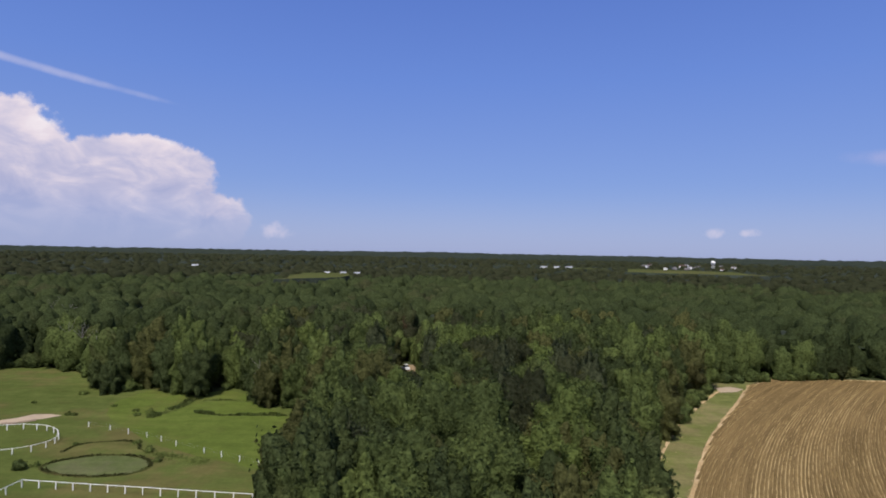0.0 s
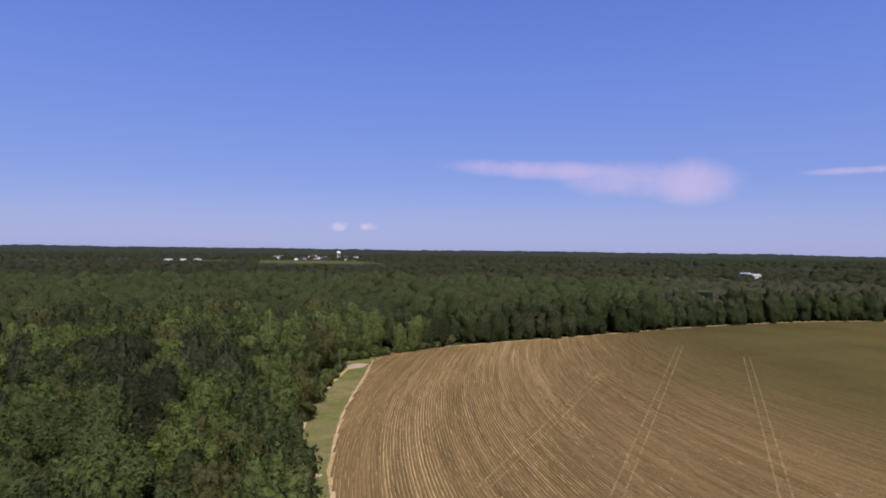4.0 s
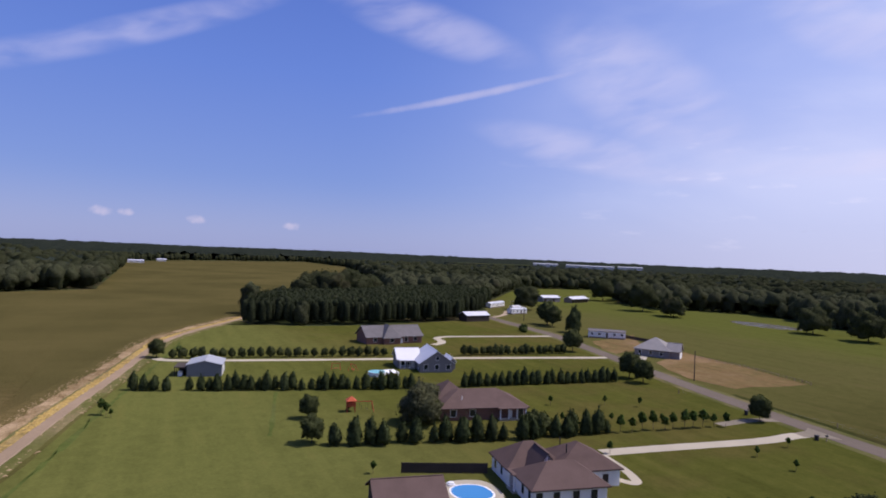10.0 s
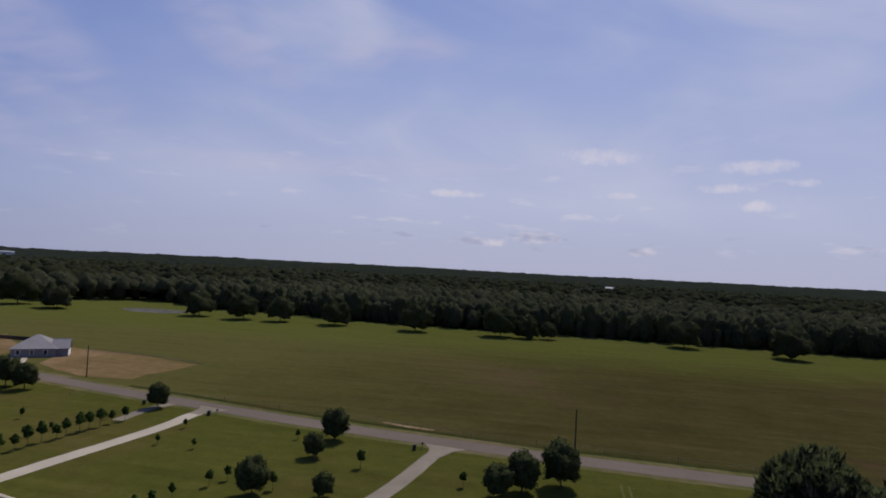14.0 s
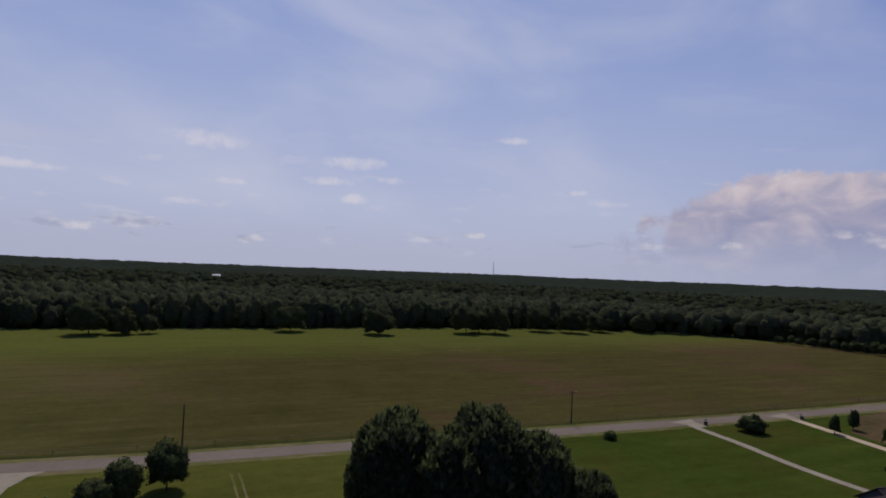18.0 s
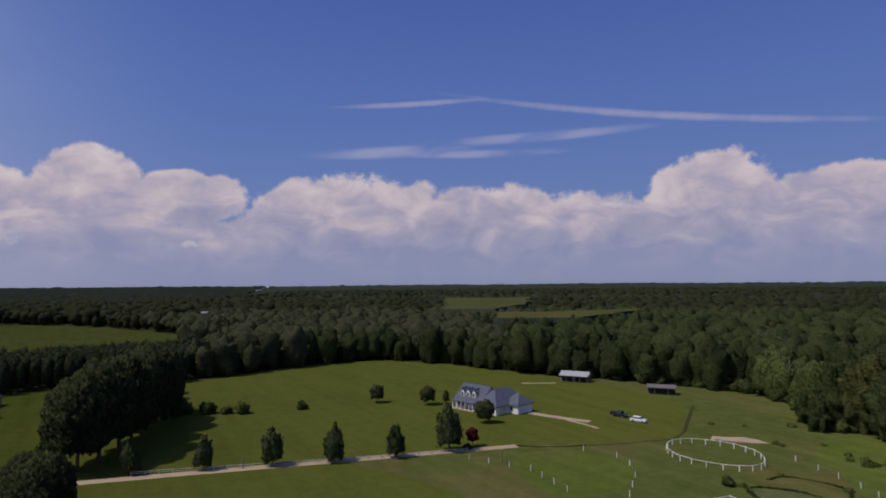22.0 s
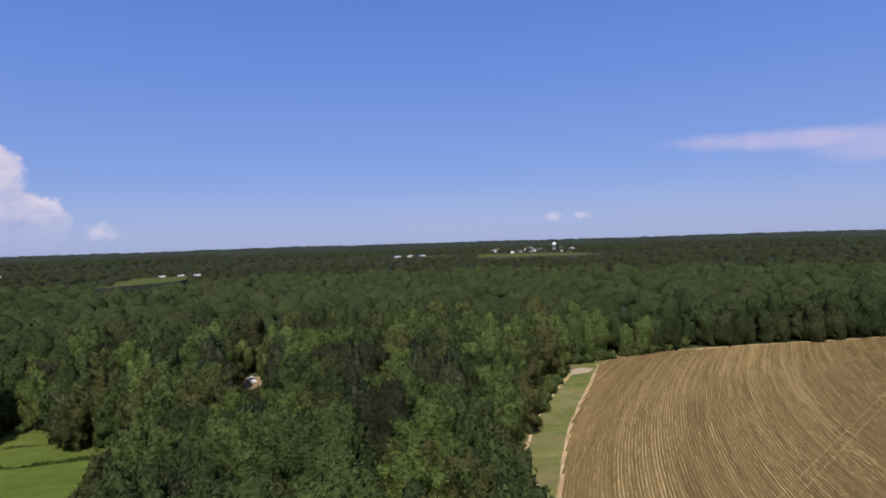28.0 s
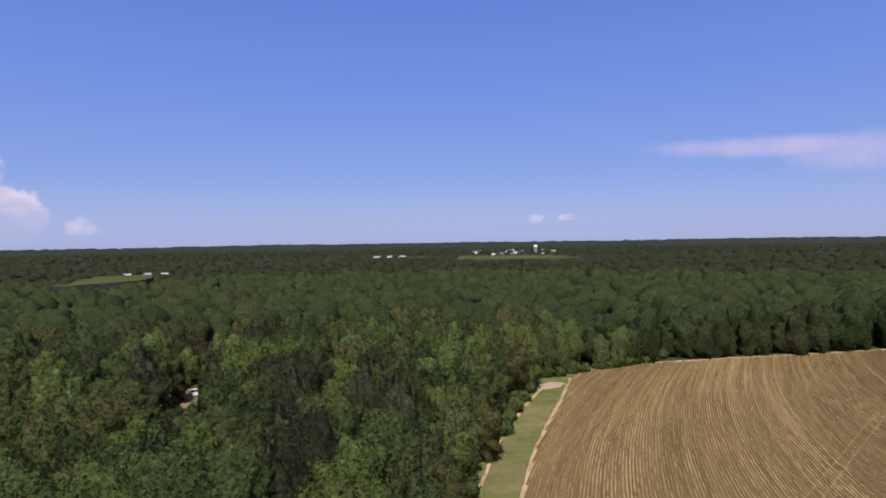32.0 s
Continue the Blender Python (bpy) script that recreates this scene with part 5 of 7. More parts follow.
def canopy_sheet(leafy):
    """The closed canopy out to the skyline, its far height fitted to the camera's horizon."""
    radii = np.concatenate([240 * 3.0 ** (np.arange(24) / 24), 720 * (4900 / 720) ** (np.arange(110) / 109)])
    ang = np.arange(1200) * 2 * np.pi / 1200
    r, a = np.meshgrid(radii, ang, indexing="ij")
    x, y = r * np.sin(a), r * np.cos(a)
    rg = np.random.default_rng(21)
    z = 8.6 + np.clip((r - 560) / 120, 0, 1) * 3.0 + rg.normal(size=r.shape) * 0.9
    z += np.clip((r - 700) / 500, 0, 1) * (1.6 + rg.normal(size=r.shape) * 2.6)
    hill = sum(np.sin(a * f + p) * w for f, p, w in ((3, 0.4, 2.5), (7, 1.3, 2.0), (17, 2.0, 1.4), (41, 0.7, 0.8), (97, 2.2, 0.6), (211, 1.0, 0.5)))
    z += np.clip((r - 1300) / 3400, 0, 1) ** 1.2 * (19.5 + hill - 27.0 * np.clip(-np.cos(a + 0.5), 0, 1))
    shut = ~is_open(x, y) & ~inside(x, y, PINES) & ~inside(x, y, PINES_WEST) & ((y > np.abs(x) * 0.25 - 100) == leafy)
    for k in (1, -1):
        shut &= ~is_open(x * (1 + 0.03 * k), y * (1 + 0.03 * k))
    n, m = r.shape
    idx = np.arange(n * m).reshape(n, m)
    nxt = np.roll(idx, -1, axis=1)
    f = np.stack([idx[:-1], nxt[:-1], nxt[1:], idx[1:]], 2)
    s2 = np.roll(shut, -1, axis=1)
    ok = shut[:-1] & s2[:-1] & s2[1:] & shut[1:]
    return quads_mesh("canopy", np.stack([x, y, z], 2).reshape(-1, 3), f[ok][:, ::-1])


def canopy_material(name, k):
    mt, g, b = material(name, 0.95, 0.0)
    p = place(g)
    fine, mid, wide = g.noise(p, 0.12, 4.0, 0.65), g.noise(p, 0.016, 4.0), g.noise(p, 0.0028, 3.0)
    # Greyed, bluish greens put the haze of distance into the colour.
    c = g.mix(g.step(fine, 0.35, 0.68), (0.018, 0.024, 0.019), (0.044, 0.053, 0.034))
    c = g.mix(g.m("MULTIPLY", g.step(mid, 0.4, 0.65), 0.7), c, (0.022, 0.029, 0.024))
    c = g.mix(g.m("MULTIPLY", g.step(wide, 0.45, 0.65), 0.6), c, (0.034, 0.041, 0.033))
    c = g.mix(1.0, c, (k, k, k), "MULTIPLY")
    g.tree.links.new(c, b.inputs["Base Color"])
    bumpy(g, b, g.m("ADD", fine, g.m("MULTIPLY", mid, 3.0)), 1.0, 3.0)
    return mt


M["canopy"] = canopy_material("far_canopy", 1.15)
# Darker copy for the south: the canopy's backlit shade is put into the colour.
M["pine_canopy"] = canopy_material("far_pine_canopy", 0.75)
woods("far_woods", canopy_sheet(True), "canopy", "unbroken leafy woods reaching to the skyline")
woods("far_pine_woods", canopy_sheet(False), "pine_canopy", "unbroken dark woods along the southern skyline")


def raised_meadow(name, outline, z, label, turf_name="meadow"):
    """A far meadow lifted to fit the camera's view, banks running into the woods."""
    outline = dense(outline + outline[:1], 25.0)[:-1]
    rg = random.Random(len(outline))
    outline = [(x + rg.uniform(-5, 5), y + rg.uniform(-5, 5)) for x, y in outline]
    cx, cy = sum(p[0] for p in outline) / len(outline), sum(p[1] for p in outline) / len(outline)
    n = len(outline)
    top, bank = Geo(), Geo()
    top.v = [(x, y, z) for x, y in outline] + [(cx, cy, z + 0.6)]
    top.f = [(n, i, (i + 1) % n) for i in range(n)]
    bank.v = [(x, y, z) for x, y in outline] + [(cx + (x - cx) * 1.1, cy + (y - cy) * 1.1, 8.0) for x, y in outline]
    bank.f = [(i, n + i, n + (i + 1) % n, (i + 1) % n) for i in range(n)]
    setting("wooded_bank", bank, "canopy", "overgrown bank below the far meadow", "bank")
    return setting(name, top, turf_name, label, "meadow")


for outline, label in zip(FAR_MEADOWS, ("bright field among the western woods", "green field behind the western woods", "pale green meadow among far woods", "green meadow below the far village")):
    raised_meadow("meadow", outline, 18.0, label)
raised_meadow("meadow", [(1050, -690), (1120, -560), (1180, -560), (1120, -730)], 18.0, "pale far field towards the skyline")
raised_meadow("meadow", [(225, 1020), (222, 1080), (290, 1085), (285, 1030)], 17.5, "small green meadow before the far houses")
raised_meadow("meadow", [(330, 212), (345, 222), (338, 228), (322, 219)], 16.8, "small sunlit gap in the far woods")


# ---------------------------------------------------------------- single trees, rows and shrubs
cedar = Stock(*[tree_model("cedar", 41 + i, 4.2, 1.45, {"depth": 4.1, "lobes": 16, "rings": 9, "segs": 14, "low": -0.75, "spiky": True, "cone": 0.45, "proud": 1.22, "sprays": 40}, 420, 0.2, "bushy dark green cedar in a planted row", mat="cedar") for i in range(4)])
shrub = Stock(*[tree_model("round_shrub", 46 + i, 3.1, 1.25, {"depth": 2.8, "lobes": 10, "rings": 7, "segs": 12, "low": -0.7}, 240, 0.18, "small rounded green tree along the drive", mat="oak") for i in range(3)])
lawn_tree = Stock(*[tree_model("lawn_tree", 51 + i, 6.0, 2.6, {"depth": 4.9, "lobes": 18, "rings": 12, "segs": 20, "low": -0.7, "swell": 0.30, "sprays": 70, "square": 2.3}, 1000, 0.18, "round dense lawn tree with a short trunk", mat="oak") for i in range(3)])
young = Stock(*[tree_model("young_tree", 56 + i, 3.6, 0.95, "broad", 170, 0.2, "slim young tree on the lawn", base=0.3, mat="sprig", trunk=0.05) for i in range(3)])
oak = Stock(*[tree_model("pasture_oak", 61 + i, 14.5, 8.6, {"depth": 12.4, "lobes": 20, "rings": 12, "segs": 22, "low": -0.62, "sprays": 60, "square": 2.25}, 800, 0.45, "broad spreading oak at the pasture's edge", mat="woodleaf") for i in range(3)])
cypress = Stock(*[tree_model("cypress", 66 + i, 8.0, 2.7, {"depth": 7.2, "lobes": 22, "rings": 12, "segs": 18, "low": -0.7, "cone": 0.35, "swell": 0.36, "sprays": 70}, 900, 0.24, "dense dark cypress beside the gravel drive", mat="cedar") for i in range(3)])
row_tree = Stock(*[tree_model("drive_tree", 71 + i, 5.4, 1.55, {"depth": 4.5, "lobes": 18, "rings": 10, "segs": 14, "low": -0.7, "cone": 0.25, "sprays": 40}, 500, 0.2, "upright dark tree beside the drive", mat="oak") for i in range(3)])
bush = Stock(*[tree_model("bush", 76 + i, 2.4, 1.7, {"depth": 2.4, "lobes": 12, "rings": 6, "segs": 12, "low": -0.6}, 200, 0.22, "low green bush on the grass", "bush", mat="leaf", trunk=0.06) for i in range(2)])
weed_tuft = Stock(*[tree_model("weed_tuft", 86 + i, 1.2, 1.3, {"depth": 1.15, "lobes": 6, "rings": 4, "segs": 9, "low": -0.2, "swell": 0.8, "spiky": True, "proud": 1.6}, 110, 0.34, "low ragged tuft of weeds in the grass", "weed", mat="lightleaf", trunk=0.02) for i in range(3)])
big_pine = Stock(*[tree_model("pine", 81 + i, 21.8, 8.1, {"depth": 18.6, "lobes": 30, "rings": 30, "segs": 44, "low": -0.6, "spiky": True, "cone": 0.0, "swell": 0.10, "proud": 1.07, "sprays": 420, "square": 2.25}, 12000, 0.70, "big dark pine with a rounded top", mat="bigpine", trunk=0.3) for i in range(3)])
rgp = random.Random(3)


def row(stock, a, b, count, group, lo=0.85, hi=1.12, wander=0.35, skip=()):
    for i in range(count):
        f = i / (count - 1)
        if i not in skip:
            stock.plant(a[0] + (b[0] - a[0]) * f + rgp.uniform(-wander, wander), a[1] + (b[1] - a[1]) * f + rgp.uniform(-wander, wander), rgp.uniform(lo, hi), group=group, tall=rgp.uniform(0.92, 1.1))


row(lawn_tree, (-368, -262), (-379, -226), 9, "trees of the pasture's far hedge", 0.75, 1.1, 2.0)
row(lawn_tree, (-379.5, -222), (-380.5, -190), 8, "trees of the pasture's far hedge", 0.95, 1.45, 2.0)
row(shrub, (216.5, 1.2), (206.5, -67), 24, "shrubs along the upper drive", 0.95, 1.3)
row(shrub, (201.5, -96), (196.5, -137), 17, "shrubs along the upper drive", 0.95, 1.3)
row(cedar, (173, 11.5), (170.5, 4), 4, "cedars of the long hedge", 0.9, 1.1)
row(cedar, (169, -2), (156, -57), 28, "cedars of the long hedge", 0.75, 1.2, 0.6)
row(cedar, (154.5, -72), (148.5, -121), 22, "cedars of the long hedge", 0.85, 1.15)
row(cedar, (115.7, -25), (109, -58), 12, "cedars of the near hedge", 0.75, 1.45, 0.7)
row(cedar, (108.5, -61), (106, -82), 9, "cedars of the near hedge", 0.7, 1.35, 0.8)
row(young, (105.5, -85), (101.5, -112), 11, "young trees of the near row", 0.9, 1.25)
row(young, (117.5, -71), (106.5, -112), 8, "young trees of the near row", 0.5, 0.75, 1.0)
for x, y, s in ((151.5, -129.5, 1.2), (144.5, -128.5, 1.05), (199.6, -144.1, 1.3), (52.5, -115.1, 1.0), (52.3, -103.1, 0.72), (54, -82.3, 0.92), (102.2, -124.8, 0.9), (42.9, -85, 0.62), (5.1, -102.5, 1.2), (11.7, -97.6, 1.05), (15.5, -94.0, 0.85), (118.6, -21, 0.8), (135.6, -24.2, 0.75), (218.5, 6.0, 0.9), (-232, -98.7, 0.95), (-146.3, 99.9, 0.95), (-177.8, 97.8, 0.9)):
    lawn_tree.plant(x, y, s * 1.22)
for x, y, s in ((281, -189, 2.3), (272, -186, 2.0), (-275.5, -98.5, 1.3), (-282, -94.5, 1.5), (-288.5, -91, 1.35), (-393.2, -148.2, 1.8), (-404.6, -137.7, 1.65), (-422, -127.4, 1.3), (-401, -182, 1.2), (-395, -174, 1.05), (-189.8, 84.8, 1.05)):
    lawn_tree.plant(x, y, s, "large leafy yard tree")
for x, y, s in ((215, -317, 0.95), (186, -316, 1.0), (164, -318, 0.9), (131, -320.5, 1.0), (84, -320, 1.0), (37, -323, 1.1), (23, -323, 0.8), (11, -326, 0.55), (-60, -333, 1.0), (-106, -316, 1.05), (-163.5, -319, 1.1), (-174, -322, 0.95), (-182.4, -316, 1.0), (-223, -327, 1.05), (-242.5, -319, 1.1), (-268, -322, 1.0), (335, -310, 1.0), (297, -300, 0.7), (303, -304, 0.7), (420, -345, 1.0), (350, -220, 0.8), (-300, -315, 0.9)):
    oak.plant(x * 1.03, y * 1.03, s * (1.25 if x > 290 else 1.0), group="oaks along the pasture", tall=rgp.uniform(0.98, 1.2))
for x, y, s in ((402, -88, 1.4), (398, -97, 1.5), (400, -106, 1.4), (405, -116, 1.5), (410, -126, 1.35), (396, -80, 1.15)):
    oak.plant(x, y, s, "tall dark leafy tree behind the planted pines", tall=1.05)
for x, y, s in ((-144.6, 9.8, 0.9), (-140.3, 23.9, 0.92), (-135.7, 37.5, 1.07), (-131.7, 50.3, 1.04), (-127.6, 63.5, 0.96), (-126.3, 76.8, 1.4)):
    cypress.plant(x, y, s, group="cypresses along the drive")
cypress.plant(250, -183, 1.75, "tall dark conical tree beside the mobile home", tall=0.95)
for x, y, s in ((-157.9, -92.5, 0.95), (-167.9, -93.6, 1.03), (-160.5, -80.2, 1.15), (-153.7, -72, 0.87), (-160.8, -70.9, 1.03), (-151.2, -58.6, 0.83), (-160.2, -58.8, 0.98), (-150.6, -45.5, 0.98), (-158.1, -44.5, 0.78), (-148, -32.2, 0.74), (-151.6, -29.9, 1.0), (-173.5, -58.5, 1.22), (-184.7, -60.9, 1.38), (-179.5, -59.2, 1.05), (-147.2, -16.8, 1.12), (-150.8, -15, 1.1), (-176.6, 103.9, 0.8), (-197.5, 23.2, 0.9), (-195, 20, 0.8), (-199.3, 33, 0.6)):
    row_tree.plant(x, y, s, group="trees along the west drive")
for x, y, s in ((-93, -106, 1.0), (-195.5, 42.3, 1.6), (-201, 33, 1.7), (-204, 26, 1.9), (-198, 38, 1.2), (-192, 60, 1.2), (-205, 22, 1.5), (260, -160, 1.5), (255, -157, 1.2), (-77, 111, 0.8), (-125, 81, 0.7), (230, -1, 0.8), (98, -67, 0.6)):
    bush.plant(x, y, s)
for x, y, s in ((61, -86.9, 0.75), (62.4, -83.6, 0.8), (64.9, -77.3, 0.7), (66, -74, 0.7), (67.1, -71.6, 0.7), (51.9, -85.4, 0.9), (41.8, -100.4, 1.0), (21.9, -97.1, 0.8), (148, 14.5, 0.55), (150, 15.5, 0.8), (151, 16.5, 1.0), (112, -50, 0.7), (100, -27, 0.6), (95, -73, 0.7), (84, -100, 0.6), (86, -112, 0.6), (60, -113, 0.6), (76, -100, 0.6), (-200.9, -78.2, 0.8), (-143, -58, 0.8), (-137, -42, 0.7), (-128, -28, 0.9), (-133, -66, 0.6), (-166, -8, 1.2), (-170, -20, 1.0), (130, -84, 0.7), (126, -98, 0.7), (122, -106, 0.7)):
    young.plant(x, y, s)
for x, y, h in ((-22.6, -67.5, 20.9), (-33.8, -62.6, 21.8), (-39.6, -59.2, 18.6), (-45.5, -55.5, 14.0), (-28, -62, 18.5), (-42, -60.5, 15)):
    big_pine.plant(x, y, h / 20.0, group="pines beside the yard")
for x, y, h in ((-112, -3, 14.5), (-119, -6, 13.5), (-153, 0, 21), (-159, 4, 24), (-166, 8, 24), (-176, 11, 22.5), (-187, 15, 23.5), (-196, 18, 22), (-207, 20, 21), (-220, 14, 19), (-234, 16, 19), (-247, 17, 19.5), (-262, 19, 18)):
    big_pine.plant(x, y, h / 20.0, "big dark pine in the yard's tree line", "pines of the tree line")
for i, (x, y, h, r, mt, lb) in enumerate(((-172, -36, 7.5, 6.0, "plumleaf", "broad plum-leaved tree before the brick house"), (-176, -28, 6.0, 4.2, "plumleaf", "plum-leaved tree beside the brick house"), (-136, -100.5, 4.6, 3.6, "oak", "low spreading dull green shrub tree beside the road"), (-228, -31, 8.0, 5.6, "mauveleaf", "greyish broad tree before the grey house"), (125.0, -46.4, 9.0, 5.0, "dustleaf", "large soft greyish-green tree beside the brick house"), (110.5, -66.5, 5.0, 3.2, "oak", "dark rounded tree before the brick house"))):
    t = tree_model("yard_tree", 160 + i, h, r, {"depth": h * 0.92, "lobes": 22, "rings": 12, "segs": 22, "low": -0.7, "sprays": 70}, 1100, 0.28, lb, mat=mt)
    t.matrix_basis = pose(x, y, 0)
red = tree_model("red_tree", 140, 4.6, 1.9, "broad", 420, 0.28, "small red-leaved ornamental tree", base=0.12, mat="redleaf")
red.matrix_basis = pose(-126.5, 83.5, 0)
for i, (x, y) in enumerate(((-1, 238), (-14, 236), (8, 231))):
    t = tree_model("browned_tree", 150 + i, 17, 4.0, "broad", 800, 0.6, "forest tree with browned foliage", base=0.2, mat="brownleaf")
    t.matrix_basis = pose(x, y, 0)


def bare_tree(x, y, seed, h):
    rg = random.Random(seed)
    root = thing("bare_tree", pose(x, y, 0), "dead grey tree without leaves", "tree", "dead trees")
    g = Geo().tube([(0, 0, -0.3), (0.2, 0, h * 0.4), (0, 0.3, h)], [0.22, 0.15, 0.04], 6)
    for i in range(9):
        w, z = rg.uniform(0, 6.28), h * rg.uniform(0.35, 0.85)
        ln = h * rg.uniform(0.12, 0.25)
        g.tube([(0.1, 0.1, z), (math.cos(w) * ln * 0.5, math.sin(w) * ln * 0.5, z + ln * 0.6), (math.cos(w) * ln, math.sin(w) * ln, z + ln * 1.3)], [0.06, 0.04, 0.015], 4)
    part("trunk", g, "deadwood", root)


for i, (x, y, h) in enumerate(((-176, 282, 17), (-173, 276, 16), (-170, 262, 17), (-165, 268, 15), (-124, 201, 16), (-119, 200, 15), (-128, 206, 17), (-112, 196, 14), (-45, 163, 14), (-48, 160, 12))):
    bare_tree(x, y, i, h)


# ---------------------------------------------------------------- houses
def window(parent, x, y, z, w, h, face, mat="white", inner="window"):
    """A framed window on a wall; face is the outward direction: +x, -x, +y or -y."""
    f, p = Geo(), Geo()
    t, r = 0.06, 0.09
    ax = face[1] == "x"
    o = t if face[0] == "+" else -t

    def slab(g, a0, z0, a1, z1, lo, hi):
        lo, hi = min(lo, hi), max(lo, hi)
        if ax:
            g.box(x + lo, y + a0, z0, x + hi, y + a1, z1)
        else:
            g.box(x + a0, y + lo, z0, x + a1, y + hi, z1)

    slab(f, -w / 2 - r, z - r, w / 2 + r, z, 0, o * 1.5)
    slab(f, -w / 2 - r, z + h, w / 2 + r, z + h + r, 0, o * 1.5)
    slab(f, -w / 2 - r, z, -w / 2, z + h, 0, o * 1.5)
    slab(f, w / 2, z, w / 2 + r, z + h, 0, o * 1.5)
    slab(p, -w / 2, z, w / 2, z + h, 0, o * 0.7)
    fr = part(inner, f, mat, parent)
    part("pane", p, "glass", fr)
    return fr


def door(parent, x, y, w, h, face, mat, name="door"):
    ax = face[1] == "x"
    o = 0.07 if face[0] == "+" else -0.07
    g = Geo()
    rows = 4 if w > 2 else 1
    for i in range(rows):
        z0, z1 = 0.02 + h * i / rows, h * (i + 1) / rows - 0.03
        if ax:
            g.box(min(x, x + o), y - w / 2, z0, max(x, x + o), y + w / 2, z1)
        else:
            g.box(x - w / 2, min(y, y + o), z0, x + w / 2, max(y, y + o), z1)
    return part(name, g, mat, parent)


def wing(parent, x0, y0, x1, y1, h, rise_, along, wall, roof, kind="gable", over=0.5, z0=0.0, trim="white"):
    """One block of a building: walls up to h, and a roof whose ridge runs along x or y."""
    w, r = Geo(), Geo()
    w.box(x0, y0, z0 - 0.2 if not z0 else z0, x1, y1, h)
    a0, a1, b0, b1 = (x0, x1, y0, y1) if along == "x" else (y0, y1, x0, x1)
    mid, t = (b0 + b1) / 2, 0.22
    pt = (lambda a, b, z: (a, b, z)) if along == "x" else (lambda a, b, z: (b, a, z))
    slope = rise_ / ((b1 - b0) / 2)
    e = h - over * slope
    if kind == "gable":
        k = len(w.v)
        w.v += [pt(a, b, z) for a in (a0, a1) for b, z in ((b0, h), (b1, h), (mid, h + rise_ - 0.03))]
        w.f += [(k, k + 1, k + 2), (k + 3, k + 5, k + 4), (k, k + 2, k + 5, k + 3), (k + 1, k + 4, k + 5, k + 2)]
        for b in (b0 - over, b1 + over):
            q = len(r.v)
            r.v += [pt(a, bb, z) for a in (a0 - over, a1 + over) for bb, z in ((b, e), (mid, h + rise_), (mid, h + rise_ + t), (b, e + t))]
            r.f += [(q, q + 1, q + 2, q + 3), (q + 7, q + 6, q + 5, q + 4), (q + 3, q + 2, q + 6, q + 7), (q, q + 4, q + 5, q + 1), (q, q + 3, q + 7, q + 4)]
    else:
        run = min((b1 - b0) / 2 + over, (a1 - a0) / 2 + over - 0.3)
        r.v = [pt(a0 - over, b0 - over, e), pt(a1 + over, b0 - over, e), pt(a1 + over, b1 + over, e), pt(a0 - over, b1 + over, e)]
        r.v += [(x, y, z + t) for x, y, z in r.v[:4]]
        r.v += [pt(a0 - over + run, mid, h + rise_ + t), pt(a1 + over - run, mid, h + rise_ + t)]
        r.f = [(3, 2, 1, 0), (0, 1, 5, 4), (1, 2, 6, 5), (2, 3, 7, 6), (3, 0, 4, 7), (4, 5, 9, 8), (5, 6, 9), (6, 7, 8, 9), (7, 4, 8)]
    wl, rf = part("wall", w, wall, parent), part("roof", r, roof, parent)
    if kind == "gable":
        c = Geo()
        c.box(*(pt(a0 - over - 0.02, mid - 0.12, h + rise_ + t - 0.02)), *(pt(a1 + over + 0.02, mid + 0.12, h + rise_ + t + 0.06))) if along == "x" else c.box(mid - 0.12, a0 - over, h + rise_ + t - 0.02, mid + 0.12, a1 + over, h + rise_ + t + 0.06)
        part("ridge_cap", c, roof, rf)
    return wl


def porch(parent, x0, y0, x1, y1, h, roof, posts, along):
    part("porch_floor", Geo().box(x0, y0, -0.1, x1, y1, 0.35), "concrete", parent)
    part("porch_roof", Geo().box(x0 - 0.3, y0 - 0.3, h, x1 + 0.3, y1 + 0.3, h + 0.18, 0.04), roof, parent)
    for i in range(posts):
        f = i / (posts - 1)
        px, py = (x0 + 0.2 + (x1 - x0 - 0.4) * f, y0 + 0.2) if along == "x" else (x0 + 0.2, y0 + 0.2 + (y1 - y0 - 0.4) * f)
        part("post", Geo().box(px - 0.11, py - 0.11, 0.35, px + 0.11, py + 0.11, h), "white", parent)


def chimney(parent, x, y, z0, z1, mat="brick"):
    part("chimney", Geo().box(x - 0.5, y - 0.4, z0, x + 0.5, y + 0.4, z1).box(x - 0.6, y - 0.5, z1, x + 0.6, y + 0.5, z1 + 0.15), mat, parent)


GRID = -10.4
# brown-roofed white house beside the pool; local -x looks over the near lawn
h = thing("house", pose(84.0, -56.0, 0, 0, 0, GRID), "white brick house with a brown hipped roof", "house")
wing(h, -7.4, -1.8, 0.5, 10.4, 3.0, 2.5, "y", "white", "roofbrown", "hip")
wing(h, -1.0, -7.8, 8.0, 3.5, 3.0, 3.0, "x", "white", "roofbrown", "hip")
wing(h, 1.5, 1.0, 9.5, 10.8, 3.0, 2.8, "y", "white", "roofbrown", "hip")
wing(h, -1.5, 3.0, 3.5, 8.0, 3.05, 2.9, "x", "white", "roofbrown", "gable", 0.3)
part("porch_floor", Geo().box(-1.4, 8.0, -0.1, 1.4, 11.2, 0.25), "concrete", h)
for x in (-1.0, 1.0):
    part("post", Geo().box(x - 0.12, 10.7, 0.25, x + 0.12, 10.94, 2.9), "white", h)
part("porch_roof", Geo().box(-1.6, 7.9, 2.88, 1.6, 11.4, 3.06, 0.05), "roofbrown", h)
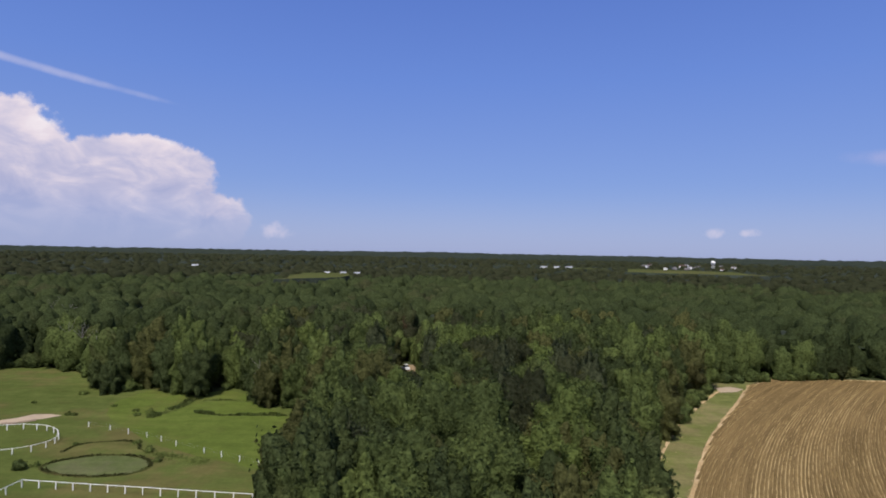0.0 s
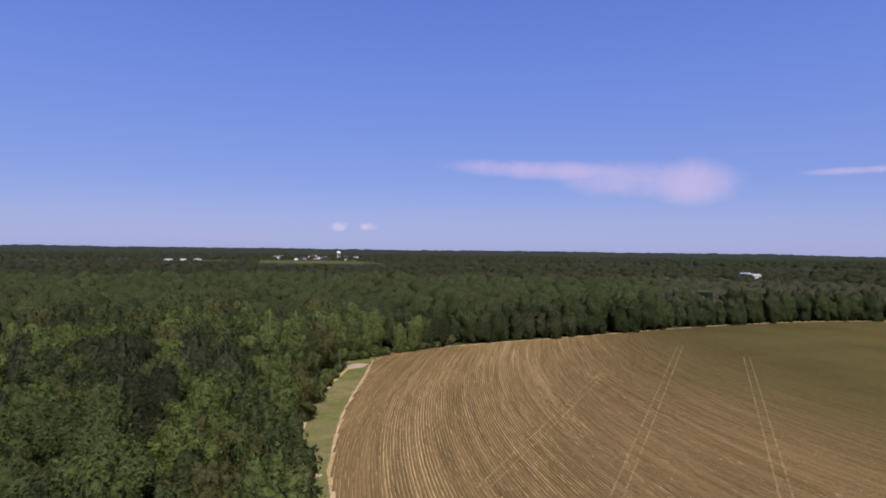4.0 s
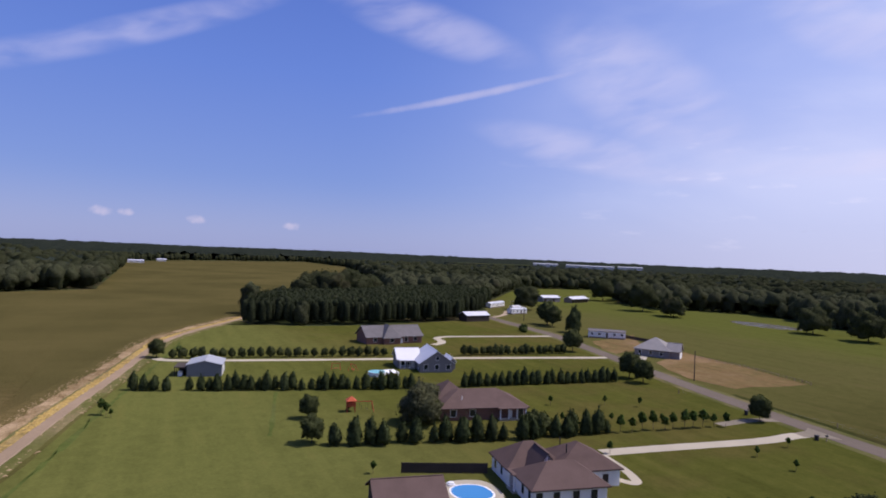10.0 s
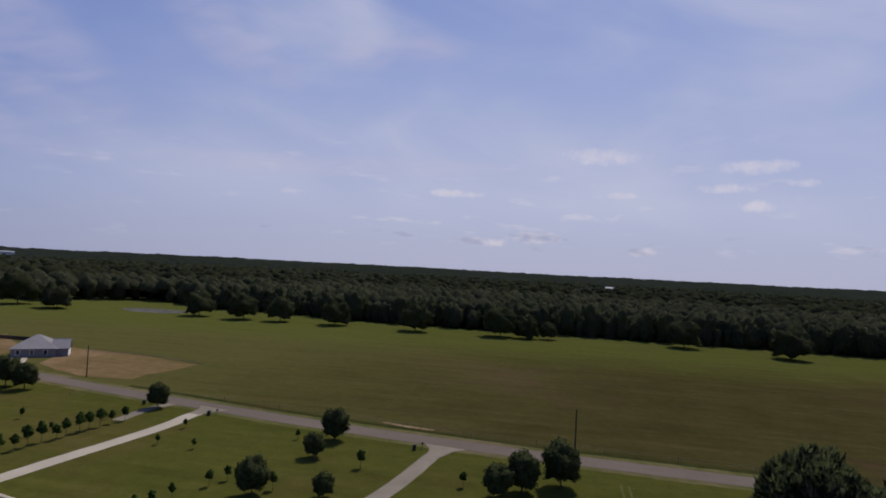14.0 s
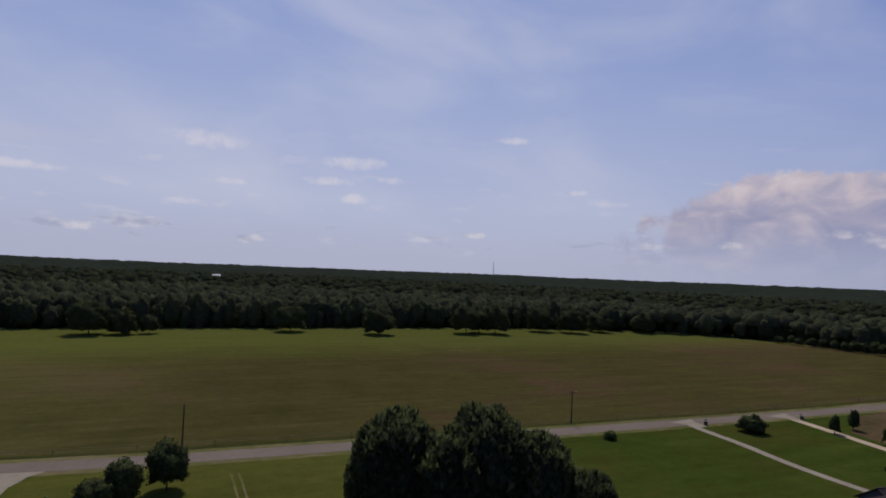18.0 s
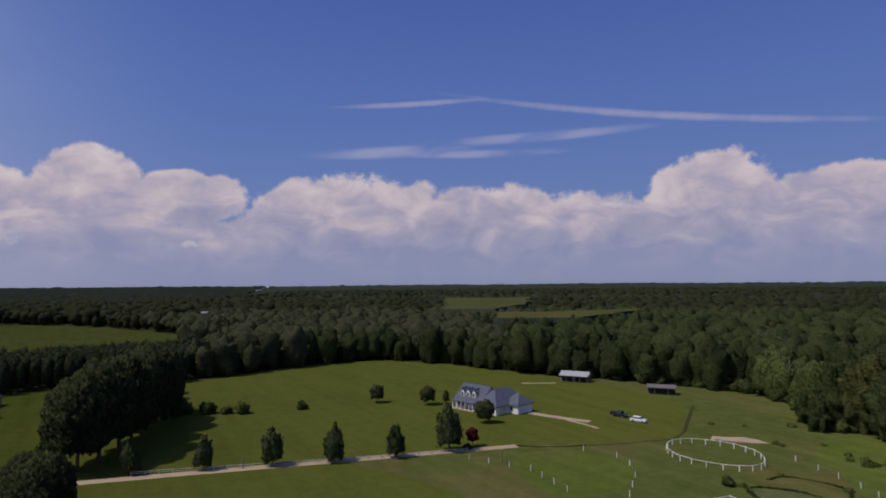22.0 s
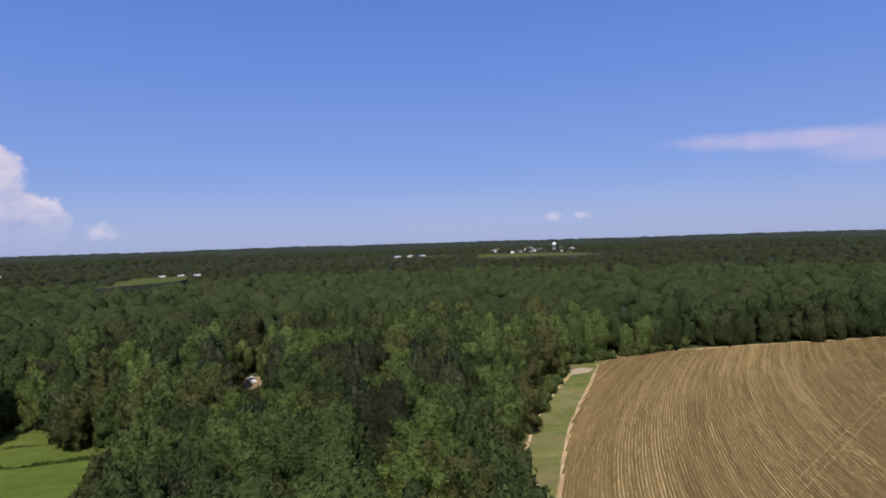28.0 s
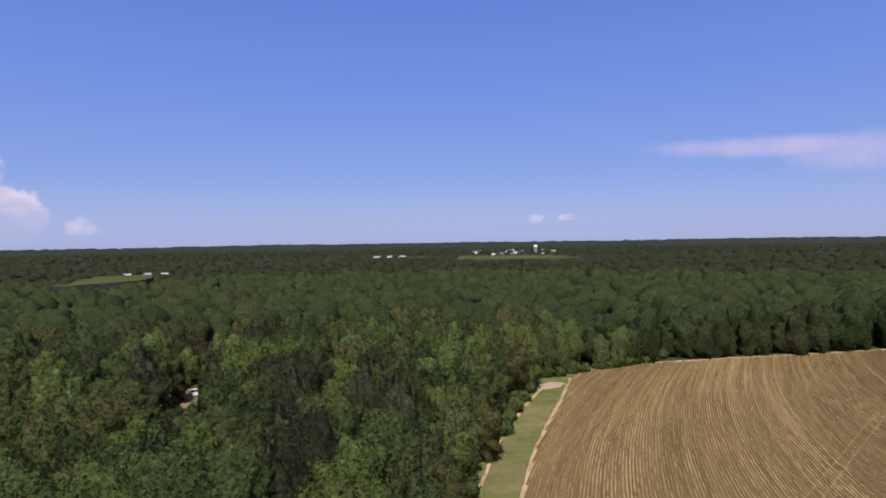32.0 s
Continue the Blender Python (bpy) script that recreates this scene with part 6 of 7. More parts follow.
for y in (0.4, 3.4, 6.6, 9.4):
    window(h, -7.4, y, 0.9, 1.1, 1.5, "-x")
for x in (-6.0, -3.6):
    window(h, x, -1.8, 0.9, 1.0, 1.5, "-y")
for x in (1.0, 4.0, 6.8):
    window(h, x, -7.8, 0.9, 1.1, 1.5, "-y")
for x in (-6.2, -3.6, 4.6, 7.6):
    window(h, x, 10.4 if x < 0 else 10.8, 0.9, 1.0, 1.5, "+y")
door(h, -1.0, -5.2, 1.0, 2.1, "-x", "darkwood")
door(h, 0.0, 8.0, 1.0, 2.1, "+y", "darkwood")
for x, y in ((2.0, 0.5), (5.5, 0.0), (-3.0, 6.0)):
    part("vent_pipe", Geo().tube([(x, y, 4.6), (x, y, 6.3)], [0.1, 0.1], 8), "black", h)
# pool house and pool
h = thing("pool_house", pose(83.5, -26.3, 0, 0, 0, GRID), "low garage with a brown shingle roof by the pool", "garage")
wing(h, -4.2, -4.8, 4.2, 4.8, 2.9, 2.2, "y", "darkwood", "roofbrown")
door(h, -4.2, 2.0, 2.6, 2.2, "-x", "cream", "garage_door")
window(h, -4.2, -2.4, 1.0, 1.0, 1.1, "-x")
door(h, 0.5, -4.8, 0.95, 2.05, "-y", "white")
p = thing("swimming_pool", pose(87.3, -38.6, 0, 0, 0, GRID), "blue swimming pool with a pale concrete deck", "pool")
deck = smooth_line([(-4.6, -5.2), (3.6, -4.6), (5.2, -1.0), (4.4, 3.6), (-1.0, 5.0), (-5.0, 3.0)], True)
part("deck", Geo().extrude(deck, -0.1, 0.16), "concrete", p)
basin = smooth_line([(-3.0, -3.4), (1.6, -3.2), (3.0, -0.6), (2.4, 2.4), (-0.6, 3.2), (-3.2, 1.6)], True)
part("coping", Geo().extrude([(x * 1.1, y * 1.1) for x, y in basin], 0.05, 0.20), "white", p)
part("water", Geo().extrude(basin, 0.0, 0.205), "poolwater", p)
part("steps", Geo().box(2.6, 1.6, 0.16, 3.8, 2.8, 0.4).box(2.8, 1.8, 0.4, 3.6, 2.6, 0.6), "white", p)


def board_fence(a, b, h, mat, label, step=2.4, name="board_fence"):
    ln = math.hypot(b[0] - a[0], b[1] - a[1])
    f = thing(name, pose(a[0], a[1], 0, 0, 0, math.degrees(math.atan2(b[1] - a[1], b[0] - a[0]))), label, "fence")
    n = max(1, round(ln / step))
    for i in range(n + 1):
        part("post", Geo().box(ln * i / n - 0.06, -0.06, -0.3, ln * i / n + 0.06, 0.06, h + 0.08), mat, f)
    for i in range(n):
        part("panel", Geo().box(ln * i / n + 0.06, -0.02, 0.08, ln * (i + 1) / n - 0.06, 0.02, h), mat, f)
    return f


board_fence((98.6, -31.5), (93.6, -45.2), 1.8, "darkwood", "dark board fence behind the pool")
board_fence((235, -197), (212, -198), 1.5, "darkwood", "dark fence beside the mobile home")

# brown brick house with a long roof
h = thing("house", pose(129.5, -62.5, 0, 0, 0, GRID), "brown brick house with a long brown hipped roof", "house")
wing(h, -6.5, -9.8, 4.5, 10.3, 3.0, 2.7, "y", "brick", "roofbrown", "hip", 0.7)
wing(h, -2, 1.0, 9.5, 11.0, 3.0, 3.6, "x", "brick", "roofbrown", "hip", 0.6)
porch(h, -8.0, -9.5, -6.5, -3.0, 2.7, "roofbrown", 4, "y")
for y in (7.5, 3.0):
    window(h, -6.5, y, 0.9, 1.3, 1.5, "-x")
door(h, -6.5, -6.0, 1.0, 2.1, "-x", "white")
window(h, -6.5, -8.4, 0.5, 1.6, 1.8, "-x")
part("vent_pipe", Geo().tube([(-4.6, 5, 4.0), (-4.6, 5, 5.1)], [0.09, 0.09], 8), "white", h)
# pale metal roof
h = thing("house", pose(177.0, -69.5, 0, 0, 0, GRID), "grey house with a bright metal roof", "house")
wing(h, 6.0, 0.0, 14.5, 7.0, 3.0, 2.7, "y", "greywall", "tin", "gable", 0.6)
wing(h, -1.5, -9.0, 12.0, 1.4, 3.0, 3.5, "x", "greywall", "tin", "gable", 0.6)
wing(h, 2.5, -11.0, 10.0, -9.0, 2.7, 1.0, "x", "greywall", "tin", "gable", 0.4)
porch(h, 4.0, 1.8, 6.0, 6.8, 2.7, "tin", 4, "y")
for y in (3.2, 5.4):
    window(h, 6.0, y, 0.9, 1.2, 1.5, "-x")
window(h, -1.5, -4.0, 3.8, 0.9, 1.0, "-x")
for y in (-7.6, -3.9, -0.4):
    window(h, -1.5, y, 0.9, 1.3, 1.5, "-x")
for x in (1.0, 4.0, 8.0):
    window(h, x, 1.4, 0.9, 1.1, 1.5, "+y") if x < 3 else None
door(h, 6.0, 2.3, 1.0, 2.1, "-x", "white")
# wide grey-roofed house
h = thing("house", pose(238.3, -80.6, 0, 0, 0, 2.2), "wide brick house with a grey shingle roof", "house")
wing(h, -6.0, -12.0, 6.0, 12.0, 3.0, 3.6, "y", "brick", "roofgrey", "gable", 0.6)
wing(h, -8.0, -1.5, 3.0, 5.5, 3.0, 4.2, "x", "brick", "roofgrey", "hip", 0.5)
for y in (-9, -5, 8.5):
    window(h, -6.0, y, 0.9, 1.3, 1.5, "-x")
window(h, -8.0, 2.0, 0.9, 1.6, 1.6, "-x")
door(h, -6.0, -3.0, 1.0, 2.1, "-x", "white")
# sheet-metal shed
h = thing("metal_shed", pose(190.2, -7.0, 0, 0, 0, GRID), "grey sheet-metal shed with a pale roof", "shed")
wing(h, -4.9, -4.6, 4.9, 4.6, 3.2, 1.1, "x", "shedwall", "shedroof", "gable", 0.25)
door(h, -1.5, -4.6, 3.0, 3.0, "-y", "white", "roller_door")
door(h, 3.2, -4.6, 0.95, 2.05, "-y", "white")
part("lean_to", Geo().box(-4.6, 4.6, 2.5, 3.0, 8.0, 2.65), "darkwood", h)
for x in (-4.4, -0.8, 2.8):
    part("post", Geo().box(x - 0.08, 7.7, -0.2, x + 0.08, 7.86, 2.5), "darkwood", h)
for x, y, s, mt in ((-3.4, 6.4, 0.8, "white"), (-1.0, 6.0, 1.1, "black"), (1.2, 6.6, 0.9, "timber")):
    b = thing("storage_crate", h.matrix_basis @ pose(x, y, 0), "stored box under the shed's lean-to", "crate")
    part("body", Geo().box(-s, -s * 0.7, 0, s, s * 0.7, 1.5 * s), mt, b)
    part("lid", Geo().box(-s - 0.05, -s * 0.7 - 0.05, 1.5 * s, s + 0.05, s * 0.7 + 0.05, 1.5 * s + 0.08), mt, b)
# house with a double garage on the far side of the road
# Grey walls put the shade on the front into the wall colour.
h = thing("house", pose(185.5, -174.5, 0, 0, 0, 35), "house with white garage door and pale roof", "house")
wing(h, -6, -7, 7, 7, 3.0, 3.8, "x", "greywall", "roofpale", "hip", 0.5)
wing(h, -9.5, -1, -5, 6, 3.0, 2.6, "x", "greywall", "roofpale", "gable", 0.5)
door(h, -9.5, 2.5, 4.9, 2.2, "-x", "white", "garage_door")
for y in (-5, -2.6):
    window(h, -6.0, y, 0.9, 1.1, 1.5, "-x")
for x in (-3, 1, 5):
    window(h, x, 7.0, 0.9, 1.1, 1.5, "+y")
rail_fence_later = [(176.5, -186), (150, -186.6), (127, -181.6)]


def trailer(x, y, rot, ln, wd, label, wall="white", roof="tin", name="mobile_home"):
    h = thing(name, pose(x, y, 0, 0, 0, rot), label, "mobile home")
    part("base", Geo().box(-ln / 2 + 0.1, -wd / 2 + 0.1, -0.1, ln / 2 - 0.1, wd / 2 - 0.1, 0.6), "timber", h)
    wing(h, -ln / 2, -wd / 2, ln / 2, wd / 2, 3.1, 0.7, "x", wall, roof, "gable", 0.15, 0.6)
    n = int(ln / 3.2)
    for i in range(n):
        xx = -ln / 2 + ln * (i + 0.5) / n
        if i == n // 2:
            d = door(h, xx, wd / 2, 0.95, 2.6, "+y", "darkwood")
            door(h, xx, -wd / 2, 0.95, 2.6, "-y", "darkwood")
        else:
            window(h, xx, wd / 2, 1.5, 1.0, 1.0, "+y")
            window(h, xx, -wd / 2, 1.5, 1.0, 1.0, "-y")
    part("steps", Geo().box(-0.7, wd / 2, 0, 0.7, wd / 2 + 0.9, 0.3).box(-0.7, wd / 2, 0.3, 0.7, wd / 2 + 0.5, 0.6), "timber", h)


trailer(231, -188, 52, 17, 6.5, "white double-wide mobile home with grey roof", "white", "roofgrey")
trailer(380, -213, -55, 24, 5, "long white trailer beside the pines")
trailer(336, -204, -80, 13, 4.5, "small white trailer on the grass")
trailer(351, -212, -75, 8, 4, "white trailer on the grass")


def barn(x, y, rot, ln, wd, hh, label, wall, roof, open_front=False, rise_=1.6):
    h = thing("barn", pose(x, y, 0, 0, 0, rot), label, "barn")
    wing(h, -ln / 2, -wd / 2 + (1.5 if open_front else 0), ln / 2, wd / 2, hh, rise_, "x", wall, roof, "gable", 0.4)
    n = max(2, int(ln / 4))
    for i in range(n):
        xx = -ln / 2 + ln * (i + 0.5) / n
        if open_front:
            part("post", Geo().box(xx - 0.1, -wd / 2, -0.2, xx + 0.1, -wd / 2 + 0.2, hh), "timber", h)
            # Black panel stands in for the shade inside the open front.
            part("bay", Geo().box(xx - ln / n * 0.4, -wd / 2 + 1.42, 0.05, xx + ln / n * 0.4, -wd / 2 + 1.5, hh - 0.5), "black", h)
        elif i % 2 == 0:
            door(h, xx, -wd / 2, 2.6, hh - 0.6, "-y", "darkwood" if wall != "white" else "cream")
            door(h, xx, wd / 2, 2.6, hh - 0.6, "+y", "darkwood" if wall != "white" else "cream")
    if open_front:
        part("front_roof", Geo().box(-ln / 2 - 0.3, -wd / 2 - 0.4, hh - 0.1, ln / 2 + 0.3, -wd / 2 + 1.4, hh + 0.1), roof, h)
    return h


barn(303, -155, -85, 15, 8, 3.4, "dark hut with a pale metal roof", "darkwood", "tin")
barn(425, -291, -86, 18, 9, 3.6, "grey barn with a metal roof", "greywall", "tin")
barn(419, -316, -68, 26, 9, 3.2, "long open-fronted barn with a pale roof", "timber", "tin", True)
barn(1170, 46, -90, 36, 14, 3.6, "long white poultry barn at the field's end", "white", "tin")
barn(1290, 0, -90, 17, 10, 3.4, "white barn at the field's end", "white", "tin")
barn(-189, 170.5, 32, 11, 6.5, 2.5, "low open shed with a grey metal roof", "greywall", "shedroof", True, 1.2)
barn(-151.5, 177.5, 38, 9, 4, 2.4, "small dark run-in shed at the wood's edge", "darkwood", "roofgrey", True, 0.6)

# white farmhouse with dormers
h = thing("farmhouse", pose(-169.5, 103.7, 0, 0, 0, 14.8), "white farmhouse with slate roof, dormers and porch", "house")
wing(h, 0.0, 0.0, 11.0, 8.5, 3.1, 4.1, "x", "white", "roofblue", "gable", 0.5)
wing(h, 10.5, -1.0, 18.0, 13.0, 3.0, 3.9, "y", "white", "roofblue", "hip", 0.5)
wing(h, 16.0, 5.0, 21.5, 12.0, 2.9, 2.6, "x", "white", "roofblue", "hip", 0.5)
porch(h, 0.4, -2.2, 9.6, 0.0, 2.75, "roofblue", 6, "x")
for x in (2.4, 4.9, 7.4):
    wing(h, x - 0.8, 0.6, x + 0.8, 3.6, 5.4, 0.9, "y", "white", "roofblue", "gable", 0.22, 3.6)
    window(h, x, 0.6, 4.0, 0.8, 1.15, "-y")
for x in (1.4, 3.4, 7.8, 9.4):
    window(h, x, 0.0, 0.9, 0.9, 1.6, "-y")
door(h, 5.6, 0.0, 1.0, 2.1, "-y", "darkwood")
for y, z in ((2.4, 0.9), (5.8, 0.9), (4.2, 4.2)):
    window(h, 0.0, y, z, 1.0, 1.4, "-x")
for x in (12.4, 15.6):
    window(h, x, -1.0, 0.9, 1.2, 1.5, "-y")
door(h, 18.0, 2.0, 2.8, 2.3, "+x", "cream", "garage_door")
window(h, 19.0, 5.0, 0.9, 1.0, 1.4, "-y")
# slate-blue house on the near west lawn
h = thing("house", pose(-99.0, -44.0, 0, 0, 0, GRID), "slate-blue house with a dark shingle roof", "house")
wing(h, -9.0, -9.5, 3.0, 10.5, 3.0, 3.5, "y", "bluewall", "roofdark", "hip", 0.5)
wing(h, -2.0, -6.0, 10.5, 3.0, 3.0, 3.2, "x", "bluewall", "roofdark", "gable", 0.5)
wing(h, -12.0, -12.0, -3.5, -4.5, 3.0, 2.5, "x", "bluewall", "roofdark", "gable", 0.5)
porch(h, 3.0, 3.6, 6.0, 11.0, 2.7, "roofdark", 4, "y")
for y in (-4.6, 1.6):
    window(h, 10.5, y, 0.9, 1.0, 1.5, "+x")
window(h, 10.5, -1.5, 3.7, 0.8, 0.9, "+x")
for y in (5.5, 9.0):
    window(h, 3.0, y, 0.9, 1.1, 1.5, "+x")
for x in (4, 8):
    window(h, x, -6.0, 0.9, 1.1, 1.5, "-y")
window(h, 0.5, -9.5, 0.9, 1.1, 1.5, "-y")
door(h, 3.0, 7.2, 1.0, 2.1, "+x", "white")
# two houses deeper in the west yards
h = thing("house", pose(-189, -40.5, 0, 0, 0, GRID), "brown brick house with a dull brown roof", "house")
wing(h, -7, -12, 6, 12, 3.0, 4.0, "y", "brick", "roofbrown", "hip", 0.6)
wing(h, -2, -6, 9, 3, 3.0, 3.2, "x", "brick", "roofbrown", "hip", 0.5)
for y in (-10, -8, 5.5, 9):
    window(h, 6.0, y, 0.9, 1.1, 1.5, "+x")
for y in (-4, 1):
    window(h, 9.0, y, 0.9, 1.0, 1.5, "+x")
h = thing("house", pose(-249, -36, 0, 0, 0, GRID), "grey house in front of the pine rows", "house")
wing(h, -6, -9, 6, 9, 3.0, 3.8, "y", "greywall", "roofdark", "hip", 0.6)
wing(h, 0, -5, 8.5, 2, 3.0, 3.0, "x", "greywall", "roofdark", "gable", 0.5)
for y in (-7, 4.5, 7):
    window(h, 6.0, y, 0.9, 1.1, 1.5, "+x")
h = thing("house", pose(-455, -185, 0, 0, 0, 10), "low far house beside the road bend", "house")
wing(h, -11, -6, 11, 6, 3.2, 3.0, "x", "brick", "roofbrown", "hip", 0.6)
for x in (-8, -3, 2, 7):
    window(h, x, 6, 0.9, 1.3, 1.5, "+y")
barn(-500, -190, 12, 16, 9, 4.0, "far barn with a bright roof", "white", "tin")
barn(-388, -280, 30, 6, 3.5, 2.3, "small far weathered shed at the pasture's edge", "timber", "shedroof")


# far village, raised and placed to fit the camera's view
rgv = random.Random(12)
for i in range(22):
    a = radians(rgv.choice((18.5, 20.5, 21.2, 22.0, 22.6, 23.4, 24.4, 25.0, 26.2, 28.4, 29.5)) + rgv.uniform(-0.5, 0.5))
    d = rgv.uniform(1150, 1500)
    hv = thing("village_house", pose(d * math.sin(a), d * math.cos(a), 15.0 if d < 1300 else 17.0, 0, 0, rgv.uniform(0, 180)), "pale far house of the village", "house", "houses of the far village")
    ln, wd, hh = rgv.uniform(7, 13), rgv.uniform(6, 8), rgv.uniform(2.6, 4.2)
    wing(hv, -ln / 2, -wd / 2, ln / 2, wd / 2, hh, rgv.uniform(1.5, 3.0), "x", rgv.choice(("white", "white", "cream", "white", "greywall", "brick")), rgv.choice(("roofpale", "roofgrey", "roofbrown", "roofgrey")), "gable", 0.4, -10)
tw = thing("water_tower", pose(1330 * math.sin(radians(24.1)), 1330 * math.cos(radians(24.1)), 15, 0, 0, 0), "pale water tower above the far village", "tower")
for k in range(4):
    w = math.pi / 2 * k
    part("leg", Geo().tube([(4 * math.cos(w), 4 * math.sin(w), -8), (2.4 * math.cos(w), 2.4 * math.sin(w), 13)], [0.4, 0.4], 6), "white", tw)
part("tank", Geo().tube([(0, 0, 12), (0, 0, 13.5), (0, 0, 17.5), (0, 0, 19.5)], [1.5, 4.2, 4.2, 0.8], 14), "white", tw, smooth=True)


# pale roofs that show among the far woods
def far_roof(x, y, z, rot, ln, wd, label, name="far_house", wall="cream", roof="shedroof"):
    h = thing(name, pose(x, y, z, 0, 0, rot), label, "house" if name == "far_house" else "barn")
    wing(h, -ln / 2, -wd / 2, ln / 2, wd / 2, 3.2, 1.8, "x", wall, roof, "gable", 0.4, -16)
    for i in range(max(2, int(ln / 6))):
        window(h, -ln / 2 + (i + 0.5) * ln / max(2, int(ln / 6)), -wd / 2, 1.0, 1.1, 1.2, "-y")
        window(h, -ln / 2 + (i + 0.5) * ln / max(2, int(ln / 6)), wd / 2, 1.0, 1.1, 1.2, "+y")


for x, y, z, rot, ln, wd, lb in ((-47, -516, 9, 5, 9, 6, "white house half hidden in the southern woods"), (-73, -1000, 12, 0, 12, 7, "pale house deep in the southern woods"), (678, 386, 12.5, -30, 12, 7, "white house among the woods beyond the field"), (652, 360, 12.5, -25, 9, 6, "small white house among the woods beyond the field"), (-341, 832, 13, 20, 8, 5, "pale farm building among the northern woods"), (-124, 648, 13.0, 10, 6, 4, "white house among the northern woods"), (-108, 655, 13.0, 40, 6, 4, "small white house among the northern woods"), (-92, 650, 13.0, 20, 6, 4, "pale house among the northern woods"), (187, 1118, 14, 10, 12, 7, "white far house before the village"), (212, 1125, 14, -20, 9, 6, "small white far house before the village"), (236, 1130, 14, 30, 13, 7, "pale far house before the village"), (-618, 87, 10, 80, 8, 5, "white house behind the western field")):
    far_roof(x, y, z, rot, ln, wd, lb)
for az, d, ln in ((124.6, 1500, 60), (127.4, 1450, 46), (129.5, 1400, 64), (132.2, 1480, 56)):
    w = radians(az)
    far_roof(d * math.sin(w), d * math.cos(w), 17, -az, ln, 12, "long white poultry house beyond the woods", "poultry_house")


# ---------------------------------------------------------------- poles, masts, fences, small things
def power_pole(x, y, h, rot, arm=True):
    p = thing("utility_pole", pose(x, y, 0, 0, 0, rot), "weathered wooden utility pole beside the road", "pole", "utility poles")
    part("post", Geo().tube([(0, 0, -0.5), (0, 0, h * 0.5), (0, 0, h)], [0.19, 0.16, 0.13], 8), "darkwood", p)
    if arm:
        part("crossarm", Geo().box(-0.07, -1.2, h - 0.55, 0.07, 1.2, h - 0.4), "darkwood", p)
        for y2 in (-1.1, 0, 1.1):
            part("insulator", Geo().tube([(0, y2, h - 0.4), (0, y2, h - 0.2)], [0.06, 0.04], 6), "white", p)


power_pole(143, -148.3, 9.4, 20, False)
power_pole(2, -126.6, 9.0, 0, False)
power_pole(-93.2, -121.5, 8.6, 90)
power_pole(-233, -120, 8.6, 0, False)
power_pole(300, -186, 9.0, 0)
power_pole(330, -196, 9.0, 0)


def mast(az, d, top, wd, label):
    m = thing("radio_mast", pose(d * math.sin(radians(az)), d * math.cos(radians(az)), 0, 0, 0, 20), label, "mast")
    n = 14
    for k in range(3):
        w = 2 * math.pi * k / 3
        part("leg", Geo().tube([(wd * math.cos(w), wd * math.sin(w), -1), (wd * math.cos(w), wd * math.sin(w), top)], [0.3, 0.3], 5), "steel", m)
    br = Geo()
    for i in range(n):
        for k in range(3):
            w, w2 = 2 * math.pi * k / 3, 2 * math.pi * (k + 1) / 3
            br.tube([(wd * math.cos(w), wd * math.sin(w), top * i / n), (wd * math.cos(w2), wd * math.sin(w2), top * (i + 1) / n)], [0.16, 0.16], 4)
    part("bracing", br, "steel", m)
    part("antenna", Geo().tube([(0, 0, top - 1), (0, 0, top + 7)], [0.25, 0.1], 6), "white", m)
    part("drum", Geo().tube([(0, 0, top * 0.34), (0, 0, top * 0.36)], [wd * 2.1, wd * 2.1], 10), "white", m)


mast(-108.7, 1500, 170, 1.5, "tall grey lattice radio mast above the woods")
mast(-150.2, 2600, 80, 1.6, "distant lattice radio mast on the skyline")


def rail_fence(name, pts, step, label, closed=False, rails=(1.25,), mat="white", tall=1.35):
    """Posts at even steps with rails between them."""
    line = dense(pts + pts[:1] if closed else pts, step)
    f = thing(name, pose(line[0][0], line[0][1], 0), label, "fence")
    ox, oy = line[0]
    post = Geo().box(-0.07, -0.07, -0.3, 0.07, 0.07, tall).mesh("post")
    for i, (x, y) in enumerate(line[:-1] if closed else line):
        q = part("post", post, mat, f)
        q.location = (x - ox, y - oy, 0)
    for z in rails:
        for (ax, ay), (bx, by) in zip(line, line[1:]):
            ax, ay, bx, by = ax - ox, ay - oy, bx - ox, by - oy
            part("rail", Geo().tube([(ax, ay, z), (bx, by, z)], [0.055, 0.055], 4), mat, f)
    return f


ring = [(-91.5 + 11.0 * math.cos(w) * (1 + 0.08 * math.cos(2 * w + 1)), 126.0 + 9.4 * math.sin(w)) for w in [2 * math.pi * i / 22 for i in range(22)]]
rail_fence("round_pen", ring, 6, "white railed round horse pen on grass", True, (1.25,))
rail_fence("rail_fence", [(-72.5, 90), (-71, 103.2), (-40, 100), (-24, 98.5)], 3.0, "white railed paddock fence with a corner", False, (1.3,))


def post_line(pts, step, label, mat="white"):
    f = thing("wire_fence", pose(0, 0, 0), label, "fence")
    line = dense(pts, step)
    post = Geo().box(-0.06, -0.06, -0.3, 0.06, 0.06, 1.2).box(-0.045, -0.045, 1.2, 0.045, 0.045, 1.28, 0.8).mesh("post")
    wire = Geo()
    for (ax, ay), (bx, by) in zip(line, line[1:]):
        for z in (0.7, 1.2):
            wire.tube([(ax, ay, z), (bx, by, z)], [0.008, 0.008], 3)
    for x, y in line:
        part("post", post, mat, f).location = (x, y, 0)
    part("wire", wire, "steel", f)


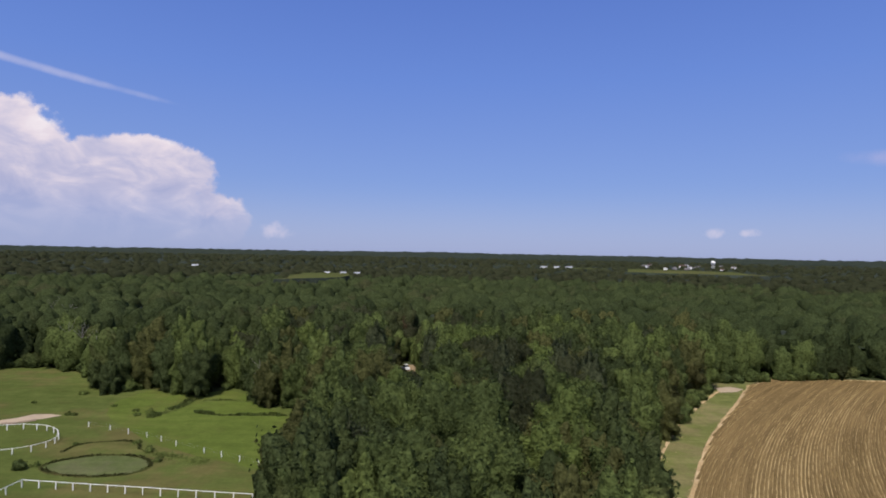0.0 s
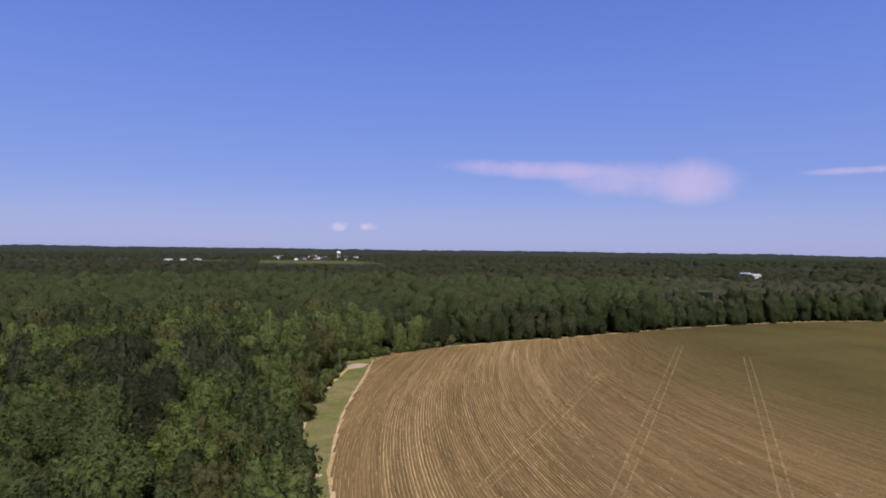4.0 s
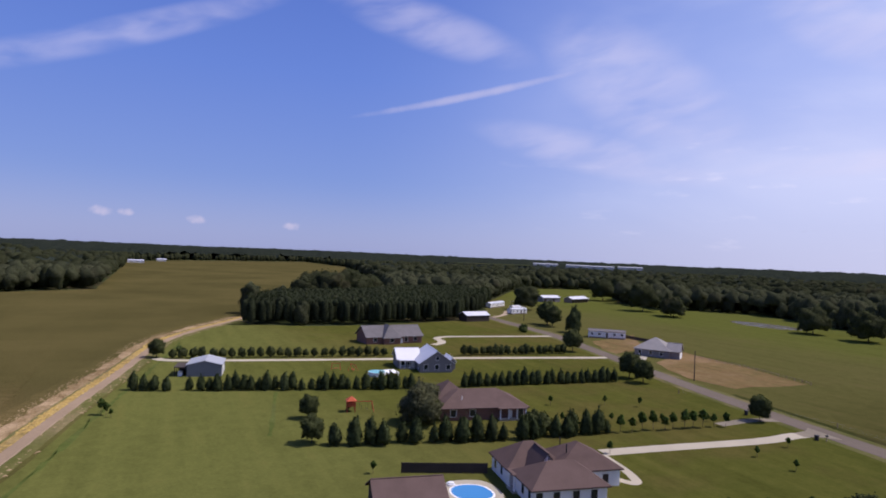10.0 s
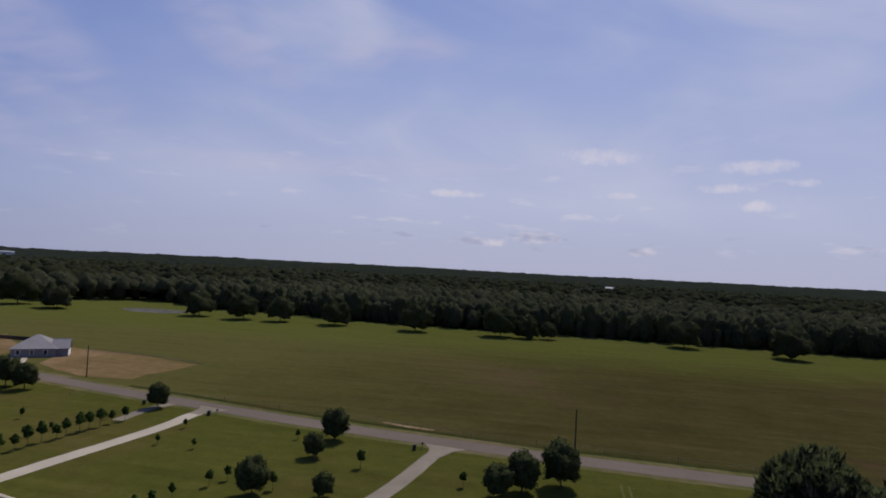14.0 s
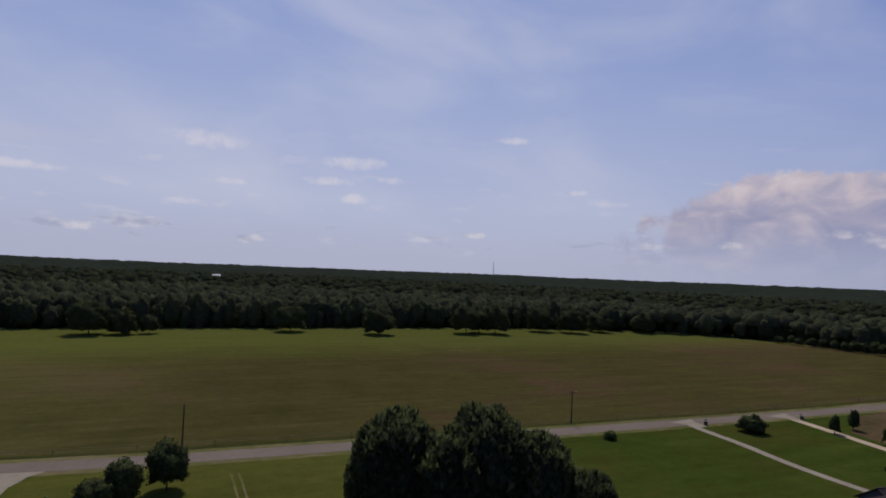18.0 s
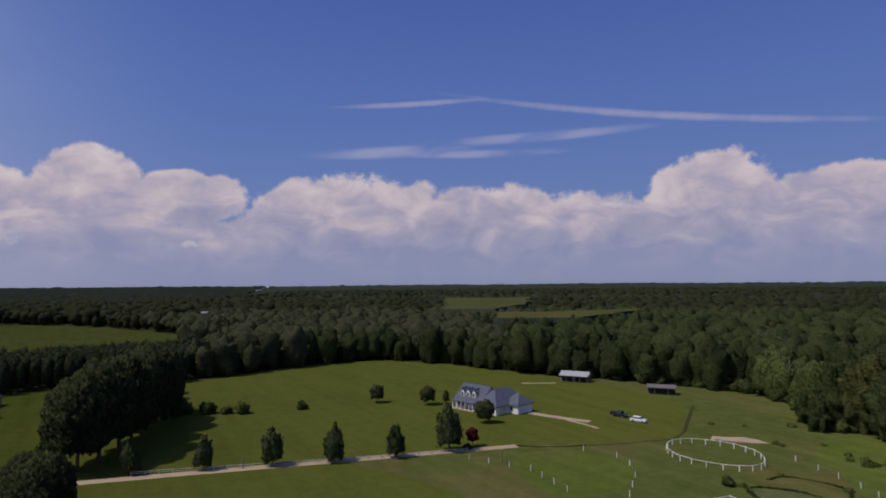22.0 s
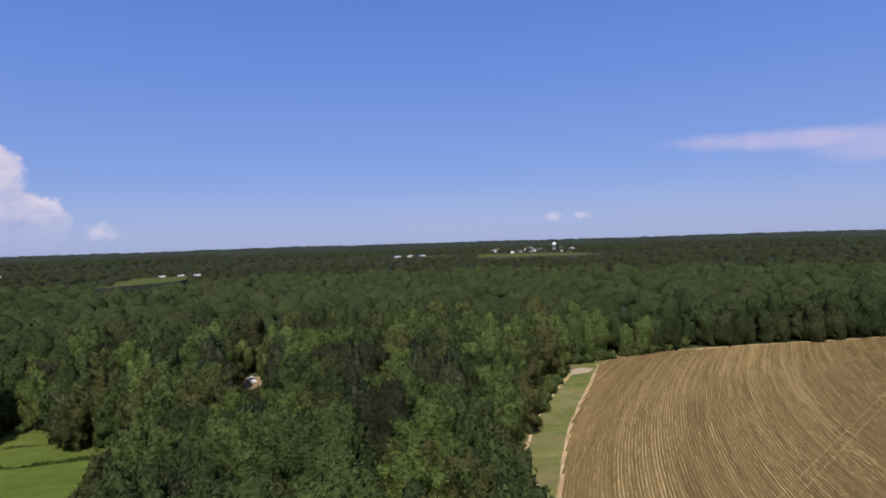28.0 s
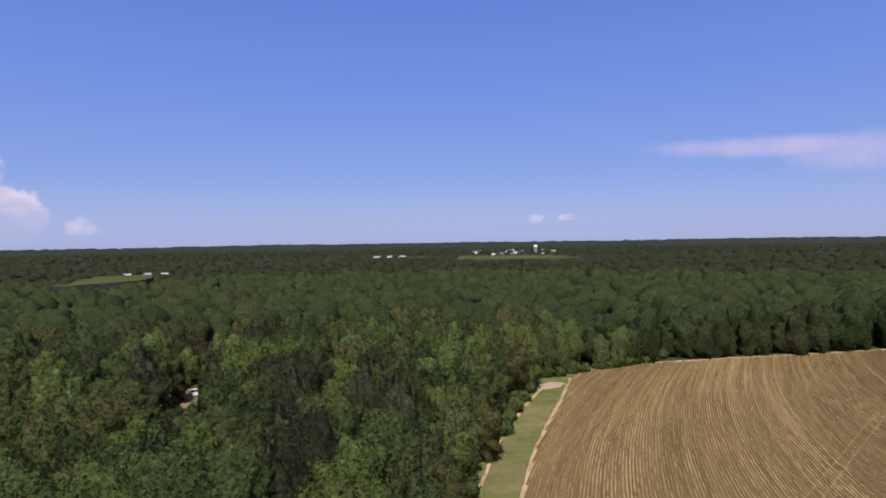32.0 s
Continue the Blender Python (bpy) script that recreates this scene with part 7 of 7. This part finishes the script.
post_line([(-80, 138), (-74, 136), (-63.4, 131.2), (-54.8, 126), (-47.4, 122), (-30, 113)], 4.6, "white fence posts across the paddock")
post_line([(-117.5, 77), (-104, 84), (-90, 82)], 4.5, "white fence posts below the drive")
post_line([(-110, 104), (-101.8, 106.5), (-96, 104.5), (-89.7, 99.5), (-82, 90), (-70, 78)], 4.5, "white fence posts beside the pen")
post_line([(130, -128), (92, -138), (25, -128.5), (-78, -122.6), (-170, -119), (-300, -119)], 14.0, "sparse weathered pasture fence posts along the road", "timber")
rail_fence("pasture_fence", rail_fence_later, 3.0, "low weathered fence along the pasture", False, (0.9, 0.5), "timber", 1.0)
rail_fence("drive_fence", [(-143.5, 10), (-130.5, 52), (-123.2, 80)], 2.7, "low pale fence along the gravel drive", False, (0.85, 0.5), "cream", 0.95)

# small pond in the paddock
pond = smooth_line([(-76, 113.5), (-69, 108.6), (-58, 108.4), (-53.6, 113), (-57, 119), (-67, 120.5)], True)
sheet("pond", pond, 0.075, "marsh", "shallow weedy pond filled with marsh grass", "pond")
sheet("pond_water", smooth_line([(270, -323), (288, -340), (262, -352), (234, -344), (240, -326)], True), 0.05, "water", "pale pond at the pasture's edge", "water")
rgb = random.Random(77)


def weedy_bank(seed, line, wide, tall, count, label, mat="rank", blade="lightleaf"):
    """A low grassy mound along a line, overgrown with upright weeds."""
    rg = np.random.default_rng(seed)
    ribbon("weedy_bank", line, wide * 0.7, 0.09, mat, wide * 0.4, label, "bank")
    pts = np.array(dense(line, 0.5))
    i = rg.integers(0, len(pts) - 1, count)
    p = pts[i] + (pts[i + 1] - pts[i]) * rg.random((count, 1)) + rg.normal(size=(count, 2)) * wide * 0.33
    thick = 0.45 + 0.55 * np.sin(i * 0.37 + seed) * np.sin(i * 0.11 + 1.3 * seed)
    h = tall * rg.uniform(0.35, 1.15, count) * np.clip(thick + 0.25, 0.2, 1.0)
    w = rg.uniform(0, 2 * np.pi, count)
    side = np.stack([np.cos(w), np.sin(w), np.zeros(count)], 1) * (rg.uniform(0.10, 0.24, (count, 1)))
    base = np.stack([p[:, 0], p[:, 1], np.full(count, 0.0)], 1)
    lean = np.stack([rg.normal(size=count) * 0.2, rg.normal(size=count) * 0.2, np.ones(count)], 1) * h[:, None]
    q = np.stack([base - side * 0.5, base + side * 0.5, base + side + lean * 0.7, base + lean], 1)
    me = quads_mesh("weeds", q.reshape(-1, 3), np.arange(count * 4).reshape(-1, 4))
    me.materials.append(M[blade])
    tagged(new("weeds", me), "upright weeds on the grassy bank", "weeds", kind="stuff")


weedy_bank(1, pond + pond[:1], 0.8, 0.5, 1500, "dark weedy rim of the pond", "berm", "oliveleaf")
weedy_bank(2, smooth_line([(-75.3, 121.0), (-75.4, 125.4), (-71.2, 128.2), (-66, 128.8), (-63, 127.2), (-61.2, 123.6)]), 0.6, 0.4, 700, "weedy rim behind the pond", "berm", "oliveleaf")
weedy_bank(3, smooth_line([(-61.3, 151.8), (-55.6, 149.4), (-49.8, 149.8), (-44.1, 150.2), (-36, 150.4)]), 0.9, 1.1, 1100, "row of tall weeds across the paddock")
weedy_bank(4, smooth_line([(-67.3, 164), (-67.4, 157), (-68.8, 152.4), (-70, 146.5)]), 2.2, 0.9, 900, "patch of weeds below the paddock's trees")
weedy_bank(5, smooth_line([(-64, 163.5), (-57, 164.5), (-50, 163), (-43, 163)]), 0.8, 0.6, 500, "thin line of weeds before the trees")
weedy_bank(6, smooth_line([(-57, 121), (-52, 119.4), (-48, 118), (-45.5, 117)]), 2.6, 0.3, 900, "rank green grass beside the pond", "rank", "lightleaf")
for x, y, s in ((-75.3, 113.1, 0.45), (-63.5, 127.2, 0.5), (-58.5, 122.1, 0.6), (-54.3, 116.8, 0.5), (-75.5, 125.6, 0.35), (-76.3, 151.8, 0.45), (-83.9, 155.9, 0.35), (-74, 148, 0.5), (-72, 150.5, 0.6), (-99, 168, 0.6), (-106, 158, 0.4), (-112, 152, 0.45), (-90.5, 147.6, 0.5), (-88.8, 147.2, 0.4)):
    weed_tuft.plant(x, y, s * 1.1, "low ragged clump of weeds in the paddock", "weeds in the paddock")
for x, y, s, k in ((-67.7, 167.5, 0.74, 1.12), (-59.8, 179.3, 0.66, 1.2), (-45.7, 158.6, 0.6, 1.25), (-93.0, 170.0, 0.62, 0.8), (-87.4, 181, 0.7, 0.95), (-99, 176, 0.6, 0.85)):
    edge_stock.plant(x, y, s, "leafy tree standing free before the wood", "trees at the paddock's edge", tall=k)
for i in range(60):
    f = rgb.random()
    a, b = ((40, 118), (84, 184)) if i % 2 else ((88, 196), (150, 211))
    bush.plant(a[0] + (b[0] - a[0]) * f - rgb.uniform(1, 4), a[1] + (b[1] - a[1]) * f + rgb.uniform(1, 4), rgb.uniform(0.8, 1.7), "leafy bush along the wood's edge", "bushes at the wood's edge")


def play_set(x, y, rot):
    p = thing("play_set", pose(x, y, 0, 0, 0, rot), "red wooden swing set with a small tower", "swing set")
    for dx in (-0.9, 0.9):
        for dy in (-0.9, 0.9):
            part("tower_leg", Geo().box(dx - 0.08, dy - 0.08, -0.2, dx + 0.08, dy + 0.08, 2.6), "redwood", p)
    part("platform", Geo().box(-1, -1, 1.3, 1, 1, 1.42), "redwood", p)
    part("railing", Geo().box(-1, -1, 1.42, -0.92, 1, 2.1).box(0.92, -1, 1.42, 1, 1, 2.1).box(-0.92, 0.92, 1.42, 0.92, 1, 2.1), "redwood", p)
    part("tower_roof", Geo().box(-1.2, -1.2, 2.6, 1.2, 1.2, 3.5, 0.95), "redwood", p)
    part("swing_beam", Geo().box(-0.08, -5.0, 2.2, 0.08, -1.0, 2.36), "redwood", p)
    for s in (-1, 1):
        part("swing_leg", Geo().tube([(0, -4.8, 2.3), (s * 1.3, -5.2, -0.2)], [0.08, 0.08], 5), "redwood", p)
    for y2 in (-2.2, -3.6):
        part("swing", Geo().box(-0.12, y2 - 0.25, 0.5, 0.12, y2 + 0.25, 0.55).box(-0.01, y2 - 0.25, 0.55, 0.01, y2 - 0.23, 2.2).box(-0.01, y2 + 0.23, 0.55, 0.01, y2 + 0.25, 2.2), "black", p)
    part("slide", Geo().poly([(1, -0.4, 1.35), (1, 0.4, 1.35), (3.6, 0.4, 0.15), (3.6, -0.4, 0.15)]).poly([(1, 0.4, 1.27), (1, -0.4, 1.27), (3.6, -0.4, 0.07), (3.6, 0.4, 0.07)]).box(3.5, -0.4, 0, 3.9, 0.4, 0.12), "redwood", p)


play_set(138.5, -34.6, GRID)
sp = thing("splash_pool", pose(175.0, -53.5, 0), "small turquoise above-ground pool beside a deck", "pool")
part("wall", Geo().tube([(0, 0, 0), (0, 0, 1.2)], [2.7, 2.7], 20), "white", sp)
part("water", Geo().tube([(0, 0, 1.1), (0, 0, 1.22)], [2.55, 2.55], 20), "turquoise", sp)
part("deck", Geo().box(-2.4, -6.2, 0.9, 2.6, -2.8, 1.1).box(-2.3, -6.1, -0.1, -2.1, -5.9, 0.9).box(2.3, -6.1, -0.1, 2.5, -5.9, 0.9).box(-2.3, -3.1, -0.1, -2.1, -2.9, 0.9).box(2.3, -3.1, -0.1, 2.5, -2.9, 0.9), "white", sp)
for x, y, rt in ((183, -48.5, 20), (186, -44, 70)):
    p = thing("garden_frame", pose(x, y, 0, 0, 0, rt), "small dark red garden swing frame", "swing")
    for s in (-1, 1):
        for t in (-1, 1):
            part("leg", Geo().tube([(s * 1.2, 0, 2.0), (s * 1.4, t * 0.9, -0.1)], [0.06, 0.06], 5), "redwood", p)
    part("beam", Geo().box(-1.4, -0.06, 1.95, 1.4, 0.06, 2.08), "redwood", p)
    part("seat", Geo().box(-0.7, -0.25, 0.5, 0.7, 0.25, 0.58), "redwood", p)


def car(x, y, rot, paint, label, pickup=False, name="car"):
    c = thing(name, pose(x, y, 0, 0, 0, rot), label, "truck" if pickup else "car")
    ln = 2.75 if pickup else 2.25
    b = Geo().box(-ln, -0.9, 0.38, ln, 0.9, 0.95, 0.05)
    if pickup:
        b.box(-ln, -0.9, 0.9, -0.5, -0.8, 1.15).box(-ln, 0.8, 0.9, -0.5, 0.9, 1.15).box(-ln, -0.8, 0.9, -ln + 0.1, 0.8, 1.15)
    body = part("body", b, paint, c)
    x0, x1 = (-0.5, 1.2) if pickup else (-1.7, 0.9)
    part("cabin", Geo().box(x0, -0.82, 0.93, x1, 0.82, 1.6 if not pickup else 1.78, 0.22), paint, c)
    part("glazing", Geo().box(x0 + 0.02, -0.80, 1.08, x1 + 0.02, 0.80, 1.5 if not pickup else 1.66, 0.17), "glass", c)
    for s in (-1, 1):
        part("headlight", Geo().box(ln - 0.06, s * 0.62 - 0.16, 0.62, ln + 0.02, s * 0.62 + 0.16, 0.8), "white", body)
        for t in (-1, 1):
            wx = t * ln * 0.62
            wh = part("wheel", Geo().tube([(wx, s * 0.72, 0.35), (wx, s * 0.95, 0.35)], [0.36, 0.36], 14), "rubber", c)
            part("rim", Geo().tube([(wx, s * 0.93, 0.35), (wx, s * 0.97, 0.35)], [0.2, 0.2], 10), "steel", wh)


car(-12.4, 213.0, -70, "carwhite", "white pickup truck parked in the wood clearing", True, "pickup_truck")
car(-213.8, -33.7, 80, "carwhite", "white car beside the brown-roofed house")
car(-124.5, 137.5, 20, "carwhite", "white utility vehicle on the grass")
car(-132.5, 138.0, 10, "cardark", "dark vehicle parked on the grass", True, "pickup_truck")
car(186.5, -181.0, 60, "carwhite", "white car beside the garage house")
bt = thing("stacked_crates", pose(-9.6, 188.5, 0, 0, 0, 20), "pale crates standing in the clearing", "crate")
for i, (dx, dy) in enumerate(((0, 0), (1.3, 0.4))):
    part("crate", Geo().box(dx - 0.6, dy - 0.5, 0, dx + 0.6, dy + 0.5, 0.9), "white", bt)
mw = thing("lawn_mower", pose(-122.4, -33.1, 0, 0, 0, 70), "yellow ride-on mower on the grass", "mower")
part("deck", Geo().box(-0.9, -0.65, 0.15, 0.6, 0.65, 0.4), "yellow", mw)
part("hood", Geo().box(0.1, -0.35, 0.4, 1.1, 0.35, 0.95, 0.15), "yellow", mw)
part("seat", Geo().box(-0.7, -0.3, 0.5, -0.2, 0.3, 0.65).box(-0.8, -0.3, 0.65, -0.68, 0.3, 1.15), "black", mw)
for dx, r in ((-0.55, 0.34), (0.85, 0.24)):
    for s in (-1, 1):
        part("wheel", Geo().tube([(dx, s * 0.5, r), (dx, s * 0.72, r)], [r, r], 12), "rubber", mw)


def mailbox(x, y, rot, bin_=True):
    m = thing("mailbox", pose(x, y, 0, 0, 0, rot), "black roadside mailbox on a post", "mailbox", "mailboxes along the road")
    part("post", Geo().box(-0.06, -0.06, -0.3, 0.06, 0.06, 1.1), "timber", m)
    part("box", Geo().box(-0.28, -0.13, 1.1, 0.28, 0.13, 1.3).box(-0.28, -0.13, 1.3, 0.28, 0.13, 1.4, 0.5), "black", m)
    if bin_:
        w = thing("wheelie_bin", pose(x + 1.4, y + 1.2, 0, 0, 0, rot), "dark wheeled rubbish bin by the road", "bin", "bins along the road")
        part("body", Geo().box(-0.3, -0.3, 0.05, 0.3, 0.3, 1.05, -0.15), "black", w)
        part("lid", Geo().box(-0.37, -0.4, 1.05, 0.37, 0.37, 1.14, 0.1), "black", w)
        for s in (-1, 1):
            part("wheel", Geo().tube([(s * 0.26, 0.3, 0.12), (s * 0.34, 0.3, 0.12)], [0.12, 0.12], 8), "rubber", w)


for x, y, r in ((33.5, -116.0, 0), (86.0, -124.6, 10), (-130.5, -110.6, 0), (-166, -107.4, 0), (-216, -107, 0), (106, -128, 10)):
    mailbox(x, y, r)
for i, (x, y) in enumerate(((-112.2, 82.3), (-137.0, 31.5))):
    p = thing("gate_post", pose(x, y, 0), "weathered timber post beside the drive", "post")
    part("post", Geo().tube([(0, 0, -0.4), (0, 0, 2.6)], [0.16, 0.13], 8), "timber", p)
    part("cap", Geo().tube([(0, 0, 2.6), (0, 0, 2.7)], [0.18, 0.08], 8), "timber", p)
for x, y, r in ((-96, 141, 40), (-99, 139, 10)):
    b = thing("timber_pile", pose(x, y, 0, 0, 0, r), "weathered logs lying on worn earth", "logs")
    for k in range(3):
        part("log", Geo().tube([(-1.6, k * 0.35, 0.16), (1.6, k * 0.4, 0.16)], [0.17, 0.15], 7), "timber", b)
# undergrowth closing the foot of the woods round the paddock
edge = dense(clearing[12:-1], 3.2)
for x, y in edge[::1]:
    if rgb.random() < 0.8:
        bush.plant(x + rgb.uniform(-1, 3), y + rgb.uniform(1, 4), rgb.uniform(0.9, 2.2), "leafy undergrowth at the paddock's edge", "undergrowth round the paddock")


# ---------------------------------------------------------------- loose straw and chaff along the dirt road
def litter(name, seed, line, lo, hi, count, size, mat, label):
    """Small flattened heaps strewn beside a line, thick in places and thin in others."""
    rg = np.random.default_rng(seed)
    pts = np.array(dense(line, 1.0))
    k = rg.integers(0, len(pts) - 1, count)
    k = k[(np.sin(k * 0.21 + seed) + np.sin(k * 0.083) + rg.normal(size=count) * 0.8) > -0.5]
    d = pts[k + 1] - pts[k]
    d /= np.linalg.norm(d, axis=1, keepdims=True)
    side = np.stack([-d[:, 1], d[:, 0]], 1)
    c = pts[k] + d * rg.uniform(0, 1, (len(k), 1)) + side * rg.uniform(lo, hi, (len(k), 1))
    a, s = rg.uniform(0, 6.28, len(k)), size * rg.uniform(0.5, 1.5, len(k))
    u = np.stack([np.cos(a), np.sin(a)], 1) * s[:, None]
    w = np.stack([-np.sin(a), np.cos(a)], 1) * s[:, None] * rg.uniform(0.3, 0.8, (len(k), 1))
    corner = np.stack([c - u - w * 0.6, c + u * 0.9 - w, c + u + w * 0.7, c - u * 0.8 + w], 1)
    v = np.concatenate([np.concatenate([corner, np.full((len(k), 4, 1), 0.05)], 2), np.concatenate([corner * 0.35 + c[:, None] * 0.65, np.repeat((0.1 + s * 0.28)[:, None, None], 4, 1)], 2)], 1).reshape(-1, 3)
    f = np.array([(4, 5, 6, 7), (0, 1, 5, 4), (1, 2, 6, 5), (2, 3, 7, 6), (3, 0, 4, 7)])
    f = (f[None] + (np.arange(len(k)) * 8)[:, None, None]).reshape(-1, 4)
    me = quads_mesh(name, v, f)
    me.materials.append(M[mat])
    tagged(new(name, me), label, "straw", kind="stuff")


litter("loose_straw", 5, DIRT_ROAD, -4.2, -2.2, 2600, 0.36, "straw", "loose golden straw heaped along the dirt road")
litter("loose_chaff", 6, DIRT_ROAD, -10.0, -4.8, 3200, 0.20, "palestraw", "scattered pale chaff at the field's edge")
litter("loose_chaff", 7, DIRT_ROAD, 0.6, 3.6, 420, 0.3, "palestraw", "thin straw scattered on the road verge")
litter("field_edge_straw", 8, [(36, 84), (43.5, 104), (54.5, 125), (65.5, 144), (84.5, 172), (100.5, 197), (114, 206), (135, 208.5), (170, 206.5), (218, 201.5), (277, 198.5), (335, 190.5), (389, 175.5)], -0.7, 0.7, 1200, 0.15, "palestraw", "dry straw along the curved edge of the field")
litter("margin_straw", 9, [(33, 84), (40, 112), (50, 130), (60, 149), (76, 173)], -1.2, 0.4, 120, 0.14, "palestraw", "thin straw on the grass margin")


# brush cleared to the corner of the margin
bp = thing("brush_pile", pose(38.6, 107.0, 0), "grey pile of cleared brush at the wood's edge", "brush pile")
rgk = random.Random(31)
for i in range(46):
    w, r = rgk.uniform(0, 6.28), rgk.uniform(0.0, 1.5)
    x, y, z = r * math.cos(w), r * math.sin(w), rgk.uniform(0.05, 1.1 - 0.5 * r)
    w2, ln, up = rgk.uniform(0, 6.28), rgk.uniform(0.5, 1.3), rgk.uniform(-0.1, 0.5)
    part("branch", Geo().tube([(x - ln * math.cos(w2), y - ln * math.sin(w2), max(0.03, z - up)), (x, y, z + 0.08), (x + ln * math.cos(w2), y + ln * math.sin(w2), z + up)], [0.05, 0.045, 0.015], 4), "deadwood", bp)
